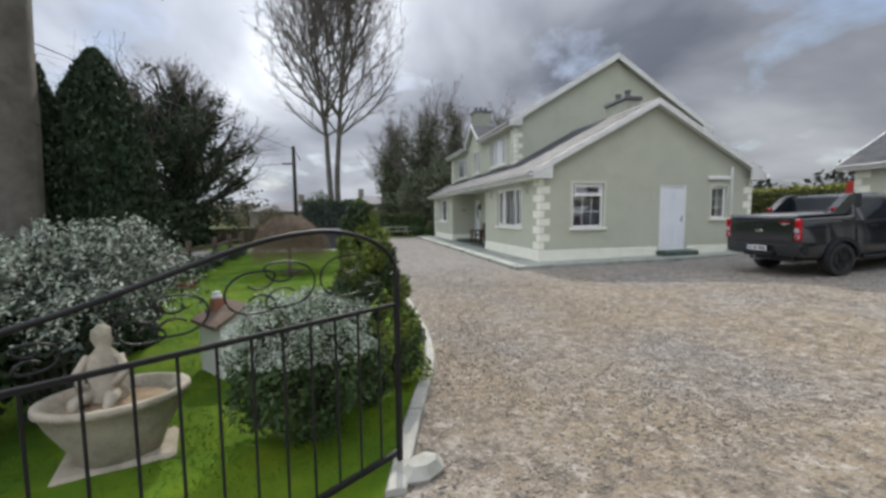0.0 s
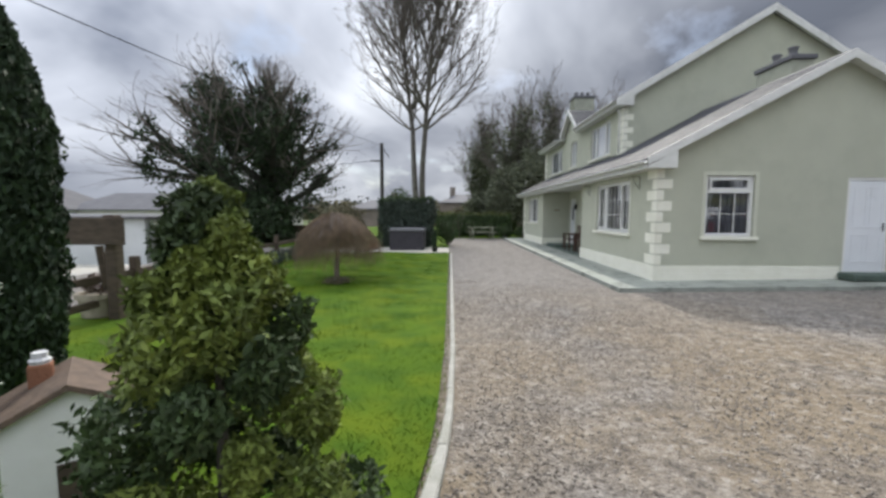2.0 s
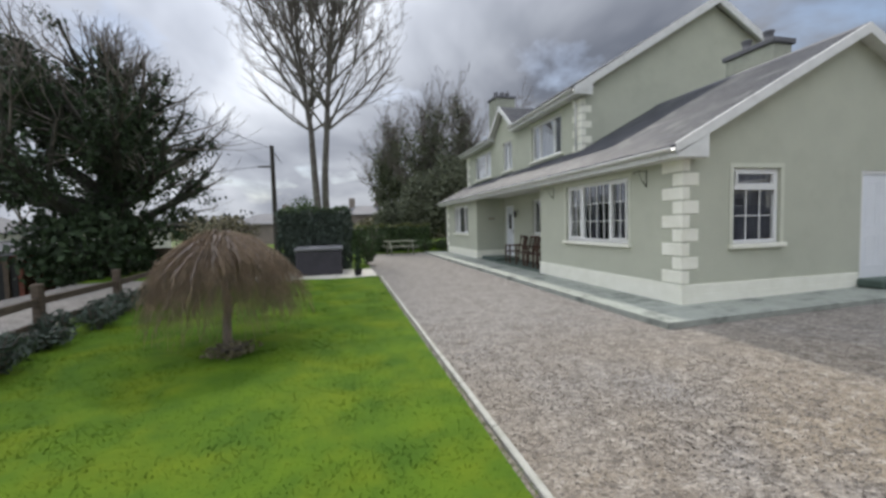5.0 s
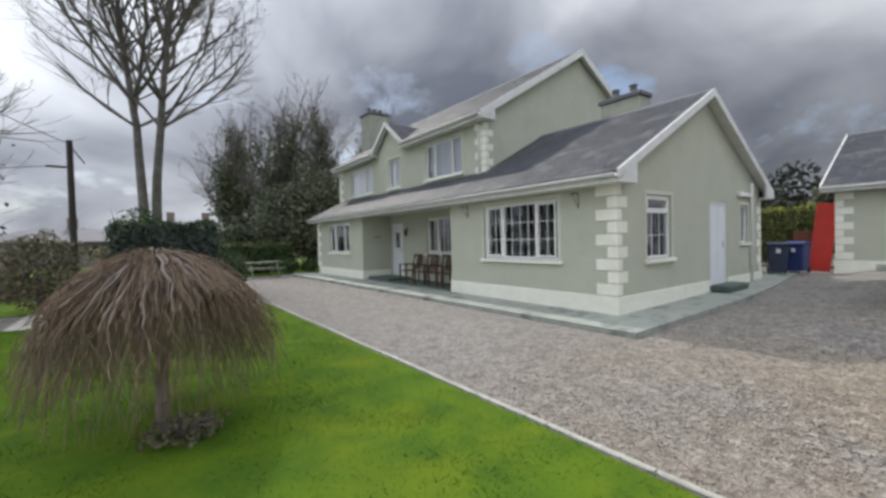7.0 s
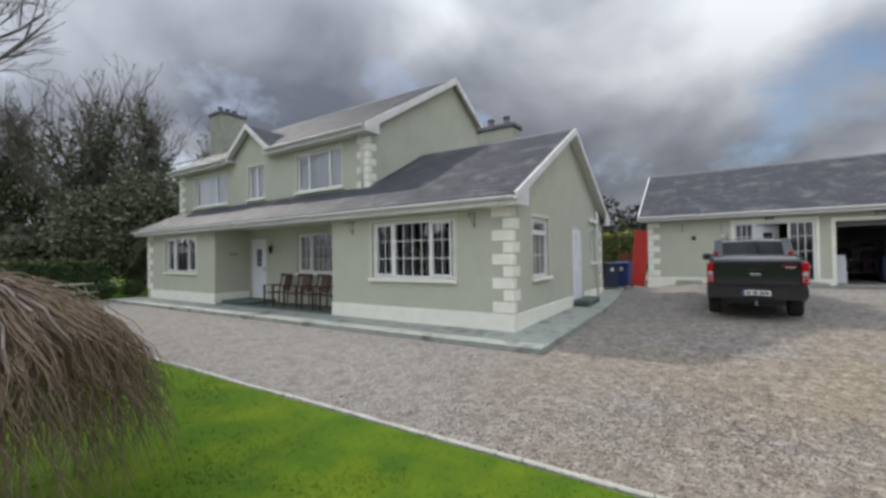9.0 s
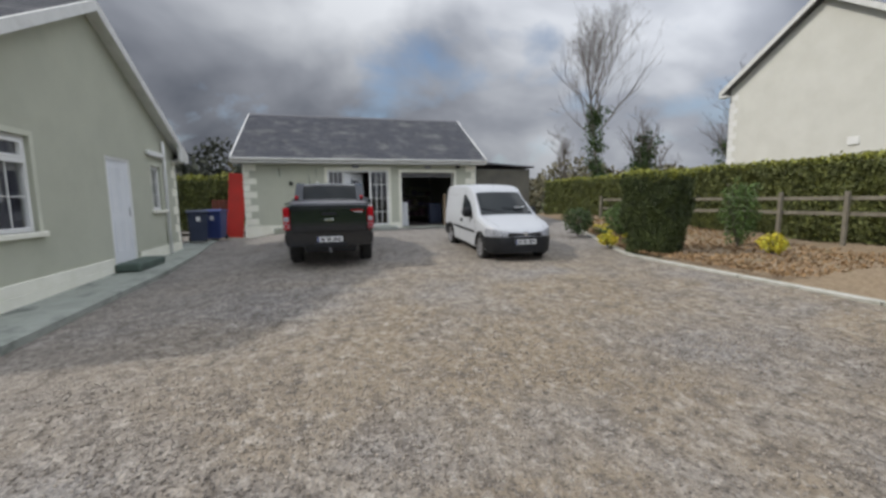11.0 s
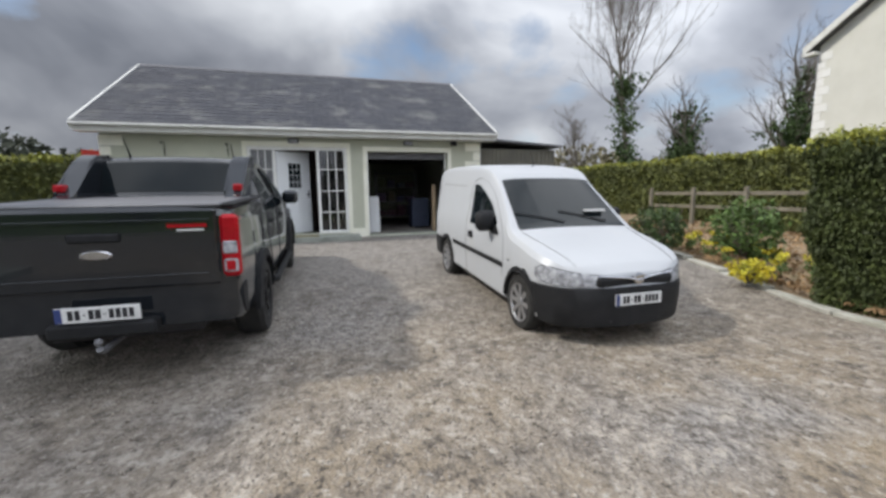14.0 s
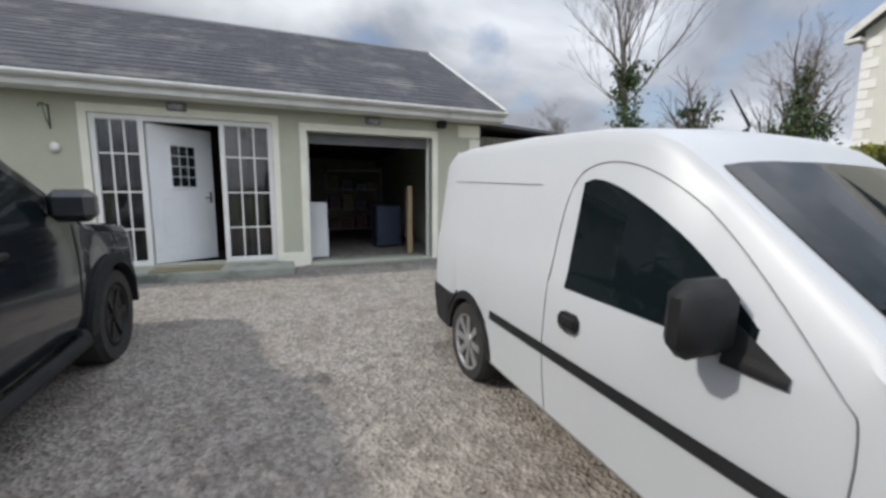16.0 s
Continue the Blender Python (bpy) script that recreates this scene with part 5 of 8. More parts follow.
def wheel(parent, x, y, r, w, s, rim_mat, spokes, rim_share=0.64):
    tyre = part("wheel", lathe(bmesh.new(), [(r * 0.60, -w / 2), (r * 0.93, -w / 2), (r, -w * 0.33), (r, w * 0.33), (r * 0.93, w / 2), (r * 0.70, w / 2), (r * 0.66, w * 0.40), (0.05, w * 0.36)], 36), M["tyre"], parent, smooth=False)
    tyre.matrix_basis = pose(x, y, r, -90 if s > 0 else 90, 0, 0)
    rr = r * rim_share
    bm = bmesh.new()
    lathe(bm, [(rr, w * 0.37), (rr * 1.04, w * 0.47), (rr * 0.97, w * 0.50), (rr * 0.90, w * 0.44), (rr * 0.88, w * 0.38), (rr, w * 0.37)], 32, caps=False)
    lathe(bm, [(rr * 0.26, w * 0.38), (rr * 0.25, w * 0.47), (rr * 0.12, w * 0.50)], 16)
    for k in range(spokes):
        m = pose(0, 0, 0, 0, 0, 360 * k / spokes)
        vs = [(rr * 0.18, -rr * 0.09, w * 0.42), (rr * 0.18, rr * 0.09, w * 0.42), (rr * 0.93, rr * 0.115, w * 0.46), (rr * 0.93, -rr * 0.115, w * 0.46)]
        a = [bm.verts.new(m @ Vector(v)) for v in vs]
        b = [bm.verts.new(m @ Vector((v[0], v[1], v[2] - 0.02))) for v in vs]
        bm.faces.new(a), bm.faces.new(b[::-1])
        for i in range(4):
            bm.faces.new((a[i], b[i], b[(i + 1) % 4], a[(i + 1) % 4]))
    part("rim", bm, rim_mat, tyre)
    return tyre


def arch_liner(parent, x, z, r, w):
    n = 14
    a = [(x + r * math.cos(math.pi * k / n), z + r * math.sin(math.pi * k / n)) for k in range(n + 1)]
    for y0, y1 in ((-w, -w + 0.34), (w - 0.34, w)):
        bm = bmesh.new()
        p = [bm.verts.new((c, y0, d)) for c, d in a]
        q = [bm.verts.new((c, y1, d)) for c, d in a]
        for k in range(n):
            bm.faces.new((p[k], p[k + 1], q[k + 1], q[k]))
        inner = p if y0 > 0 else q
        bm.faces.new(inner)
        part("arch_liner", bm, M["blackplastic"], parent)


def arch_trim(shell, x, s, width, off):
    """A moulding that follows the wheel arch."""
    bm = bmesh.new()
    n, prev = 20, None
    for k in range(n + 1):
        a = math.pi * k / n
        r0, r1 = shell.arch - 0.012, shell.arch + width
        ring = []
        for r, o in ((r0, -0.03), (r0, off), (r1, off * 0.7), (r1, -0.01)):
            px, pz = x + r * math.cos(a), shell.axle_z + r * math.sin(a)
            y = shell.side(px, max(pz, shell.bottom(px) + 0.05))
            ring.append(bm.verts.new((px, s * (y + o), pz)))
        if prev:
            for i in range(4):
                bm.faces.new((prev[i], prev[(i + 1) % 4], ring[(i + 1) % 4], ring[i]))
        prev = ring
    return bm


def number_plate(parent, x, z, turn, tilt=0.0):
    """A white plate whose characters stand as plain dark bars."""
    pl = part("number_plate", boxes(((-0.005, -0.26, -0.055), (0.005, 0.26, 0.055)), bevel=0.003), M["plate"], parent, "white number plate with dark bars")
    pl.matrix_basis = pose(x, 0, z, 0, tilt, turn)
    bm = bmesh.new()
    for k, wdt in enumerate((0.03, 0.03, 0.014, 0.03, 0.034, 0.014, 0.03, 0.03, 0.03, 0.03)):
        y = -0.165 + k * 0.041
        h = 0.034 if wdt > 0.02 else 0.005
        box(bm, (0.0052, y - wdt / 2, -h), (0.0075, y + wdt / 2, h))
    part("characters", bm, M["ink"], pl)
    part("band", boxes(((0.0051, -0.258, -0.052), (0.0065, -0.215, 0.052))), M["blue"], pl)
    return pl


def stations(a, b, step, extra=()):
    return sorted({round(v, 4) for v in (*lin(a, b, step), *extra)})


# white panel van
van = thing("panel_van", (12.93, 3.08, 0.115), "white small panel van with black bumpers, parked on the gravel", "van")
van.matrix_basis = pose(12.93, 3.08, 0.150, 0, 2.6, 180) @ Matrix.Diagonal((0.975, 1, 1, 1))
VS = Shell(top=[(0, 1.60), (0.04, 1.70), (0.14, 1.755), (0.5, 1.785), (1.2, 1.80), (1.9, 1.79), (2.22, 1.755), (2.36, 1.70), (3.20, 1.065), (3.32, 1.022), (3.6, 0.965), (3.95, 0.885), (4.15, 0.82), (4.26, 0.74), (4.32, 0.60)],
           low=[(0, 0.36), (0.12, 0.26), (4.1, 0.22), (4.32, 0.26)], half=[(0, 0.78), (0.06, 0.815), (0.4, 0.84), *[(3.5 + 0.845 * k / 24, 0.84 * (1 - (k / 24) ** 3.4) ** 0.5 + 0.01) for k in range(24)], (4.34, 0.13)],
           roof_in=[(0, 0.09), (2.2, 0.12), (3.0, 0.16), (4.32, 0.10)], belt=[(0, 1.02), (3.2, 0.97), (3.6, 0.85), (4.32, 0.70)], axles=(0.79, 3.51), arch=0.345, axle_z=0.30)
vx = stations(0, 4.32, 0.06, (0.02, 0.04, 0.445, 1.135, 3.165, 3.855, 4.16, 4.22, 4.25, 4.27, 4.29, 4.305, 4.315))
part("body", loft(vx, VS.section), M["whitepaint"], van, smooth=32)
for a in VS.axles:
    arch_liner(van, a, 0.30, 0.35, 0.80)
for a in VS.axles:
    for s in (1, -1):
        wheel(van, a, s * 0.745, 0.302, 0.185, s, M["alloy"], 8, 0.72)
        part("arch_moulding", arch_trim(VS, a, s, 0.035, 0.014), M["blackplastic"], van)
part("windscreen", VS.top_patch(2.49, 3.23, 0.615, 0.71), M["tint"], van, "dark windscreen")
for s in (1, -1):
    hi = lambda x: 1.535 - max(0, 1.96 - x) ** 2 * 5 - max(0, x - 1.98) ** 1.5 * 0.60  # noqa: E731
    lo = lambda x: min(1.0 - max(0, x - 2.6) * 0.12, hi(x) - 0.02)  # noqa: E731
    part("side_window", VS.side_patch(lin(1.90, 2.80, 0.06), lo, hi, s), M["tint"], van, "dark door window")
    part("quarter_trim", VS.side_patch(lin(2.72, 2.92, 0.05), lambda x: 0.955, lambda x: 1.10 - (x - 2.72) * 0.55, s, 0.012), M["blackplastic"], van)
    part("door_seam", VS.seam([(1.80, 0.30), (1.76, 0.62), (1.76, 1.0), (1.80, 1.45), (1.95, 1.60), (2.25, 1.58), (2.6, 1.38), (3.0, 1.02), (3.08, 0.90), (3.08, 0.50)], s, 0.001, 0.0032), M["galv"], van)
    part("roof_seam", VS.seam([(0.35, 1.50), (1.55, 1.50)], s, 0.002, 0.003), M["galv"], van)
    part("rubbing_strip", VS.side_patch(lin(1.17, 3.10, 0.15), lambda x: 0.608, lambda x: 0.664, s, 0.014, 2), M["blackplastic"], van, "black rubbing strip")
    bm = bmesh.new()
    box(bm, (1.90, min(s * 0.835, s * 0.862), 0.80), (2.04, max(s * 0.835, s * 0.862), 0.89), 0.026)
    part("door_handle", bm, M["blackplastic"], van)
    mirror = part("mirror", boxes(((2.62, s * 0.80 if s > 0 else -1.04, 0.98), (2.76, 1.04 if s > 0 else -0.80, 1.23)), bevel=0.05), M["blackplastic"], van, "black door mirror", smooth=45)
    bm = bmesh.new()
    box(bm, (3.20, min(s * 0.838, s * 0.848), 0.70), (3.26, max(s * 0.838, s * 0.848), 0.73), 0.004)
    part("side_repeater", bm, M["clearlamp"], van)
    # headlamp wrapped round the front corner
    part("lamp_seal", VS.side_patch(lin(3.832, 4.29, 0.02), lambda x: 0.628 + max(0, 3.895 - x) * 0.9, lambda x: 0.800 - max(0, 3.92 - x) * 0.5 - max(0, x - 3.95) ** 1.6 * 0.42, s, 0.006), M["ink"], van, "dark rubber seal round the headlamp")
    part("headlamp", VS.side_patch(lin(3.84, 4.285, 0.02), lambda x: 0.632 + max(0, 3.90 - x) * 0.9, lambda x: 0.795 - max(0, 3.93 - x) * 0.5 - max(0, x - 3.95) ** 1.6 * 0.42, s, 0.010), M["clearlamp"], van, "clear headlamp")
    part("bonnet_seam", tube(bmesh.new(), [(x, s * (0.70 - max(0, x - 3.3) * 0.16), VS.over(x, 0.70 - max(0, x - 3.3) * 0.16) + 0.002) for x in lin(3.26, 4.14, 0.1)], 0.004, 5), M["galv"], van)


def bumper_section(x):
    w = interp(VS.half, x) + 0.016
    zb = max(0.20, VS.bottom(x) - 0.01)
    return [(0, zb), (w * 0.92, zb), (w - 0.02, zb + 0.03), (w, max(0.45, zb + 0.05)), (w - 0.006, max(0.60, zb + 0.08)), (w - 0.04, max(0.62, zb + 0.09)), (0, max(0.625, zb + 0.095))]


part("front_bumper", loft(stations(3.62, 4.30, 0.04, (4.24, 4.27, 4.285, 4.315, 4.325, 4.335, 4.345)), lambda x: bumper_section(x - 0.012)), M["blackplastic"], van, "unpainted black front bumper", smooth=40)


def rear_bumper(x):
    w = interp(VS.half, max(0.0, x)) + 0.016
    zb = max(0.26, VS.bottom(max(0, x)) - 0.01)
    return [(0, zb), (w * 0.92, zb), (w - 0.02, zb + 0.03), (w, max(0.5, zb + 0.05)), (w - 0.006, max(0.60, zb + 0.08)), (w - 0.05, max(0.62, zb + 0.09)), (0, max(0.625, zb + 0.095))]


part("rear_bumper", loft(stations(-0.03, 0.60, 0.06), rear_bumper), M["blackplastic"], van, "unpainted black rear bumper", smooth=40)
part("grille", boxes(((4.20, -0.42, 0.63), (4.315, 0.42, 0.715)), bevel=0.02), M["blackplastic"], van)
part("grille_bar", tube(bmesh.new(), [(4.285, -0.42, 0.735), (4.325, -0.12, 0.715), (4.335, 0, 0.69), (4.325, 0.12, 0.715), (4.285, 0.42, 0.735)], 0.012, 6), M["chrome"], van, "chrome grille bar")
part("badge", lathe(bmesh.new(), [(0.055, 0), (0.055, 0.012), (0.04, 0.016)], 18, pose(4.325, 0, 0.70, 0, 90, 0)), M["chrome"], van, "round chrome badge")
part("air_intake", boxes(((4.20, -0.30, 0.27), (4.33, 0.30, 0.33)), bevel=0.02), M["ink"], van)
number_plate(van, 4.352, 0.51, 0, -4)
part("aerial", tube(bmesh.new(), [(2.14, 0, 1.77), (2.16, 0, 1.80), (2.04, 0, 1.99)], [0.02, 0.008, 0.004], 6), M["blackplastic"], van)
for s in (-0.45, 0.12):
    part("wiper", tube(bmesh.new(), [(3.17, s + 0.35, VS.over(3.17, s + 0.35) + 0.025), (3.08, s + 0.02, VS.over(3.08, s + 0.02) + 0.025), (3.02, s - 0.22, VS.over(3.02, min(0.6, abs(s - 0.22))) + 0.025)], 0.008, 5), M["blackplastic"], van)
part("dash_paper", boxes(((3.02, 0.25, 1.205), (3.08, 0.52, 1.225))), M["plate"], van).matrix_basis = pose(0, 0, 0.02)

# dark pickup truck
truck = thing("pickup_truck", (9.02, 7.47, 0), "dark grey double-cab pickup truck with tinted glass, parked on the gravel", "pickup truck")
truck.matrix_basis = pose(9.02, 7.47, -0.012, 0, -2.2, -1.0)
TS = Shell(top=[(0.06, 1.36), (0.10, 1.405), (1.54, 1.405), (1.58, 1.42), (1.72, 1.80), (1.86, 1.838), (2.6, 1.85), (3.2, 1.82), (3.38, 1.775), (4.10, 1.22), (4.2, 1.19), (5.0, 1.09), (5.22, 1.00), (5.34, 0.86)],
           low=[(0.06, 0.52), (0.3, 0.46), (1.8, 0.42), (4.0, 0.42), (5.1, 0.40), (5.34, 0.48)], half=[(0.06, 0.895), (0.14, 0.915), (5.0, 0.925), (5.2, 0.86), (5.34, 0.72)],
           roof_in=[(0, 0.0), (1.54, 0.06), (1.74, 0.20), (3.3, 0.20), (4.1, 0.14), (5.34, 0.06)], belt=[(0.06, 1.26), (4.1, 1.18), (5.34, 0.85)], axles=(1.24, 4.46), arch=0.44, axle_z=0.385)
tx = stations(0.06, 5.34, 0.08, (0.10, 0.80, 1.54, 1.58, 1.68, 1.72, 1.86, 4.02, 4.90))
part("body", loft(tx, TS.section), M["blackpaint"], truck, smooth=32)
for a in TS.axles:
    arch_liner(truck, a, 0.385, 0.445, 0.88)
for a in TS.axles:
    for s in (1, -1):
        wheel(truck, a, s * 0.80, 0.385, 0.27, s, M["iron"], 6, 0.60)
        part("arch_flare", arch_trim(TS, a, s, 0.07, 0.045), M["blackplastic"], truck, "wide black wheel arch flare")
part("rear_window", TS.top_patch(1.595, 1.708, 0.66, 0.60, 0.012), M["tint"], truck, "dark rear window")
part("windscreen", TS.top_patch(3.40, 4.06, 0.60, 0.72), M["tint"], truck, "dark windscreen")
part("tonneau_cover", boxes(((0.10, -0.80, 1.405), (1.54, 0.80, 1.435)), bevel=0.012), M["galv"], truck, "grey roller load cover")
for ya in (-0.895, 0.815):
    part("bed_rail", boxes(((0.10, ya, 1.405), (1.54, ya + 0.08, 1.432)), bevel=0.01), M["blackplastic"], truck)
for s in (1, -1):
    # sports hoop sweeping from the roof to the load bed
    bm = bmesh.new()
    prism(bm, [(1.06, 1.43), (1.18, 1.48), (1.40, 1.68), (1.54, 1.80), (1.68, 1.852), (1.95, 1.862), (1.95, 1.43)], 0.18, Matrix.Translation((0, s * 0.70 - 0.09, 0)))
    bmesh.ops.bevel(bm, geom=bm.edges[:], offset=0.02, segments=2, affect="EDGES")
    part("sports_hoop", bm, M["blackpaint"], truck, "dark sports hoop behind the cab")
    part("hoop_lamp", boxes(((1.17, s * 0.745 - 0.035, 1.49), (1.36, s * 0.745 + 0.052, 1.56)), bevel=0.012), M["redlamp"], truck, "red marker lamp")
    hi = lambda x: 1.745 - max(0, x - 2.75) * 0.05 - max(0, x - 3.2) * 0.62 - max(0, 2.0 - x) * 0.35  # noqa: E731
    lo = lambda x: min(1.25, hi(x) - 0.02)  # noqa: E731
    part("rear_door_window", TS.side_patch(lin(1.90, 2.72, 0.08), lo, hi, s), M["tint"], truck)
    part("front_door_window", TS.side_patch(lin(2.80, 3.86, 0.08), lo, hi, s), M["tint"], truck)
    for pts in ([(2.76, 1.70), (2.76, 1.2), (2.74, 0.55)], [(3.92, 1.18), (3.95, 0.9), (3.90, 0.55)], [(1.80, 1.2), (1.84, 0.95), (1.95, 0.6)], [(1.33, 1.35), (1.33, 0.9)]):
        part("panel_seam", TS.seam(pts, s), M["ink"], truck)
    for hx in (2.0, 2.95):
        part("door_handle", boxes(((hx, min(s * 0.915, s * 0.95), 1.08), (hx + 0.20, max(s * 0.915, s * 0.95), 1.12)), bevel=0.012), M["blackplastic"], truck)
    part("side_step", tube(bmesh.new(), [(1.85, s * 0.90, 0.42), (1.95, s * 0.95, 0.40), (3.8, s * 0.95, 0.40), (3.9, s * 0.90, 0.42)], 0.045, 8), M["blackplastic"], truck)
    part("mirror", boxes(((3.62, s * 0.90 if s > 0 else -1.14, 1.22), (3.76, 1.14 if s > 0 else -0.90, 1.42)), bevel=0.045), M["blackpaint"], truck, "dark door mirror")
    lamp = part("tail_lamp", boxes(((0.035, s * 0.80 if s > 0 else -0.932, 0.87), (0.13, 0.932 if s > 0 else -0.80, 1.35)), bevel=0.025), M["redlamp"], truck, "tall red tail lamp")
    part("reverse_lens", boxes(((0.026, s * 0.815 if s > 0 else -0.915, 1.05), (0.06, 0.915 if s > 0 else -0.815, 1.15)), bevel=0.01), M["clearlamp"], lamp, "clear reversing lens")
    part("lower_lens", boxes(((0.026, s * 0.815 if s > 0 else -0.915, 0.905), (0.06, 0.915 if s > 0 else -0.815, 1.015)), bevel=0.012), M["clearlamp"], lamp)
    part("lens_core", boxes(((0.020, s * 0.828 if s > 0 else -0.902, 0.918), (0.05, 0.902 if s > 0 else -0.828, 1.002)), bevel=0.01), M["redlamp"], lamp)
    part("headlamp", boxes(((5.12, s * 0.60 if s > 0 else -0.84, 0.80), (5.26, 0.84 if s > 0 else -0.60, 1.0)), bevel=0.03), M["clearlamp"], truck)
gate = part("tailgate", boxes(((0.030, -0.785, 0.82), (0.10, 0.785, 1.40)), bevel=0.018), M["blackpaint"], truck, "dark grey tailgate")
part("tailgate_crease", boxes(((0.022, -0.74, 1.30), (0.03, 0.74, 1.325)), ((0.024, -0.70, 0.90), (0.03, 0.70, 0.915)), bevel=0.003), M["blackpaint"], gate)
part("tailgate_handle", boxes(((0.012, -0.16, 1.17), (0.034, 0.16, 1.235)), bevel=0.012), M["blackplastic"], gate, "black tailgate handle")
part("badge", lathe(bmesh.new(), [(0.055, 0), (0.06, 0.01), (0.05, 0.016)], 20, pose(0.03, 0, 1.08, 0, -90, 0) @ Matrix.Diagonal((0.55, 1.7, 1, 1))), M["chrome"], gate, "oval chrome badge")
part("script_red", boxes(((0.026, -0.72, 1.262), (0.0295, -0.46, 1.288))), M["redlamp"], gate, "small red script bar")
part("script_white", boxes(((0.026, -0.70, 1.236), (0.0295, -0.52, 1.250))), M["plate"], gate, "small white script bar")
bm = bmesh.new()
prism(bm, [(-0.02, 0.60), (-0.05, 0.74), (0.0, 0.80), (0.30, 0.81), (0.30, 0.52), (0.06, 0.52)], 1.84, Matrix.Translation((0, -0.92, 0)))
for v in bm.verts:
    if abs(v.co.y) > 0.9 and v.co.x < 0.1:
        v.co.x += 0.13
bmesh.ops.bevel(bm, geom=bm.edges[:], offset=0.02, segments=2, affect="EDGES")
part("rear_bumper", bm, M["blackplastic"], truck, "black rear bumper with turned-in ends", smooth=40)
part("bumper_step", boxes(((-0.045, -0.34, 0.49), (0.24, 0.34, 0.60)), bevel=0.02), M["blackplastic"], truck, "black step under the number plate")
number_plate(truck, -0.052, 0.675, 180)
bm = bmesh.new()
tube(bm, [(0.3, 0, 0.40), (-0.06, 0, 0.40), (-0.10, 0, 0.43)], 0.025, 8)
bmesh.ops.create_uvsphere(bm, u_segments=10, v_segments=8, radius=0.028, matrix=Matrix.Translation((-0.10, 0, 0.48)))
part("tow_ball", bm, M["galv"], truck)
part("underbody", boxes(((0.35, -0.55, 0.34), (5.0, 0.55, 0.55)), bevel=0.03), M["ink"], truck)
part("aerial", tube(bmesh.new(), [(2.1, 0.5, 1.83), (1.95, 0.5, 2.05)], [0.012, 0.004], 5), M["blackplastic"], truck)
part("aerial", tube(bmesh.new(), [(2.1, -0.55, 1.82), (1.98, -0.55, 2.0)], [0.012, 0.004], 5), M["blackplastic"], truck)

settle_court(standing)

# ---- plants: helpers ----
def segs_mesh(name, segs, sides, mat):
    """One mesh of tapered twigs, from rows (start, end, r0, r1)."""
    p0 = np.array([s[0] for s in segs], float)
    p1 = np.array([s[1] for s in segs], float)
    r0, r1 = np.array([s[2] for s in segs]), np.array([s[3] for s in segs])
    d = p1 - p0
    d /= np.linalg.norm(d, axis=1)[:, None] + 1e-9
    ref = np.where(np.abs(d[:, 2:3]) < 0.9, np.array([[0, 0, 1.0]]), np.array([[1.0, 0, 0]]))
    a = np.cross(d, ref)
    a /= np.linalg.norm(a, axis=1)[:, None] + 1e-9
    b = np.cross(d, a)
    ang = np.arange(sides) * math.tau / sides
    ca, sa = np.cos(ang)[None, :, None], np.sin(ang)[None, :, None]
    ring = a[:, None, :] * ca + b[:, None, :] * sa
    v = np.concatenate([p0[:, None, :] + ring * r0[:, None, None], p1[:, None, :] + ring * r1[:, None, None]], 1).reshape(-1, 3)
    k = np.arange(sides)
    f = np.concatenate([np.stack([k, (k + 1) % sides, sides + (k + 1) % sides], 1), np.stack([k, sides + (k + 1) % sides, sides + k], 1)])
    f = (f[None] + (np.arange(len(segs)) * 2 * sides)[:, None, None]).reshape(-1, 3)
    me = tris_mesh(name, v, f, mat)
    me.polygons.foreach_set("use_smooth", [True] * len(me.polygons))
    return me


def grow(rnd, big, fine, p, d, length, r, depth, up=0.25, spread=0.6, n=4, kids=(2, 4), shrink=0.62, inside=None):
    """Limbs that fork; thick ones go to big, twigs to fine."""
    pts = [p]
    step = length / n
    for i in range(n):
        d = (d + Vector((rnd.gauss(0, 0.13), rnd.gauss(0, 0.13), rnd.gauss(0, 0.08) + up * 0.18))).normalized()
        q = p + d * step
        edge = inside(q) if inside else 0.0
        if edge > rnd.uniform(0.8, 1.15):
            break
        thin = min(1.0, max(0.22, 1.45 * (1.05 - edge)))
        ra, rb = r * thin * (1 - 0.45 * i / n), r * thin * (1 - 0.45 * (i + 1) / n)
        (big if ra > 0.035 else fine).append((p, q, ra, rb))
        p = q
        pts.append((p, d, rb))
    if depth <= 0:
        return
    for _, (q, e, rb) in enumerate(pts[2:]):
        for _ in range(rnd.randint(*kids)):
            side = Vector((rnd.gauss(0, 1), rnd.gauss(0, 1), rnd.gauss(0, 0.6))).normalized()
            f = (e + side * spread * rnd.uniform(0.7, 1.3)).normalized()
            grow(rnd, big, fine, q, f, length * shrink * rnd.uniform(0.7, 1.1), rb * rnd.uniform(0.42, 0.62), depth - 1, up, spread, 3, (1, max(2, kids[1] - 1)), shrink, inside)


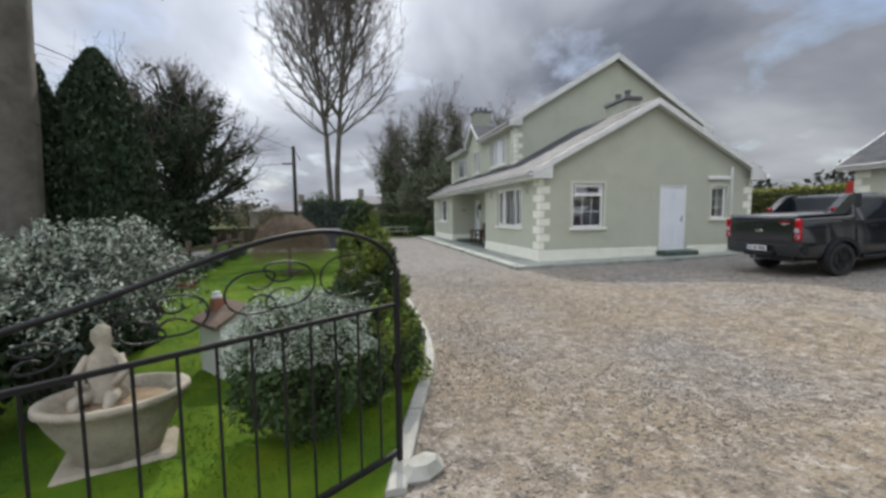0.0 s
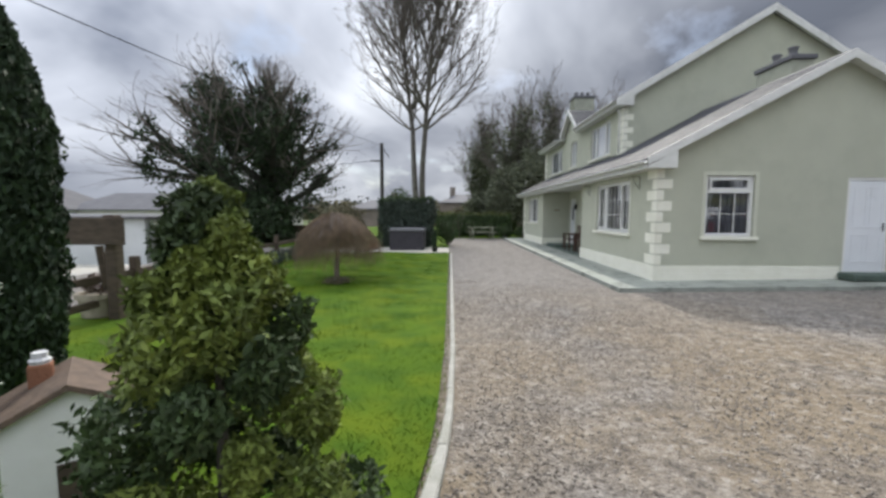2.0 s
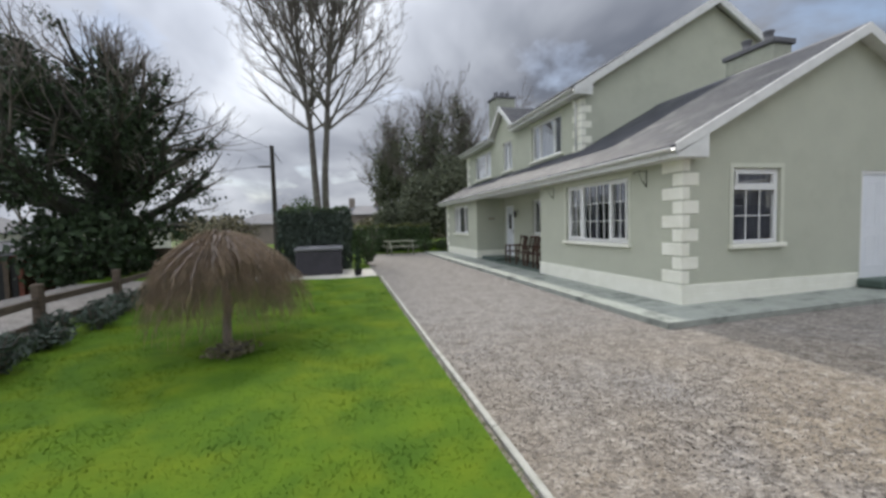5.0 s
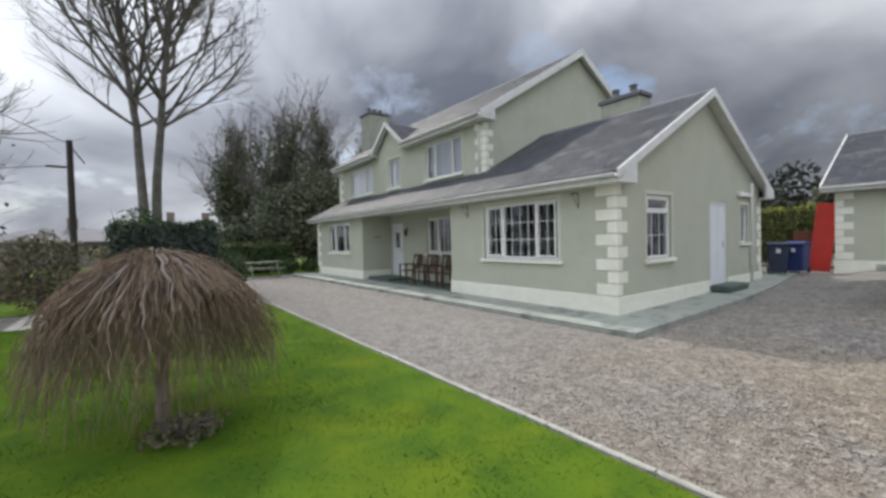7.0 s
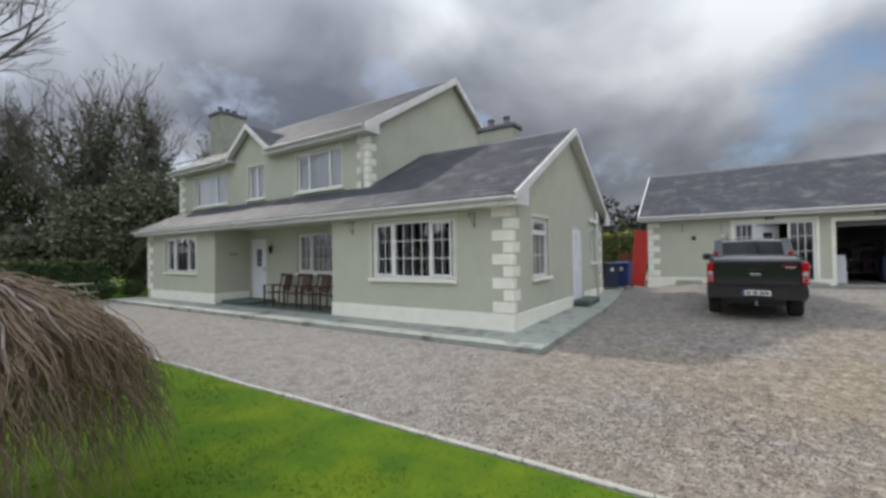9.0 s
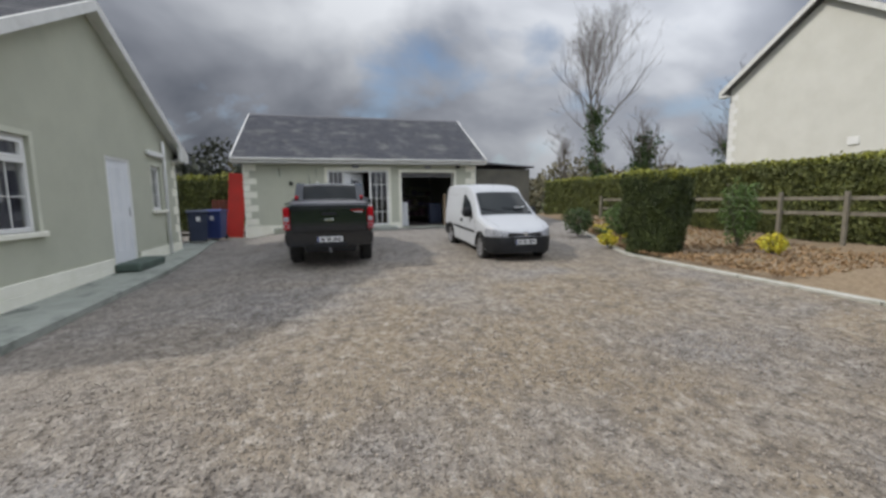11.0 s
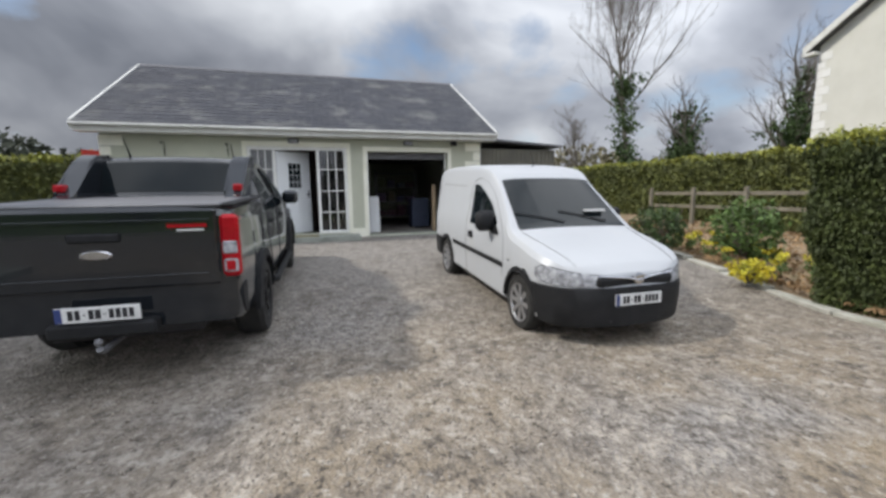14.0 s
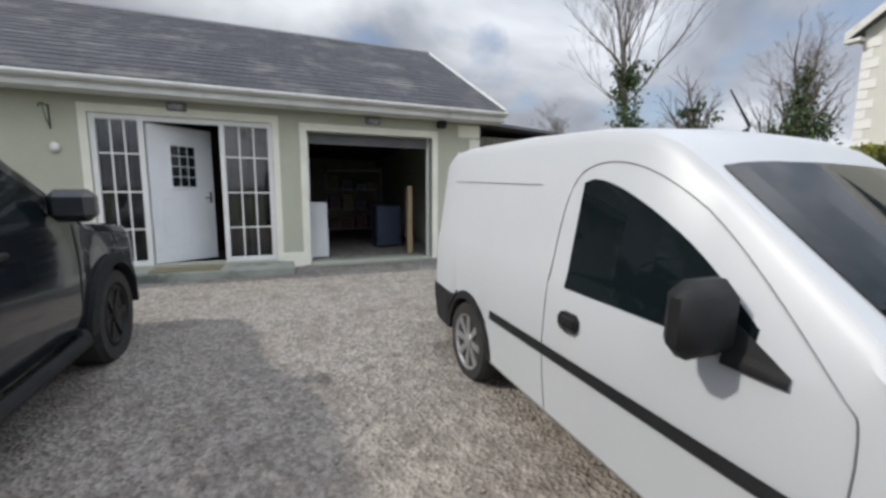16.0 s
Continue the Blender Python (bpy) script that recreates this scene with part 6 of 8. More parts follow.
def tree(x, y, z, h, label, seed, stems=1, depth=3, trunk_r=0.2, bole=0.3, ivy=0, ivy_mat="ivy", angles=(12, 50), limbs=9, category="tree", ivy_size=0.20, clump_r=0.45, twig=1.0, reach=0.62, ivy_from=0.06, up=0.5, kids=(1, 3), crown=None, bark="bark", weep=0):
    """A forking tree: a bole, limbs fanning out of it, and twigs; ivy: how many leaves cling to it, in clumps."""
    rnd = random.Random(seed)
    inside = None
    if crown:
        cx, cz, rx, rz = crown
        inside = lambda q: (((q.x - cx) ** 2 + q.y ** 2) / rx ** 2 + ((q.z - cz) / rz) ** 2) / (1 + 0.55 * noise.noise(q * (2.2 / rx)))  # noqa: E731
    root = thing("tree", (x, y, z), label, category)
    big, fine = [], []
    for s in range(stems):
        a = math.tau * s / max(1, stems) + 0.5
        p = Vector((0.21 * math.cos(a), 0.21 * math.sin(a), 0)) if stems > 1 else Vector((0, 0, 0))
        d = Vector((rnd.gauss(0, 0.03) + 0.02 * math.cos(a), rnd.gauss(0, 0.03) + 0.02 * math.sin(a), 1)).normalized()
        steps, top = 12, h * 0.72
        count = 0
        for i in range(steps):
            q = p + d * (top / steps)
            ra, rb = trunk_r * (1 - 0.72 * i / steps), trunk_r * (1 - 0.72 * (i + 1) / steps)
            big.append((p, q, ra * (1.3 if i == 0 else 1), rb))
            t = (i + 1) / steps
            if t * 0.72 >= bole:
                for _ in range(max(1, round(limbs / (steps * (1 - bole / 0.72) * stems)))):
                    b = count * 2.4 + rnd.uniform(-0.5, 0.5) + s * 1.7
                    count += 1
                    ang = radians(angles[1] - (angles[1] - angles[0]) * (t * 0.72 - bole) / (0.72 - bole + 1e-6) + rnd.uniform(-8, 8))
                    f = Vector((math.cos(b) * math.sin(ang), math.sin(b) * math.sin(ang), math.cos(ang)))
                    room = (h - q.z) * 0.80
                    grow(rnd, big, fine, q, f, min(room / max(0.45, math.cos(ang)), h * 0.5) * reach * rnd.uniform(0.85, 1.15), rb * rnd.uniform(0.45, 0.65), depth, up, 0.62, 6, kids, 0.50, inside)
            p = q
            d = (d + Vector((rnd.gauss(0, 0.035), rnd.gauss(0, 0.035), 0.03))).normalized()
        grow(rnd, big, fine, p, d, h * 0.26, trunk_r * 0.26, depth, 0.5, 0.6, 5, (1, 3), 0.5, inside)
    for k in range(weep):
        b = k * math.tau / weep + 0.6
        grow(rnd, big, fine, Vector((0, 0, h * (0.55 + 0.02 * (k % 4)))), Vector((math.cos(b), math.sin(b), 0.15)).normalized(), 1.9 + 0.2 * (k % 3), 0.04, 2, -0.9, 0.55, 6, (1, 2), 0.5)
    part("trunk", segs_mesh("trunk", big, 7, M[bark]), None, root)
    if fine:
        fine = [(a, b, max(0.006, r0) * twig, max(0.005, r1) * twig) for a, b, r0, r1 in fine]
        tagged(part("twig_mass", segs_mesh("twig_mass", fine, 3, M["twig"]), None, root), "", "", "", "stuff")
    if ivy:
        host = [s for s in big if s[2] > ivy_from]
        pts, k = [], max(1, ivy // 38)
        weights = [(s[2] ** 0.5) * (s[1] - s[0]).length for s in host]
        for s in rnd.choices(host, weights, k=k):
            c = s[0].lerp(s[1], rnd.random()) + Vector((rnd.gauss(0, 0.22), rnd.gauss(0, 0.22), rnd.gauss(0, 0.22)))
            w = clump_r * rnd.uniform(0.5, 1.2)
            for _ in range(38):
                pts.append(c + Vector((rnd.gauss(0, w), rnd.gauss(0, w), rnd.gauss(0, w))) * 0.62)
        leaves("crown", pts, ivy_size, M[ivy_mat], root, "dark ivy foliage")
    return root


def clump(rng, n, c, r, hollow=0.35):
    """Random places in an ellipsoid shell with lumps."""
    v = rng.normal(size=(n, 3))
    v /= np.linalg.norm(v, axis=1)[:, None]
    rad = (hollow + (1 - hollow) * rng.random(n) ** 0.5)[:, None]
    lump = np.array([0.82 + 0.3 * noise.noise(Vector(u * 2.2) + Vector(c)) for u in v])[:, None]
    return np.array(c) + v * rad * lump * np.array(r)


def shrub(name, at, r, h, n, size, mat, label, category="shrub", core=True, stretch=1.0, second=None, shape=0.55):
    root = thing(name, at, label, category)
    rng = np.random.default_rng(abs(hash((round(at[0], 2), round(at[1], 2)))) % 99991)
    pts = clump(rng, n, (0, 0, h * 0.5), (r * stretch, r, h * 0.55))
    pts[:, 2] = np.maximum(pts[:, 2], 0.02)
    if second:
        k = int(n * second[1])
        leaves("foliage", pts[k:], size, M[mat], root, shape=shape)
        outer = clump(rng, k * 3, (0, 0, h * 0.52), (r * stretch * 1.05, r * 1.05, h * 0.57), 0.8)
        outer = outer[outer[:, 2] > (second[2] * h if len(second) > 2 else -1)][:k]
        outer[:, 2] = np.maximum(outer[:, 2], 0.02)
        leaves("pale_foliage", outer, size * 0.62, M[second[0]], root, "pale leaf tips", shape=shape * 0.6)
    else:
        leaves("foliage", pts, size, M[mat], root, shape=shape)
    rnd = random.Random(3)
    segs = []
    for _ in range(24):
        b = rnd.uniform(0, math.tau)
        top = Vector((math.cos(b) * r * rnd.uniform(0.2, 0.8), math.sin(b) * r * rnd.uniform(0.2, 0.8), h * rnd.uniform(0.5, 0.95)))
        segs.append((Vector((0, 0, 0)), top * 0.5 + Vector((0, 0, 0.05)), 0.018, 0.012))
        segs.append((top * 0.5 + Vector((0, 0, 0.05)), top, 0.012, 0.004))
    tagged(part("stem_mass", segs_mesh("stem_mass", segs, 4, M["twig"]), None, root), "", "", "", "stuff")
    return root


def hedge(name, x0, y0, x1, y1, width, z0, z1, density, size, mat, top, label, taper=0.0):
    """A clipped hedge along a line: a dark core with leaves all over its faces."""
    root = thing(name, ((x0 + x1) / 2, (y0 + y1) / 2, z0), label, "hedge", turn=math.degrees(math.atan2(y1 - y0, x1 - x0)))
    L, h, w = math.hypot(x1 - x0, y1 - y0), z1 - z0, width
    bm = bmesh.new()
    box(bm, (-L / 2 + 0.12, -w / 2 + 0.12, 0.0), (L / 2 - 0.12, w / 2 - 0.12, h - 0.12))
    bmesh.ops.subdivide_edges(bm, edges=bm.edges[:], cuts=8, use_grid_fill=True)
    for v in bm.verts:
        v.co += Vector((noise.noise(v.co * 2), noise.noise(v.co * 2 + Vector((5, 0, 0))), noise.noise(v.co * 2 + Vector((0, 5, 0))))) * 0.06

    def narrow(z):
        return 1 - taper * (1 - min(1.0, max(0.0, z / h))) ** 1.5

    for v in bm.verts:
        v.co.x, v.co.y = v.co.x * narrow(v.co.z) * (0.94 if taper else 1), v.co.y * narrow(v.co.z) * (0.94 if taper else 1)
    part("core", bm, M[mat], root)
    rng = np.random.default_rng(int(abs(x0 * 71 + y0 * 13)) + 3)
    faces = [((L, h), lambda a, b: np.stack([a - L / 2, np.full_like(a, -w / 2), b], 1)), ((L, h), lambda a, b: np.stack([a - L / 2, np.full_like(a, w / 2), b], 1)),
             ((w, h), lambda a, b: np.stack([np.full_like(a, -L / 2), a - w / 2, b], 1)), ((w, h), lambda a, b: np.stack([np.full_like(a, L / 2), a - w / 2, b], 1))]
    pts = [fn(rng.random(int(s[0] * s[1] * density)) * s[0], rng.random(int(s[0] * s[1] * density)) ** 0.85 * s[1]) for s, fn in faces]
    pts = np.concatenate(pts)
    bump = np.array([noise.noise(Vector(p) * 1.6) for p in pts])[:, None]
    pts += rng.normal(size=pts.shape) * 0.05 + bump * np.array([0.14, 0.14, 0.06])
    if taper:
        fit = np.array([narrow(v) * (1 - 0.10 * abs(a / (L / 2)) * abs(b / (w / 2))) for a, b, v in pts])
        pts[:, 0], pts[:, 1] = pts[:, 0] * fit, pts[:, 1] * fit
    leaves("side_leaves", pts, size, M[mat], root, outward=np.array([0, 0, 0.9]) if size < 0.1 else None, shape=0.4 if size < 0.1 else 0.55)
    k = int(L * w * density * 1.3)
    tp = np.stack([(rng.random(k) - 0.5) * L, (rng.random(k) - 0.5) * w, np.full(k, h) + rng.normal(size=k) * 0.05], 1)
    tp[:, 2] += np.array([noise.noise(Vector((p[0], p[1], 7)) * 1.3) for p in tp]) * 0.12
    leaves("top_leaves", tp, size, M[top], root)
    return root


# ---- lawn edge, paving ----
kerb = structure(new("kerb"), "weathered pale concrete kerb along the lawn", "kerb")
ys = lin(2.25, 18.5, 0.9)
for a, b in zip(ys, ys[1:]):
    n = 4
    bm = bmesh.new()
    ring0 = None
    for k in range(n + 1):
        y = a + 0.006 + (b - a - 0.012) * k / n
        x = kerb_x(y)
        hgt, wd = 0.040 + 0.024 * smooth(6.5, 3.5, y) + 0.012 * noise.noise((0, y * 0.8, 2)), 0.022 + 0.058 * smooth(6.0, 3.5, y)
        ring = [bm.verts.new((x + dx, y, z)) for dx, z in ((-wd, -0.10), (-wd, hgt - 0.01), (-wd + 0.012, hgt), (0.02, hgt), (0.032, hgt - 0.012), (0.035, -0.10))]
        if ring0:
            for i in range(6):
                bm.faces.new((ring0[i], ring0[(i + 1) % 6], ring[(i + 1) % 6], ring[i]))
        else:
            bm.faces.new(ring)
        ring0 = ring
    bm.faces.new(ring0[::-1])
    part("kerb_stone", bm, M["kerb"], kerb)
pave = structure(new("pavement_terrace"), "pale concrete flags at the end of the lawn", "paving")
for i in range(8):
    for j in range(4):
        x, y = -4.6 + i * 0.6, 18.56 + j * 0.62
        part("flag", boxes(((x + 0.005, y + 0.005, -0.05), (x + 0.595, y + 0.615, 0.035 + 0.004 * math.sin(i * 3 + j * 5))), bevel=0.006), M["paving"], pave)
structure(part("grass_verge", slab(bmesh.new(), [(-9, 21.1, 0.03), (0.2, 21.1, 0.03), (0.2, 29, 0.03), (-9, 29, 0.03)], 0.1), M["grass"]), "rough grass beyond the terrace", "grass")
structure(part("grass_strip", slab(bmesh.new(), [(-9, 29, 0.03), (14, 29, 0.03), (14, 44, 0.25), (-9, 44, 0.25)], 0.2), M["grass"]), "grass at the far end of the drive", "grass")

# ---- corner by the gate ----
shrub("variegated_shrub", (-1.05, 3.0, 0.05), 0.50, 0.96, 20000, 0.048, "laurel", "dense dark evergreen shrub with pale feathery tops", stretch=1.2, second=("feather", 0.46, 0.62), shape=0.45)


def arching_shrub(x, y, z, r, h):
    """Stems that rise and bow over, pale leaves along their backs and dark ones within."""
    root = thing("silver_shrub", (x, y, z), "silvery arching shrub with pale drooping sprays", "shrub")
    rnd = random.Random(19)
    segs, pale, dark = [], [], []
    for k in range(150):
        b, out, top = k * 2.4 + rnd.uniform(-0.3, 0.3), r * rnd.uniform(0.35, 1.1), h * rnd.uniform(0.6, 1.0)
        prev = Vector((0.1 * math.cos(b), 0.1 * math.sin(b), 0))
        for i in range(1, 13):
            f = i / 12
            q = Vector((math.cos(b) * (0.1 + out * f ** 1.2), math.sin(b) * (0.1 + out * f ** 1.2), top * math.sin(min(1.0, f * 1.25) * math.pi * 0.5) - top * 0.45 * max(0, f - 0.6) ** 1.3 * 2.2))
            q += Vector((rnd.gauss(0, 0.012), rnd.gauss(0, 0.012), rnd.gauss(0, 0.012)))
            segs.append((prev, q, 0.010 * (1.1 - f), 0.010 * (1.02 - f)))
            for _ in range(20 if f > 0.35 else 4):
                pale_here = f > 0.5 and rnd.random() < 0.72
                at = prev.lerp(q, rnd.random()) + Vector((rnd.gauss(0, 0.045), rnd.gauss(0, 0.045), rnd.gauss(0.02 if pale_here else -0.03, 0.03)))
                (pale if pale_here else dark).append(at)
            prev = q
    tagged(part("stem_mass", segs_mesh("stem_mass", segs, 4, M["twig"]), None, root), "", "", "", "stuff")
    leaves("foliage", dark, 0.06, M["bluegreen"], root, shape=0.4)
    leaves("pale_foliage", pale, 0.04, M["feather"], root, "pale silvery leaf sprays", shape=0.35)
    return root


arching_shrub(-2.95, 3.75, 0.05, 0.88, 1.55)
shrub("dark_shrub", (-3.4, 3.2, 0.05), 0.75, 1.25, 7000, 0.07, "ivy", "dark evergreen shrub behind the basin")


def dwarf_conifer(x, y, z, r, h, n, mat, label, size=0.07):
    """A small conifer of rounded, fan-like sprays stacked to a point."""
    root = thing("dwarf_conifer", (x, y, z), label, "conifer")
    rng = np.random.default_rng(12)
    pts = []
    for k in range(44):
        t = (k / 44) ** 0.95
        a = k * 2.4
        rr = r * (1 - t) ** 0.8 * rng.uniform(0.75, 1.2)
        c = Vector((math.cos(a) * rr * 0.8, math.sin(a) * rr * 0.8, 0.08 + t * h * 0.93))
        w = (0.09 + 0.10 * (1 - t)) * rng.uniform(0.6, 1.3)
        pts.append(clump(rng, n // 44, tuple(c), (w, w, w * 1.15), 0.55))
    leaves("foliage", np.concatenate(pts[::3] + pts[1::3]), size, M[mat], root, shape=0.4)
    # every third spray takes the deeper green
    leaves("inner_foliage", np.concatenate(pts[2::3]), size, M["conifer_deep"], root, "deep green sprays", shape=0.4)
    part("trunk", tube(bmesh.new(), [(0, 0, 0), (0, 0, h * 0.8)], [0.03, 0.01], 6), M["bark"], root)
    return root


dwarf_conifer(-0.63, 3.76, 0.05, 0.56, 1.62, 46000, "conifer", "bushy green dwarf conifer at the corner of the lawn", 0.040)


def cypress(x, y, z, r, h, n, seed):
    root = thing("cypress", (x, y, z), "tall dark green columnar cypress", "cypress", "cypresses by the fence")
    rng = np.random.default_rng(seed)
    t = rng.random(n)
    ang = rng.random(n) * math.tau
    prof = np.minimum(1.0, 0.78 + t) * np.clip((1 - t) / 0.36, 0, 1) ** 0.58
    rad = r * prof * (0.75 + 0.25 * rng.random(n))
    lump = np.array([1 + 0.22 * noise.noise((math.cos(a) * 2, math.sin(a) * 2, b * 5 + seed)) for a, b in zip(ang, t)])
    pts = np.stack([np.cos(ang) * rad * lump, np.sin(ang) * rad * lump, 0.05 + t * h], 1)
    leaves("foliage", pts, 0.075, M["cypress"], root, outward=np.array([0, 0, 1.1]), shape=0.4)
    bm = bmesh.new()
    lathe(bm, [(r * 0.55, 0.02), (r * 0.75, h * 0.2), (r * 0.78, h * 0.5), (r * 0.5, h * 0.78), (0.05, h * 0.95)], 12)
    part("core", bm, M["cypress"], root)
    part("trunk", tube(bmesh.new(), [(0, 0, -0.05), (0, 0, 0.4)], 0.09, 8), M["bark"], root)
    return root


cypress(-3.4, 5.5, 0.0, 0.48, 3.3, 24000, 3)
cypress(-4.05, 5.35, 0.0, 0.44, 3.4, 18000, 8)
tree(-3.76, 4.55, 0.0, 10.0, "large grey-barked bare tree with overhanging branches", 21, 1, 3, 0.29, 0.42, angles=(25, 75), limbs=12, reach=0.9, weep=7)

root = thing("stone_basin", (-2.17, 3.0, 0.05), "oval cast-stone basin with a scrolled rim", "basin", turn=18)
bm = bmesh.new()
lathe(bm, [(0.22, 0.0), (0.30, 0.03), (0.34, 0.12), (0.46, 0.28), (0.50, 0.36), (0.53, 0.37), (0.53, 0.41), (0.47, 0.41), (0.44, 0.34), (0.38, 0.26)], 28, Matrix.Diagonal((0.74, 0.56, 1, 1)))
part("bowl", bm, M["stoneware"], root, smooth=True)
part("foot", boxes(((-0.30, -0.2, -0.02), (0.30, 0.2, 0.03)), bevel=0.02), M["stoneware"], root)
part("soil", lathe(bmesh.new(), [(0.30, 0.30), (0.36, 0.345), (0.2, 0.37), (0.02, 0.38)], 20, Matrix.Diagonal((0.74, 0.56, 1, 1))), M["soil"], root, "dark soil in the bowl")
bm = bmesh.new()
lathe(bm, [(0.10, 0), (0.12, 0.04), (0.085, 0.12), (0.095, 0.22), (0.075, 0.30), (0.038, 0.345), (0.06, 0.40), (0.058, 0.45), (0.02, 0.49)], 16, Matrix.Diagonal((1, 0.8, 1, 1)))
for sx in (-1, 1):
    tube(bm, [(sx * 0.075, 0, 0.29), (sx * 0.13, -0.03, 0.20), (sx * 0.08, -0.09, 0.13)], [0.032, 0.028, 0.022], 8)
    tube(bm, [(sx * 0.05, -0.03, 0.07), (sx * 0.09, -0.15, 0.06), (sx * 0.08, -0.19, -0.02)], [0.045, 0.036, 0.026], 8)
part("ornament", bm, M["stoneware"], thing("garden_ornament", (-2.22, 3.0, 0.40), "worn stone garden figure seated in the basin", "statue"), smooth=True)
root = thing("miniature_house", (-1.86, 4.50, 0.045), "small white garden model house with a brown roof on the lawn", "garden ornament", turn=40)
bm = bmesh.new()
prism(bm, [(-0.25, 0), (0.25, 0), (0.25, 0.50), (0, 0.63), (-0.25, 0.50)], 0.44, Matrix.Translation((0, -0.22, 0)))
part("wall", bm, M["bright_white"], root)
for s in (1, -1):
    bm = bmesh.new()
    prism(bm, [(0, 0.635), (s * 0.31, 0.474), (s * 0.31, 0.504), (0, 0.668)], 0.52, Matrix.Translation((0, -0.26, 0)))
    part("roof", bm, M["brown_tile"], root, "brown tiled roof")
bm = bmesh.new()
box(bm, (-0.17, 0.06, 0.50), (-0.07, 0.16, 0.70), 0.008)
part("chimney", bm, M["brick"], root)
part("chimney_pot", lathe(bmesh.new(), [(0.045, 0.70), (0.05, 0.72), (0.035, 0.73), (0.035, 0.76)], 10, Matrix.Translation((-0.12, 0.11, 0))), M["whitewash"], root)
part("door", boxes(((-0.06, -0.232, 0.0), (0.06, -0.2205, 0.26)), bevel=0.003), M["timber"], root)

# iron gate standing open
gate_len = 3.1
gdir = Vector((-1.26, -0.93, 0)).normalized()
gate_m = Matrix.Translation((-0.48, 2.52, 0.0)) @ Matrix.Rotation(math.atan2(gdir.y, gdir.x), 4, "Z")
gate = thing("iron_gate", (0, 0, 0), "black wrought-iron gate with a swept top and scrolls, standing open", "gate")
gate.matrix_basis = gate_m


def gate_top(s):
    if s < 0.5:
        return 1.19 + 0.26 * math.sqrt(1 - ((0.5 - s) / 0.5) ** 2)
    return 1.17 + 0.28 * (1 - smooth(0.5, 1.8, s)) + 0.10 * max(0, s / gate_len - 0.6)


part("stile", boxes(((-0.015, -0.015, 0.03), (0.015, 0.015, 1.20)), bevel=0.004), M["iron"], gate)
part("stile", boxes(((gate_len - 0.025, -0.025, 0.03), (gate_len + 0.025, 0.025, 1.40)), bevel=0.004), M["iron"], gate)
part("top_rail", tube(bmesh.new(), [(s, 0, gate_top(s)) for s in (0, 0.006, 0.02, 0.045, 0.08, 0.12, *lin(0.18, gate_len, 0.08))], 0.012, 8), M["iron"], gate, smooth=True)
part("lower_rail", boxes(((0.015, -0.010, 1.0), (gate_len - 0.025, 0.010, 1.022)), bevel=0.003), M["iron"], gate)
part("bottom_rail", boxes(((0.025, -0.012, 0.10), (gate_len - 0.025, 0.012, 0.135)), bevel=0.003), M["iron"], gate)
for k in range(1, 22):
    part("bar", tube(bmesh.new(), [(k * 0.14, 0, 0.135), (k * 0.14, 0, 1.0)], 0.0065, 6), M["iron"], gate)


def scroll(cx, cz, r, face):
    """A C-scroll: an open bow whose ends curl inwards. face: +1 or -1, the way it opens."""
    pts = []
    for k in range(45):
        a = (k / 44 * 2 - 1) * 1.75 * math.pi
        rr = r * (1 - 0.72 * smooth(0.55 * math.pi, 1.75 * math.pi, abs(a)))
        shift = r * 0.42 * smooth(0.5 * math.pi, 1.0 * math.pi, abs(a)) * (1 if a > 0 else -1)
        pts.append((cx - face * rr * math.cos(a), 0, cz + rr * 0.75 * math.sin(a) + shift))
    return tube(bmesh.new(), pts, 0.005, 5)


for cx, cz, r, face in ((0.17, 1.10, 0.075, 1), (0.36, 1.22, 0.135, -1), (0.66, 1.22, 0.135, 1), (0.82, 1.20, 0.12, -1), (1.10, 1.16, 0.10, 1), (1.22, 1.14, 0.085, -1), (1.5, 1.10, 0.06, 1)):
    part("scroll", scroll(cx, cz, r, face), M["iron"], gate)
part("stone", lathe(bmesh.new(), [(0.10, 0), (0.13, 0.05), (0.08, 0.11), (0.02, 0.12)], 7, Matrix.Diagonal((1.2, 0.8, 1, 1))), M["kerb"], thing("gate_stone", (-0.36, 2.42, 0.0), "rough pale stone holding the gate", "stone", turn=30))

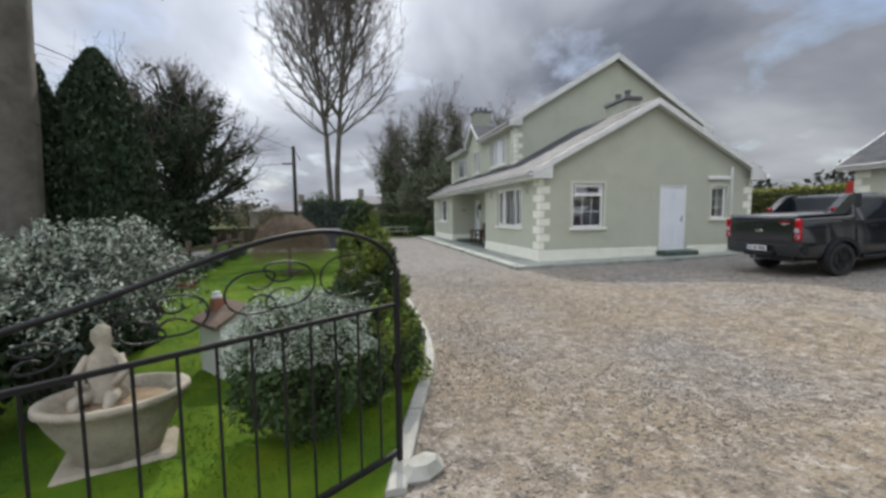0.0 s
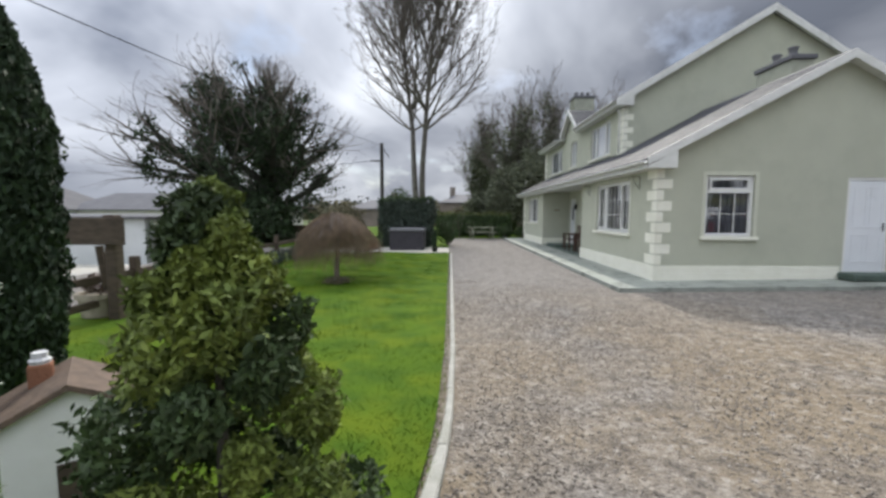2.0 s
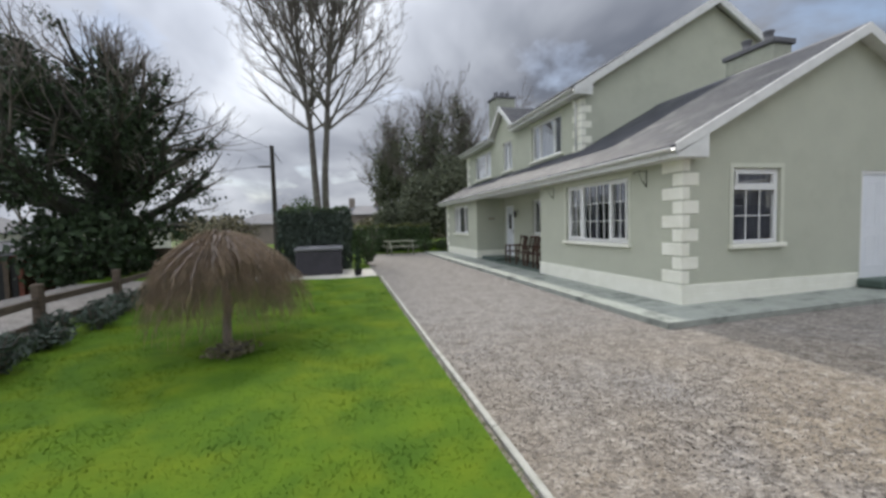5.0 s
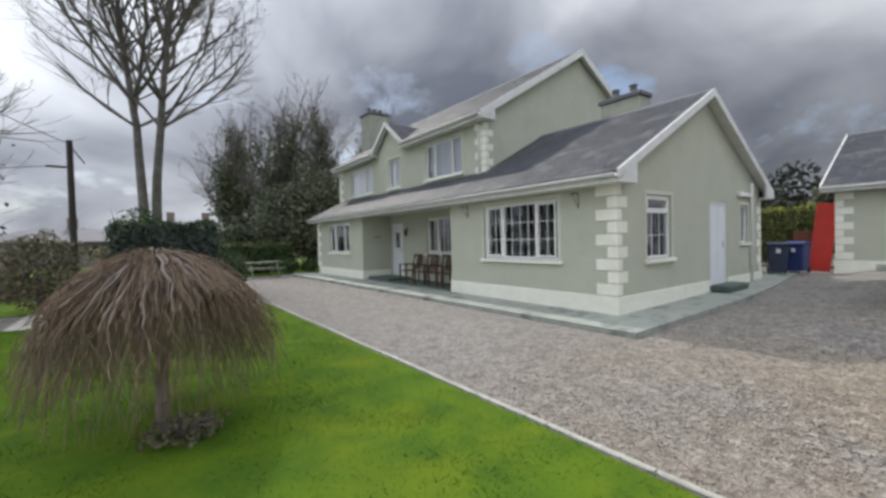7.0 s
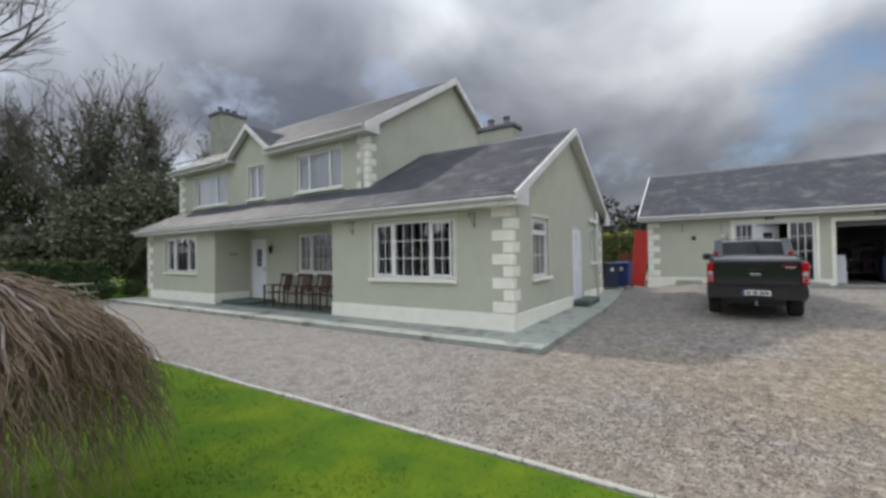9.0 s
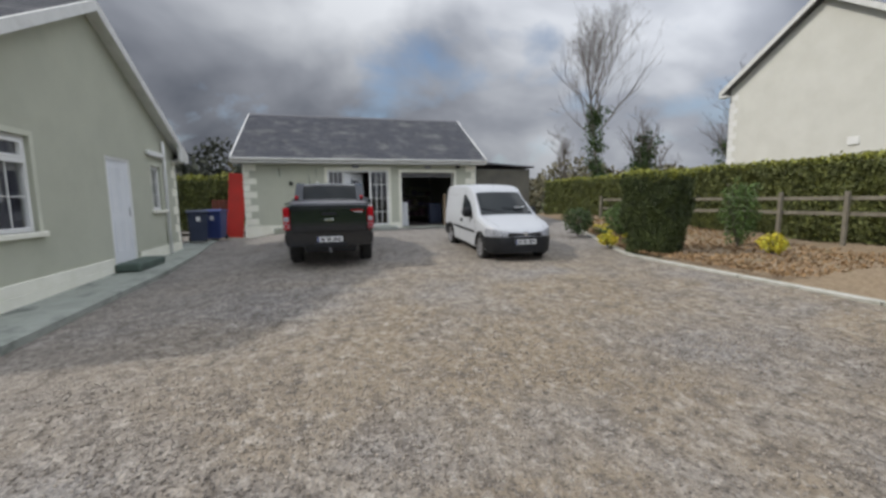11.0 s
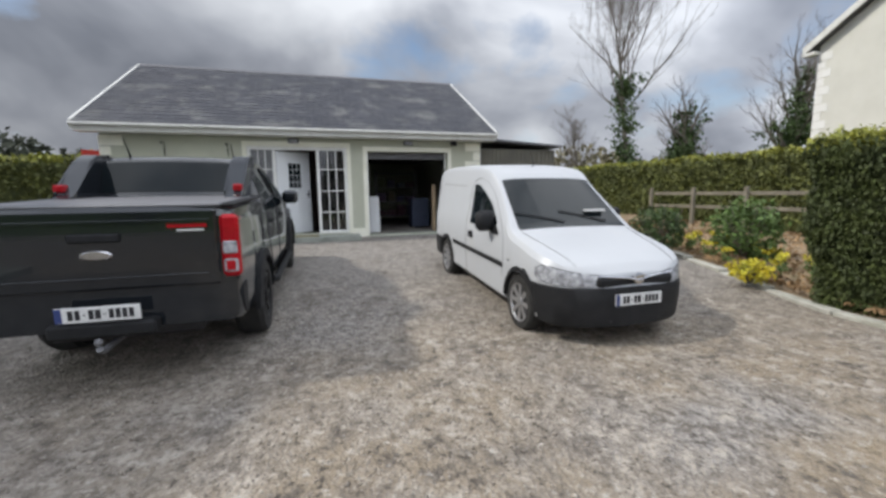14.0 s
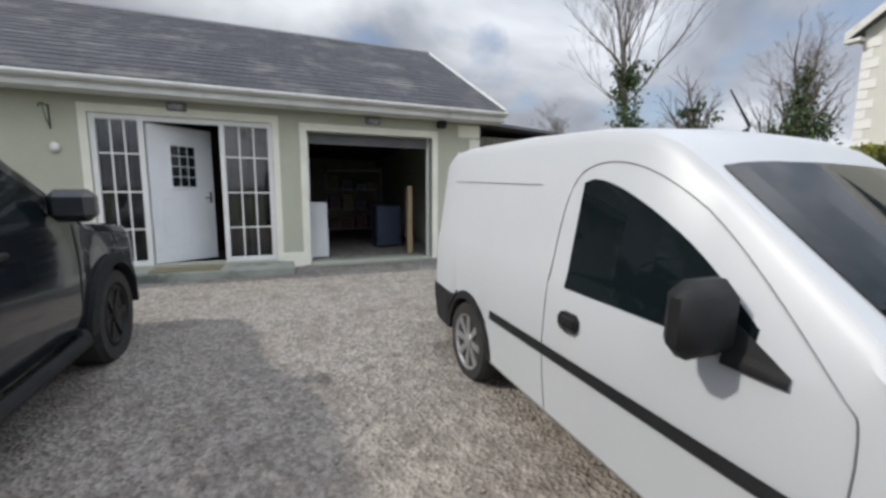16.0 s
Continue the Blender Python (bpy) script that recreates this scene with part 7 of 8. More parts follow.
# ---- lawn side ----
def weeping_willow(x, y, z):
    root = thing("weeping_tree", (x, y, z), "small weeping tree with bare reddish-brown drooping twigs", "weeping tree")
    rnd = random.Random(77)
    big, fine = [], []
    p = Vector((0, 0, 0))
    for k in range(6):
        q = p + Vector((rnd.gauss(0, 0.02), rnd.gauss(0, 0.02), 0.19))
        big.append((p, q, 0.062 - 0.004 * k, 0.058 - 0.004 * k))
        p = q
    def dome(r):
        return p.z + 0.38 - 0.46 * (r / 0.78) ** 1.5

    for k in range(2300):
        b = rnd.uniform(0, math.tau)
        reach = 0.70 * rnd.uniform(0.03, 1.15) ** 0.5 * (1 + 0.07 * math.sin(b * 3 + 1) + 0.05 * math.sin(b * 7))
        end = rnd.uniform(0.28, 0.75) if reach > 0.45 else rnd.uniform(0.40, 0.95)
        lift, thick = rnd.gauss(0, 0.035) - 0.02, 0.0085 if k < 90 else rnd.uniform(0.0026, 0.0046)
        pts = []
        for i in range(12):
            if i <= 5:
                r = reach * (i / 5) ** 0.8
                h = p.z - 0.04 + (dome(r) + lift - p.z + 0.04) * min(1.0, (i / 2.2) ** 0.7)
            else:
                f = (i - 5) / 6
                r = reach * (1 + 0.34 * f ** 0.9)
                h = dome(reach) + lift + (end - dome(reach)) * f ** 1.15
            bb = b + 0.09 * math.sin(k + i * 0.35)
            w = 0.010 if i < 6 else 0.022
            pts.append(Vector((math.cos(bb) * r + rnd.gauss(0, w), math.sin(bb) * r + rnd.gauss(0, w), h)))
        start = 0 if k < 90 else rnd.randint(1, 4)
        for i in range(start, 11):
            stout = k < 90 and i < 6
            ra, rb = thick * (1.15 if stout else 1) * (1 - 0.06 * i), thick * (1.15 if stout else 1) * (1 - 0.06 * (i + 1))
            (big if stout else fine).append((pts[i], pts[i + 1], ra, rb))
    part("trunk", segs_mesh("trunk", big, 6, M["bark_pale"]), None, root)
    tagged(part("twig_curtain", segs_mesh("twig_curtain", fine, 3, M["willow"]), None, root, "reddish-brown drooping twigs"), "", "", "", "stuff")
    return root


weeping_willow(-2.33, 11.55, 0.05)
shrub("heather", (-2.2, 11.15, 0.04), 0.38, 0.16, 500, 0.05, "scrub", "low dry plants at the foot of the weeping tree", "ground cover")

# timber fence
fence = thing("timber_fence", (0, 0, 0), "weathered brown post-and-rail fence along the lawn", "fence")
posts = [(-4.75, 5.2), (-4.78, 7.0), (-4.85, 8.9), (-4.95, 10.75), (-5.2, 13.0), (-5.15, 15.1), (-5.3, 17.4), (-5.4, 19.6)]
for x, y in posts:
    part("post", boxes(((x - 0.06, y - 0.06, -0.3), (x + 0.06, y + 0.06, 0.86)), bevel=0.012), M["timber"], fence)
for (xa, ya), (xb, yb) in zip(posts, posts[1:]):
    for z in (0.26, 0.60):
        d = Vector((xb - xa, yb - ya, 0))
        m = Matrix.Translation(((xa + xb) / 2 + 0.0, (ya + yb) / 2, z)) @ Matrix.Rotation(math.atan2(d.y, d.x), 4, "Z")
        bm = bmesh.new()
        box(bm, (-d.length / 2 + 0.05, -0.02, -0.055), (d.length / 2 - 0.05, 0.02, 0.055), 0.008, m)
        part("rail", bm, M["timber"], fence)
root = thing("timber_stand", (-4.6, 8.2, 0.0), "stout dark timber posts carrying a broad board", "timber stand")
part("post", boxes(((-0.08, -0.08, -0.05), (0.08, 0.08, 1.52)), bevel=0.012), M["timber"], root)
part("post", boxes(((-1.9, -0.08, -0.3), (-1.74, 0.08, 1.50)), bevel=0.012), M["timber"], root)
part("board", boxes(((-2.0, -0.13, 1.10), (0.24, -0.082, 1.48)), bevel=0.008), M["timber"], root)
bm = bmesh.new()
tube(bm, [(-0.2, -0.02, 1.08), (-0.12, -0.02, 0.45)], 0.05, 6)
part("brace", bm, M["timber"], root)


def planter(x, y, r, h, mat, label, sides=6, plant=None, category="planter"):
    root = thing("planter", (x, y, 0.045), label, category)
    bm = bmesh.new()
    lathe(bm, [(r * 0.82, 0), (r * 0.92, h * 0.75), (r * 1.05, h * 0.78), (r * 1.05, h), (r * 0.92, h), (r * 0.88, h * 0.85)], sides)
    part("pot", bm, mat, root)
    if plant:
        rng = np.random.default_rng(int(abs(x * 31 + y * 7)))
        leaves("plant", clump(rng, plant[1], (0, 0, h + plant[2] * 0.4), (r * 0.9, r * 0.9, plant[2] * 0.6)), plant[3], M[plant[0]], root)
    return root


planter(-4.12, 9.65, 0.22, 0.16, M["brick"], "low six-sided terracotta planter by the fence post", 6, ("shrub", 260, 0.12, 0.07))
planter(-4.95, 8.35, 0.30, 0.34, M["stoneware"], "round stone pot with winter plants by the fence", 18, ("heath", 500, 0.30, 0.07))
planter(-3.05, 20.2, 0.20, 0.34, M["brick"], "small terracotta pot beside the hot tub", 16, ("shrub", 200, 0.2, 0.06))
rng = np.random.default_rng(9)
for y in np.arange(9.6, 17.6, 0.55):
    x = -4.62 - 0.06 * (y - 10)
    shrub("border_plant", (x + rng.uniform(-0.15, 0.15), y, 0.03), 0.34, rng.uniform(0.28, 0.5), 420, 0.11, "bluegreen", "tufted blue-green border plant along the fence", "border plant", shape=0.25)

# hot tub with its cover
root = thing("hot_tub", (-1.55, 20.3, 0.035), "square dark-clad hot tub with a grey cover on the terrace", "hot tub")
part("cabinet", boxes(((-0.72, -0.72, 0.0), (0.72, 0.72, 0.78)), bevel=0.03), M["tub"], root)
bm = bmesh.new()
for k in range(12):
    box(bm, (-0.69 + k * 0.116, -0.735, 0.04), (-0.585 + k * 0.116, -0.721, 0.75), 0.004)
part("cladding_slats", bm, M["tub"], root)
part("cover", boxes(((-0.76, -0.76, 0.78), (0.76, 0.76, 0.90)), bevel=0.04), M["galv"], root, "grey padded cover")
root = planter(-0.36, 18.95, 0.13, 0.2, M["iron"], "small dark clipped evergreen in a pot", 14, ("cypress", 900, 0.75, 0.06))
hedge("clipped_hedge", -2.95, 21.9, -0.55, 21.9, 1.3, 0.0, 2.20, 420, 0.12, "bluegreen", "laurel", "dark clipped evergreen hedge behind the hot tub")
shrub("ball_shrub", (0.15, 22.6, 0.03), 0.55, 1.25, 1500, 0.10, "laurel", "rounded evergreen shrub at the lawn's end")
shrub("golden_shrub", (-4.3, 20.9, 0.0), 0.95, 2.1, 3200, 0.11, "scrub", "tall golden-brown deciduous shrub")
shrub("feathery_shrub", (-2.4, 24.5, 0.0), 1.1, 3.1, 2600, 0.18, "laurel", "upright leafy shrub behind the hedge", shape=0.25)
hedge("far_hedge", -0.6, 30.6, 4.4, 31.0, 1.0, 0.03, 1.55, 160, 0.16, "laurel", "hedge", "low dark hedge at the end of the drive")
for sx, sy, r, h in ((0.9, 29.4, 0.45, 1.7), (1.6, 29.8, 0.5, 1.1), (3.9, 29.3, 0.6, 0.8), (4.9, 29.1, 0.5, 0.7), (2.8, 30.2, 0.5, 0.9)):
    shrub("garden_shrub", (sx, sy, 0.03), r, h, 700, 0.12, "laurel", "dark evergreen garden shrub by the drive's end")

# picnic bench
root = thing("picnic_table", (2.25, 28.0, 0.0), "weathered grey-green timber picnic table", "picnic table", turn=6)
tim = material("lichen_timber", (0.26, 0.27, 0.20), (0.18, 0.19, 0.14), 6, 0.9, bump=0.4)
for k in range(5):
    part("top_board", boxes(((-0.85, -0.36 + k * 0.146, 0.70), (0.85, -0.226 + k * 0.146, 0.74)), bevel=0.005), tim, root)
for yy in (-0.75, 0.55):
    part("seat_board", boxes(((-0.85, yy, 0.42), (0.85, yy + 0.2, 0.46)), bevel=0.005), tim, root)
for xx in (-0.6, 0.6):
    for s in (1, -1):
        bm = bmesh.new()
        tube(bm, [(xx, s * 0.62, 0.0), (xx, s * 0.22, 0.70)], 0.045, 4)
        part("leg", bm, tim, root)
    part("crossbar", boxes(((xx - 0.04, -0.72, 0.36), (xx + 0.0, 0.72, 0.42))), tim, root)


def porch_chair(x, y, turn):
    root = thing("garden_chair", (x, y, 0.112), "red-brown slatted wooden armchair in the porch", "chair", "porch chairs", turn)
    for px, py in ((-0.25, -0.27), (-0.25, 0.27)):
        part("leg", boxes(((px - 0.025, py - 0.025, 0), (px + 0.025, py + 0.025, 0.62)), bevel=0.005), M["teak"], root)
    for py in (-0.27, 0.27):
        bm = bmesh.new()
        tube(bm, [(0.22, py, 0.0), (0.24, py, 0.45), (0.36, py, 0.95)], 0.028, 4)
        part("leg", bm, M["teak"], root)
        part("armrest", boxes(((-0.29, py - 0.035, 0.62), (0.28, py + 0.035, 0.645)), bevel=0.006), M["teak"], root)
    for k in range(5):
        part("seat_slat", boxes(((-0.27 + k * 0.098, -0.25, 0.40), (-0.18 + k * 0.098, 0.25, 0.422)), bevel=0.004), M["teak"], root)
    for k in range(5):
        bm = bmesh.new()
        box(bm, (-0.01, -0.215 + k * 0.097, 0.44), (0.012, -0.155 + k * 0.097, 0.95), 0.004, pose(0.235, 0, 0.0, 0, 13, 0) @ pose(0, 0, 0))
        part("back_slat", bm, M["teak"], root)
    part("top_rail", boxes(((0.30, -0.29, 0.90), (0.345, 0.29, 0.98)), bevel=0.008), M["teak"], root)
    return root


for yy, tt in ((17.15, 4), (17.95, -5), (18.75, 3), (19.75, -8)):
    porch_chair(5.30, yy, tt)
root = thing("porch_lantern", (MX - 0.001, 20.75, 1.95), "black lantern on the porch wall", "wall lantern")
part("bracket", tube(bmesh.new(), [(0, 0, 0.05), (-0.12, 0, 0.12), (-0.14, 0, 0.04)], 0.01, 6), M["iron"], root)
part("lantern", lathe(bmesh.new(), [(0.04, -0.2), (0.07, -0.02), (0.08, 0.0), (0.02, 0.06)], 6, Matrix.Translation((-0.14, 0, 0))), M["iron"], root)
root = thing("wall_plaque", (5.35, 22.216, 1.75), "small pale plaque on the porch side wall", "plaque")
part("plate", boxes(((-0.14, -0.015, -0.05), (0.14, 0, 0.05)), bevel=0.004), M["stoneware"], root)

basket_bracket(HX, 12.30, 2.30, 180, "front wall brackets")
basket_bracket(HX, 15.75, 2.30, 180, "front wall brackets")

# ---- trees ----
tree(-1.8, 31.5, 0.0, 20.0, "tall bare twin-stemmed tree behind the hedge", 5, 2, 4, 0.25, 0.36, angles=(12, 54), limbs=46, twig=1.45, up=0.32, reach=0.68, kids=(2, 3), crown=(0, 13.2, 5.6, 8.2))
tree(-9.4, 24.3, -0.8, 10.6, "broad ivy-clad tree with dark clumps on its limbs", 31, 1, 3, 0.55, 0.22, ivy=38000, angles=(22, 80), limbs=30, ivy_size=0.17, clump_r=0.36, twig=1.3, reach=1.0, ivy_from=0.036, up=0.34, kids=(2, 3), crown=(-1.4, 5.3, 6.0, 5.3), bark="bark_dark")
shrub("ivy_bank", (-9.6, 23.4, -0.7), 2.6, 3.6, 3600, 0.28, "ivy", "dark ivy thicket at the foot of the tree", "thicket")
for k, (x, y, h, s) in enumerate(((5.2, 36, 11.0, 41), (8.4, 37.5, 12.0, 42), (3.2, 40, 10.5, 43), (11.5, 34, 10.0, 44))):
    tree(x, y, 0.0, h, "bare tree with a dark evergreen understorey", s, 2, 3, 0.2, 0.22, ivy=8000, ivy_mat="evergreen", angles=(15, 55), limbs=14, ivy_size=0.24, clump_r=0.6, twig=1.4, ivy_from=0.03)
for x, y, r, h in ((4.4, 33.2, 2.0, 5.2), (6.6, 33.5, 2.4, 6.6), (8.8, 33.6, 2.4, 6.8), (2.8, 34.6, 1.7, 3.4), (11, 32, 2.4, 6.0)):
    shrub("evergreen_thicket", (x, y, 0.0), r, h, 7000, 0.24, "evergreen", "tall dark evergreen thicket behind the house", "thicket")
tree(-17.5, 33, -0.9, 8.0, "thin bare tree beyond the fence", 61, 1, 3, 0.12, 0.30, angles=(15, 50), limbs=8)

# ---- beyond the fence ----
def low_building(x, y, z, w, d, h, roof_h, wall_mat, label, turn=0, open_bay=None, stacks=0):
    root = thing("outbuilding", (x, y, z), label, "building", turn=turn)
    part("wall", boxes(((-w / 2, -d / 2, 0), (w / 2, d / 2, h)), bevel=0.02), wall_mat, root)
    bm = bmesh.new()
    e, i = 0.25, min(w, d) * 0.35
    lo = [(-w / 2 - e, -d / 2 - e, h), (w / 2 + e, -d / 2 - e, h), (w / 2 + e, d / 2 + e, h), (-w / 2 - e, d / 2 + e, h)]
    a = [bm.verts.new(v) for v in lo]
    b = [bm.verts.new((v[0], v[1], h + 0.12)) for v in lo]
    r0, r1 = bm.verts.new((-w / 2 + i, 0, h + 0.12 + roof_h)), bm.verts.new((w / 2 - i, 0, h + 0.12 + roof_h))
    bm.faces.new(a[::-1])
    for k in range(4):
        bm.faces.new((a[k], a[(k + 1) % 4], b[(k + 1) % 4], b[k]))
    bm.faces.new((b[0], b[1], r1, r0)), bm.faces.new((b[1], b[2], r1)), bm.faces.new((b[2], b[3], r0, r1)), bm.faces.new((b[3], b[0], r0))
    part("roof", bm, M["roofgrey"], root)
    for k in range(stacks):
        x0 = (k - (stacks - 1) / 2) * w * 0.33
        part("chimney", boxes(((x0 - 0.4, -0.3, h + roof_h - 0.5), (x0 + 0.4, 0.3, h + roof_h + 1.2)), bevel=0.03), M["far_stone"], root)
    if open_bay:
        # no real opening: a near-black block paints the shade of the bay
        part("open_bay", boxes(((-w / 2 + 0.15, -d / 2 - 0.02, 0.05), (w / 2 - 0.15, -d / 2 + 0.3, h - 0.25))), M["dark"], root, "near-black block for the shade of the open front")
        for k in range(4):
            part("post", boxes(((-w / 2 + 0.4 + k * (w - 0.9) / 3, -d / 2 - 0.12, 0), (-w / 2 + 0.55 + k * (w - 0.9) / 3, -d / 2 - 0.03, h)), bevel=0.01), M["timber"], root)
    return root


low_building(-19.5, 24.5, -1.0, 10.0, 4.5, 2.25, 0.12, M["whitewash"], "long low whitewashed outbuilding beyond the fence")
low_building(-13.0, 25.0, -1.0, 2.6, 3.5, 1.9, 0.3, M["rust"], "open-fronted dark timber shed", open_bay=True)
low_building(-10.6, 26.0, -1.0, 2.0, 2.6, 1.9, 0.25, M["whitewash"], "small white shed under the ivy tree")
low_building(-36, 52, -1.0, 13, 8, 2.8, 2.0, M["neigh"], "grey-roofed bungalow beyond the field")
low_building(-24, 55, -1.0, 9, 7, 2.6, 2.0, M["neigh"], "grey-roofed house behind the sheds")
low_building(-7.5, 62, -0.5, 12, 8, 2.6, 1.3, M["far_stone"], "distant brown stone house beyond the trees", stacks=1)
low_building(4.5, 66, -0.5, 11, 7, 3.6, 1.3, M["far_stone"], "distant brown stone house with chimneys beyond the drive", stacks=3)
low_building(-48, 50, -1.0, 14, 9, 2.8, 2.5, M["whitewash"], "distant white house beyond the field")
structure(part("lane", slab(bmesh.new(), [(-40, 15, -0.86), (-7.5, 17.5, -0.80), (-7.5, 21, -0.80), (-40, 21, -0.86)], 0.1), M["paving"]), "pale concrete yard beyond the fence", "lane")
root = thing("dark_fence", (-7.6, 25.5, -0.8), "dark brown close-boarded fence under the ivy tree", "fence")
for k in range(16):
    part("board", boxes(((-2.4 + k * 0.3, -0.02, 0), (-2.11 + k * 0.3, 0.02, 1.7)), bevel=0.005), M["timber"], root)

# utility pole with its cables
root = thing("utility_pole", (-5.0, 35.0, 0.0), "dark timber utility pole with a cross arm", "utility pole")
part("pole", tube(bmesh.new(), [(0, 0, -0.5), (0, 0, 7.0)], [0.17, 0.13], 10), M["tarred"], root)
part("cross_arm", boxes(((-0.9, -0.05, 5.6), (0.1, 0.05, 5.7))), M["tarred"], root)
part("stay", tube(bmesh.new(), [(0.1, 0, 6.6), (0.55, 0, 5.9)], 0.03, 5), M["tarred"], root)


def cable(a, b, sag):
    a, b = Vector(a), Vector(b)
    pts = [a.lerp(b, k / 24) - Vector((0, 0, sag * 4 * (k / 24) * (1 - k / 24))) for k in range(25)]
    ob = part("cable", tube(bmesh.new(), pts, 0.018, 5), M["iron"])
    tagged(ob, "thin black overhead cable", "cable", "overhead cables")


cable((-5.0, 35.0, 6.8), (-15.5, 1.0, 8.3), 0.35)
cable((-5.5, 35.0, 5.7), (-40.0, 60.0, 6.5), 0.4)


def scrub_belt(name, pts_line, width, h, n, size, mat, label):
    rng = np.random.default_rng(len(name) * 7 + n)
    line = np.array(pts_line, float)
    seg = rng.integers(0, len(line) - 1, n)
    t = rng.random(n)[:, None]
    p = line[seg] * (1 - t) + line[seg + 1] * t
    p += rng.normal(size=p.shape) * width * 0.4
    top = np.array([0.55 + 0.45 * noise.noise((x * 0.16, y * 0.16, 3)) for x, y in p]) * h
    z = rng.random(n) ** 0.8 * top + np.array([far_z(x, y) for x, y in p])
    ob = leaves(name, np.column_stack([p, z]), size, M[mat])
    return tagged(ob, label, "woodland", "", "stuff")


scrub_belt("scrub_wood_south", [(28, 8), (34, -8), (30, -26), (18, -34)], 5, 6.5, 16000, 0.5, "scrub", "brown winter scrub beyond the boundary hedge")
scrub_belt("scrub_wood_east", [(42, 60), (46, 25), (40, 5)], 5, 9.5, 12000, 0.7, "far", "dark distant trees behind the garage")
scrub_belt("scrub_wood_north", [(-30, 95), (10, 90), (40, 80)], 7, 6.0, 9000, 0.9, "scrub", "brown distant scrub beyond the houses")
scrub_belt("scrub_bank", [(-4, 46), (6, 48), (16, 44)], 3, 3.2, 6000, 0.45, "scrub", "brown scrub bank beyond the drive")
scrub_belt("far_pines", [(-120, 110), (-70, 125), (-30, 140)], 10, 9.0, 9000, 1.6, "far", "dark distant pine wood")
hill = bmesh.new()
prev = None
for k in range(60):
    a = math.tau * k / 59
    r = 420
    base = hill.verts.new((r * math.cos(a), r * math.sin(a), -10))
    top = hill.verts.new((r * math.cos(a) * 1.1, r * math.sin(a) * 1.1, 9 + 7 * noise.noise((math.cos(a) * 2, math.sin(a) * 2, 0))))
    if prev:
        hill.faces.new((prev[0], base, top, prev[1]))
    prev = (base, top)
structure(part("backdrop_hills", hill, M["far"], smooth=True), "low wooded hills on the horizon", "hills")


# ---- bed, hedges and neighbours beside the court ----
standing = set(scene.objects)
kerb2 = structure(new("kerb_bed"), "pale concrete edging along the planting bed", "kerb")
xs = lin(0.5, 17.0, 1.0)
for a, b in zip(xs, xs[1:]):
    pa, pb = Vector((a + 0.01, south_edge(a), 0)), Vector((b - 0.01, south_edge(b), 0))
    d = (pb - pa).normalized()
    m = Matrix.Translation((pa + pb) / 2 + Vector((0, 0, court_z((a + b) / 2, 0)))) @ Matrix.Rotation(math.atan2(d.y, d.x), 4, "Z")
    bm = bmesh.new()
    L = (pb - pa).length / 2
    box(bm, (-L, -0.10, -0.1), (L, 0.06, 0.05), 0.012, m)
    part("kerb_stone", bm, M["kerb"], kerb2)
# planting bed along the yard
bm = bmesh.new()
prev = None
for x in lin(-0.5, 26, 0.5):
    ring = []
    for k in range(24):
        y = south_edge(x) - 0.09 - (9.5 * k / 23)
        lift = min(1, k / 3) * (0.10 + 0.12 * noise.noise((x * 0.6, y * 0.6, 8)) + 0.05 * noise.noise((x * 3, y * 3, 8)))
        ring.append(bm.verts.new((x, y, court_z(x, y) + 0.02 + max(-0.01, lift))))
    if prev:
        for k in range(23):
            bm.faces.new((prev[k], ring[k], ring[k + 1], prev[k + 1]))
    prev = ring
structure(part("planting_bed", bm, M["soil"], smooth=True), "brown soil planting bed strewn with dead leaves", "flower bed")
rng = np.random.default_rng(4)
px = rng.uniform(5, 17, 9000)
pts = np.stack([px, np.array([south_edge(v) for v in px]) - 0.15 - rng.random(9000) ** 1.4 * 5, np.zeros(9000)], 1)
pts[:, 2] = [court_z(a, b) + 0.13 + 0.12 * noise.noise((a * 0.6, b * 0.6, 8)) for a, b, _ in pts]
tagged(leaves("leaf_litter", pts, 0.09, material("dead_leaf", (0.30, 0.20, 0.10), (0.20, 0.12, 0.06), 4, 0.8, vary=0.5, island=True)), "brown dead leaves lying on the bed", "leaf litter", "", "stuff")

tree(22.8, -9.0, 0.2, 12.2, "bare tree with an ivy-wrapped trunk", 51, 1, 3, 0.15, 0.40, ivy=4200, ivy_mat="laurel", angles=(10, 52), limbs=24, ivy_size=0.18, clump_r=0.34, twig=0.75, ivy_from=0.075, up=0.6, reach=0.75, kids=(2, 3), crown=(0, 9.0, 3.3, 4.8))
tree(22.0, -11.2, 0.2, 6.4, "short pollarded tree wrapped in dark ivy", 52, 1, 2, 0.24, 0.3, ivy=5200, ivy_mat="laurel", angles=(20, 60), limbs=8, ivy_size=0.2, clump_r=0.4)
tree(23.5, -20.3, 0.2, 9.6, "ivy-clad tree beside the neighbouring house", 53, 2, 3, 0.25, 0.25, ivy=7600, ivy_mat="laurel", angles=(12, 40), limbs=8, clump_r=0.45, twig=0.9)
tree(32, -12, 0.2, 6.5, "bare winter tree beyond the hedge", 62, 1, 3, 0.16, 0.3, angles=(15, 50), limbs=6, twig=1.2)
tree(30, -20, 0.2, 6.5, "bare winter tree beyond the hedge", 63, 1, 3, 0.16, 0.3, angles=(15, 50), limbs=6, twig=1.2)
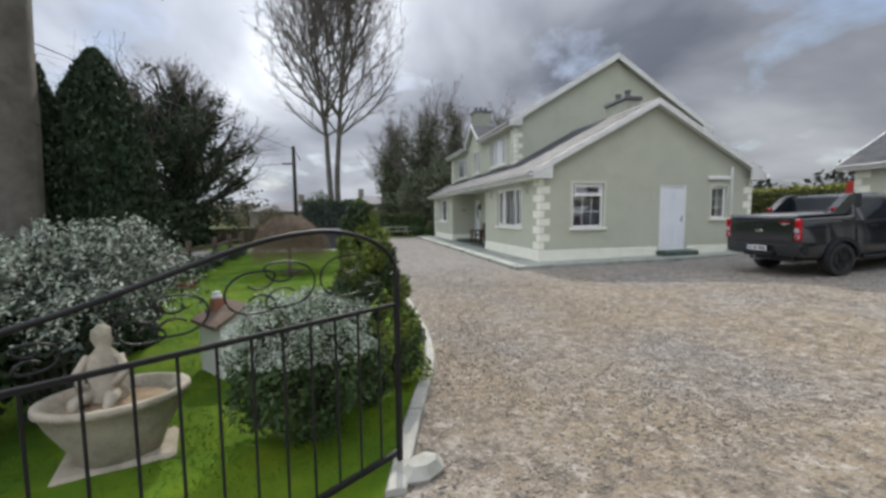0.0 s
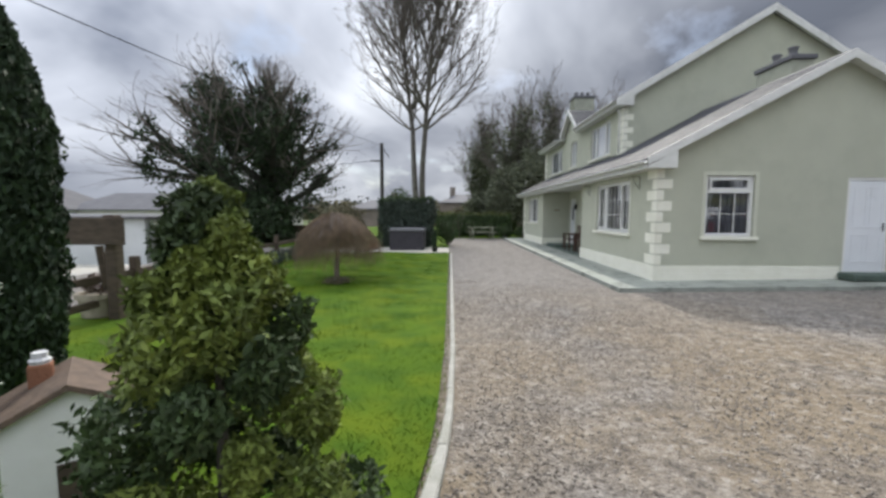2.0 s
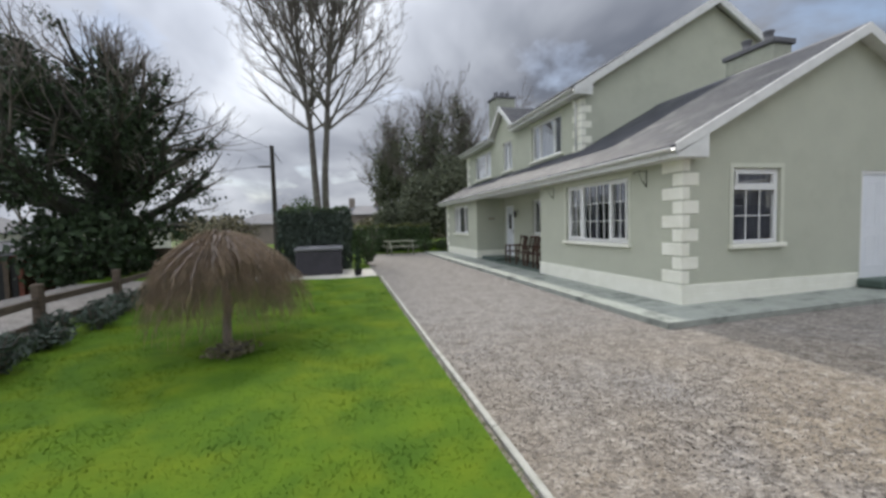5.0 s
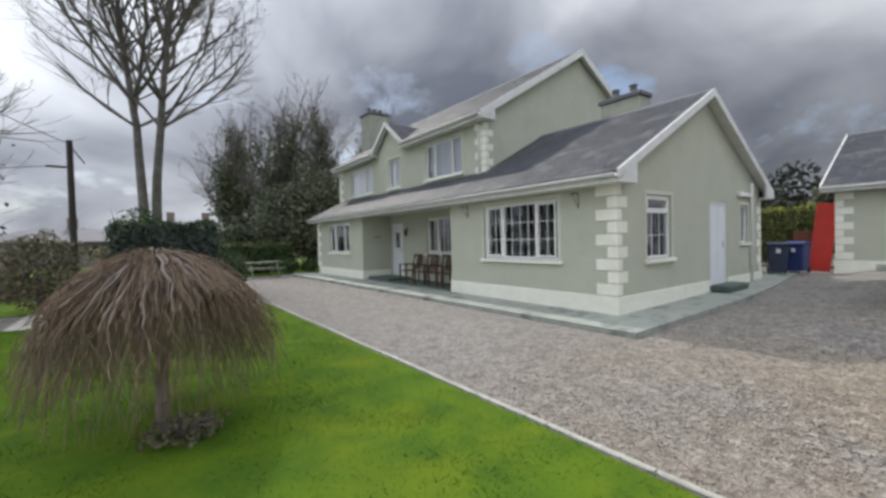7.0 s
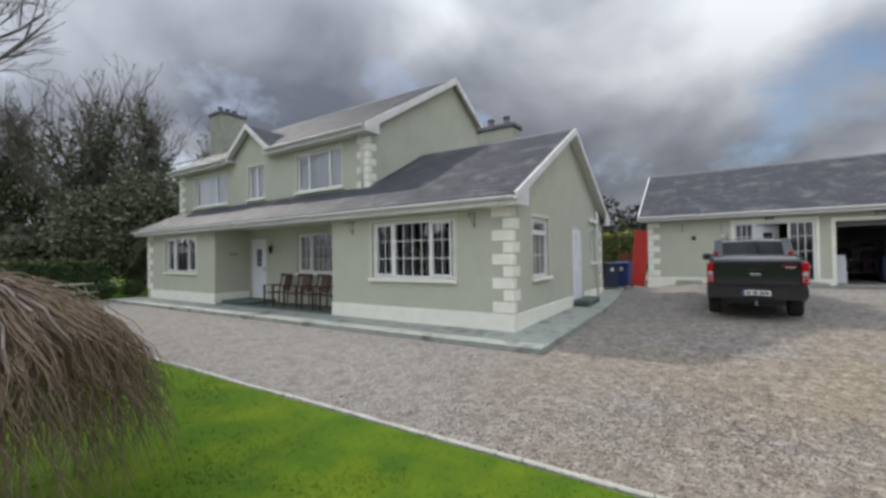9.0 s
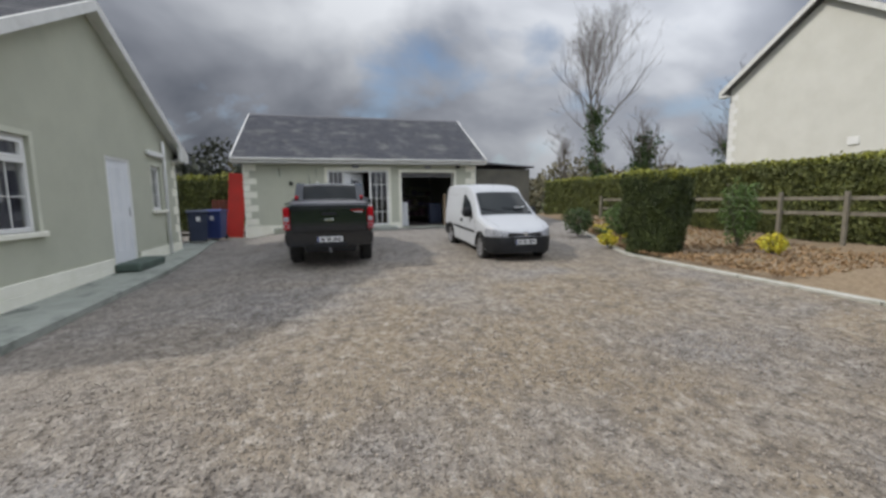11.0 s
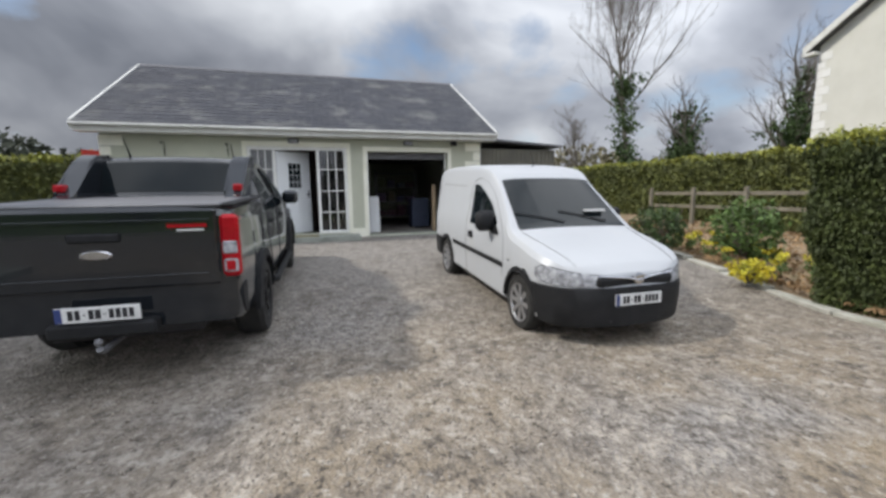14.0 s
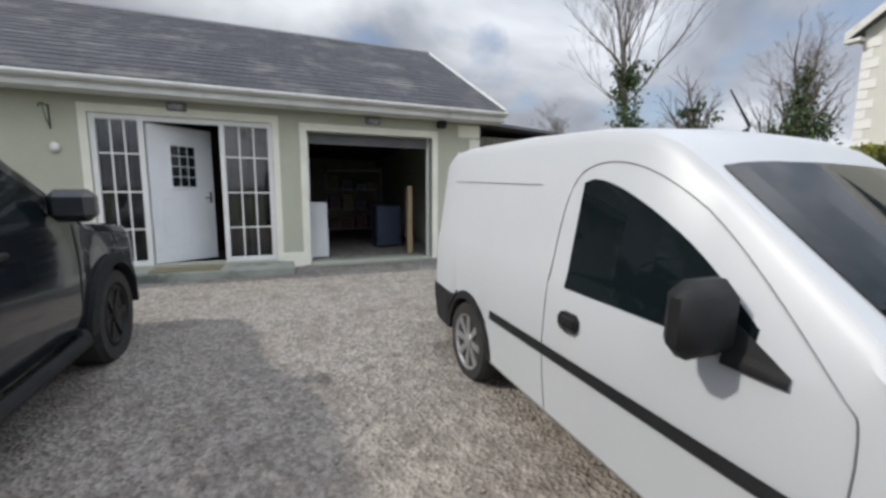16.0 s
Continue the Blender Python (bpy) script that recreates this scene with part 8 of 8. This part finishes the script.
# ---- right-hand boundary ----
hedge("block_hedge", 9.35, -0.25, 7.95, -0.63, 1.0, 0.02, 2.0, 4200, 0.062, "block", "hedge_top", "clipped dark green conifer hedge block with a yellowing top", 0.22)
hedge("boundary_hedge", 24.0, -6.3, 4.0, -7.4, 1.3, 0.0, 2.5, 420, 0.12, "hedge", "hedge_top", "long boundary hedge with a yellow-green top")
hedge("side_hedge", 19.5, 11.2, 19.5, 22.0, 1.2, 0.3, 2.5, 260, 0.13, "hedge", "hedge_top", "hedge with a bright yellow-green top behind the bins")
shrub("pointed_shrub", (8.7, -3.2, 0.1), 0.55, 1.85, 2200, 0.09, "shrub", "arching grey-green shrub beside the hedge block")
shrub("dark_bed_shrub", (12.3, -0.6, 0.2), 0.6, 1.0, 1500, 0.09, "laurel", "dark rounded shrub in the bed")
shrub("gold_shrub", (10.0, -0.1, 0.1), 0.34, 0.38, 900, 0.06, "gold", "low golden-leaved shrub at the bed's edge")
shrub("green_shrub", (11.2, -1.5, 0.2), 0.7, 1.15, 1900, 0.09, "shrub", "bright green rounded shrub in the bed")
shrub("lime_shrub", (7.3, -2.6, 0.1), 0.35, 0.5, 700, 0.08, "gold", "lime-yellow young shrub in the bed")
rng = np.random.default_rng(15)
for k in range(46):
    x, y = rng.uniform(8.6, 12.9), 0
    y = south_edge(x) - rng.uniform(0.3, 1.5)
    if 7.2 < x < 9.6 and y < 0.5:
        continue
    root = thing("daffodil", (x, y, court_z(x, y) + 0.07), "yellow daffodil clump in flower", "flower", "daffodils in the bed")
    leaves("leaf_tuft", clump(rng, 40, (0, 0, 0.12), (0.10, 0.10, 0.15)), 0.16, M["shrub"], root, shape=0.12)
    tagged(leaves("bloom", clump(rng, 26, (0, 0, 0.27), (0.11, 0.11, 0.06)), 0.06, M["gold"], root, "yellow flower heads", shape=0.8), "yellow flower heads", "", "", "stuff")
root = thing("rail_fence", (15.85, -5.0, 0.3), "weathered grey-brown rail fence before the boundary hedge", "fence", turn=2.5)
pale = material("bleached_timber", (0.22, 0.20, 0.155), (0.15, 0.135, 0.105), 6, 0.9, bump=0.4)
for k in range(8):
    part("post", boxes(((-9.9 + k * 1.6, -0.05, -0.4), (-9.81 + k * 1.6, 0.05, 1.25)), bevel=0.008), pale, root)
for k in range(7):
    for z in (0.62, 1.02):
        part("rail", boxes(((-9.93 + k * 1.6, -0.08, z), (-8.335 + k * 1.6, -0.051, z + 0.10)), bevel=0.006), pale, root)

# neighbouring house, its gable towards the yard
root = thing("neighbour_house", (13.2, -12.3, 0), "pale rendered neighbouring house with white bargeboards", "house")
bm = bmesh.new()
prism(bm, [(-4.0, 0), (4.0, 0), (4.0, 6.75), (0, 9.4), (-4.0, 6.75)], -9.0)
part("wall", bm, M["neigh"], root)
for s in (1, -1):
    bm = bmesh.new()
    prism(bm, [(s * 4.35, 6.55), (0, 9.50), (0, 9.62), (s * 4.35, 6.72)], -9.6, Matrix.Translation((0, 0.3, 0)))
    part("roof", bm, M["roofgrey"], root)
    bm = bmesh.new()
    prism(bm, [(s * 4.36, 6.48), (0, 9.44), (0, 9.66), (s * 4.36, 6.74)], 0.05, Matrix.Translation((0, 0.31, 0)))
    box(bm, (min(s * 3.95, s * 4.38), 0.02, 6.42), (max(s * 3.95, s * 4.38), 0.36, 6.52))
    part("bargeboard", bm, M["fascia"], root)
for k in range(20):
    a = 0.42 if k % 2 else 0.24
    part("quoin_block", boxes(((4.0 - a, 0.001, 0.3 + k * 0.31), (4.02, 0.022, 0.58 + k * 0.31)), bevel=0.006), M["upvc"], root)
part("vent", boxes(((-1.6, 0.001, 3.4), (-1.2, 0.05, 3.7)), bevel=0.01), M["upvc"], root)


settle_court(standing)

# ---- gravel stones and grass ----
def scatter_stones(n, fn, smin, smax, seed):
    rng = np.random.default_rng(seed)
    p = fn(rng, n)
    n = len(p)
    s = rng.uniform(smin, smax, n) * rng.uniform(0.6, 1.0, n)
    base = np.array([(1, 0, 0), (0, 1, 0), (-1, 0, 0), (0, -1, 0), (0, 0, 0.7), (0, 0, -0.5)], float)
    v = base[None] * rng.uniform(0.6, 1.25, (n, 6, 1)) * s[:, None, None]
    a = rng.random(n) * math.tau
    c, d = np.cos(a)[:, None], np.sin(a)[:, None]
    v = np.stack([v[:, :, 0] * c - v[:, :, 1] * d, v[:, :, 0] * d + v[:, :, 1] * c, v[:, :, 2]], 2)
    v += rng.normal(size=v.shape) * s[:, None, None] * 0.12
    v += p[:, None, :]
    f = np.array([(0, 1, 4), (1, 2, 4), (2, 3, 4), (3, 0, 4), (1, 0, 5), (2, 1, 5), (3, 2, 5), (0, 3, 5)])
    f = (f[None] + (np.arange(n) * 6)[:, None, None]).reshape(-1, 3)
    return tris_mesh("gravel_stones", v.reshape(-1, 3), f, M["stone"])


def yard_points(rng, n):
    k = n // 2
    near = np.stack([rng.uniform(-0.5, 3.4, k), rng.uniform(2.0, 12.0, k)], 1)
    mid = np.stack([rng.uniform(0.3, 12.5, n - k), rng.uniform(0.4, 10.2, n - k)], 1)
    p = np.concatenate([near, mid])
    keep = [x > kerb_x(y) + 0.06 and y > yard_edge(x) + 0.08 and not (x > 3.5 and y > 10.25) for x, y in p]
    p = p[keep]
    dens = np.array([noise.noise((x * 0.55, y * 0.55, 6)) + 0.5 * noise.noise((x * 2.1, y * 2.1, 6)) for x, y in p])
    p = p[dens > rng.uniform(-0.6, 0.35, len(p))]
    return np.column_stack([p, [ground_z(x, y) + 0.003 for x, y in p]])


tagged(part("gravel_stones", scatter_stones(44000, yard_points, 0.008, 0.019, 3), None), "loose pale and brown gravel stones on the yard", "gravel", "", "stuff")


def blades(n, seed):
    rng = np.random.default_rng(seed)
    y = 2.35 + rng.random(n) ** 1.25 * 16.05
    x = np.array([kerb_x(v) for v in y]) - 0.04 - rng.random(n) * 5.0
    z = np.array([0.04 + 0.035 * noise.noise((a * 0.7, b * 0.7, 4)) for a, b in zip(x, y)])
    h = rng.uniform(0.010, 0.028, n)
    w = rng.uniform(0.003, 0.006, n)
    a = rng.random(n) * math.tau
    lean = rng.normal(size=(n, 2)) * 0.02
    p = np.stack([x, y, z], 1)
    side = np.stack([np.cos(a) * w, np.sin(a) * w, np.zeros(n)], 1)
    tip = p + np.column_stack([lean, h])
    v = np.stack([p - side, p + side, tip], 1).reshape(-1, 3)
    f = np.arange(3 * n).reshape(-1, 3)
    return tris_mesh("grass_blades", v, f, M["blade"])


tagged(part("grass_blades", blades(110000, 8), None), "short green grass blades of the lawn", "grass", "", "stuff")
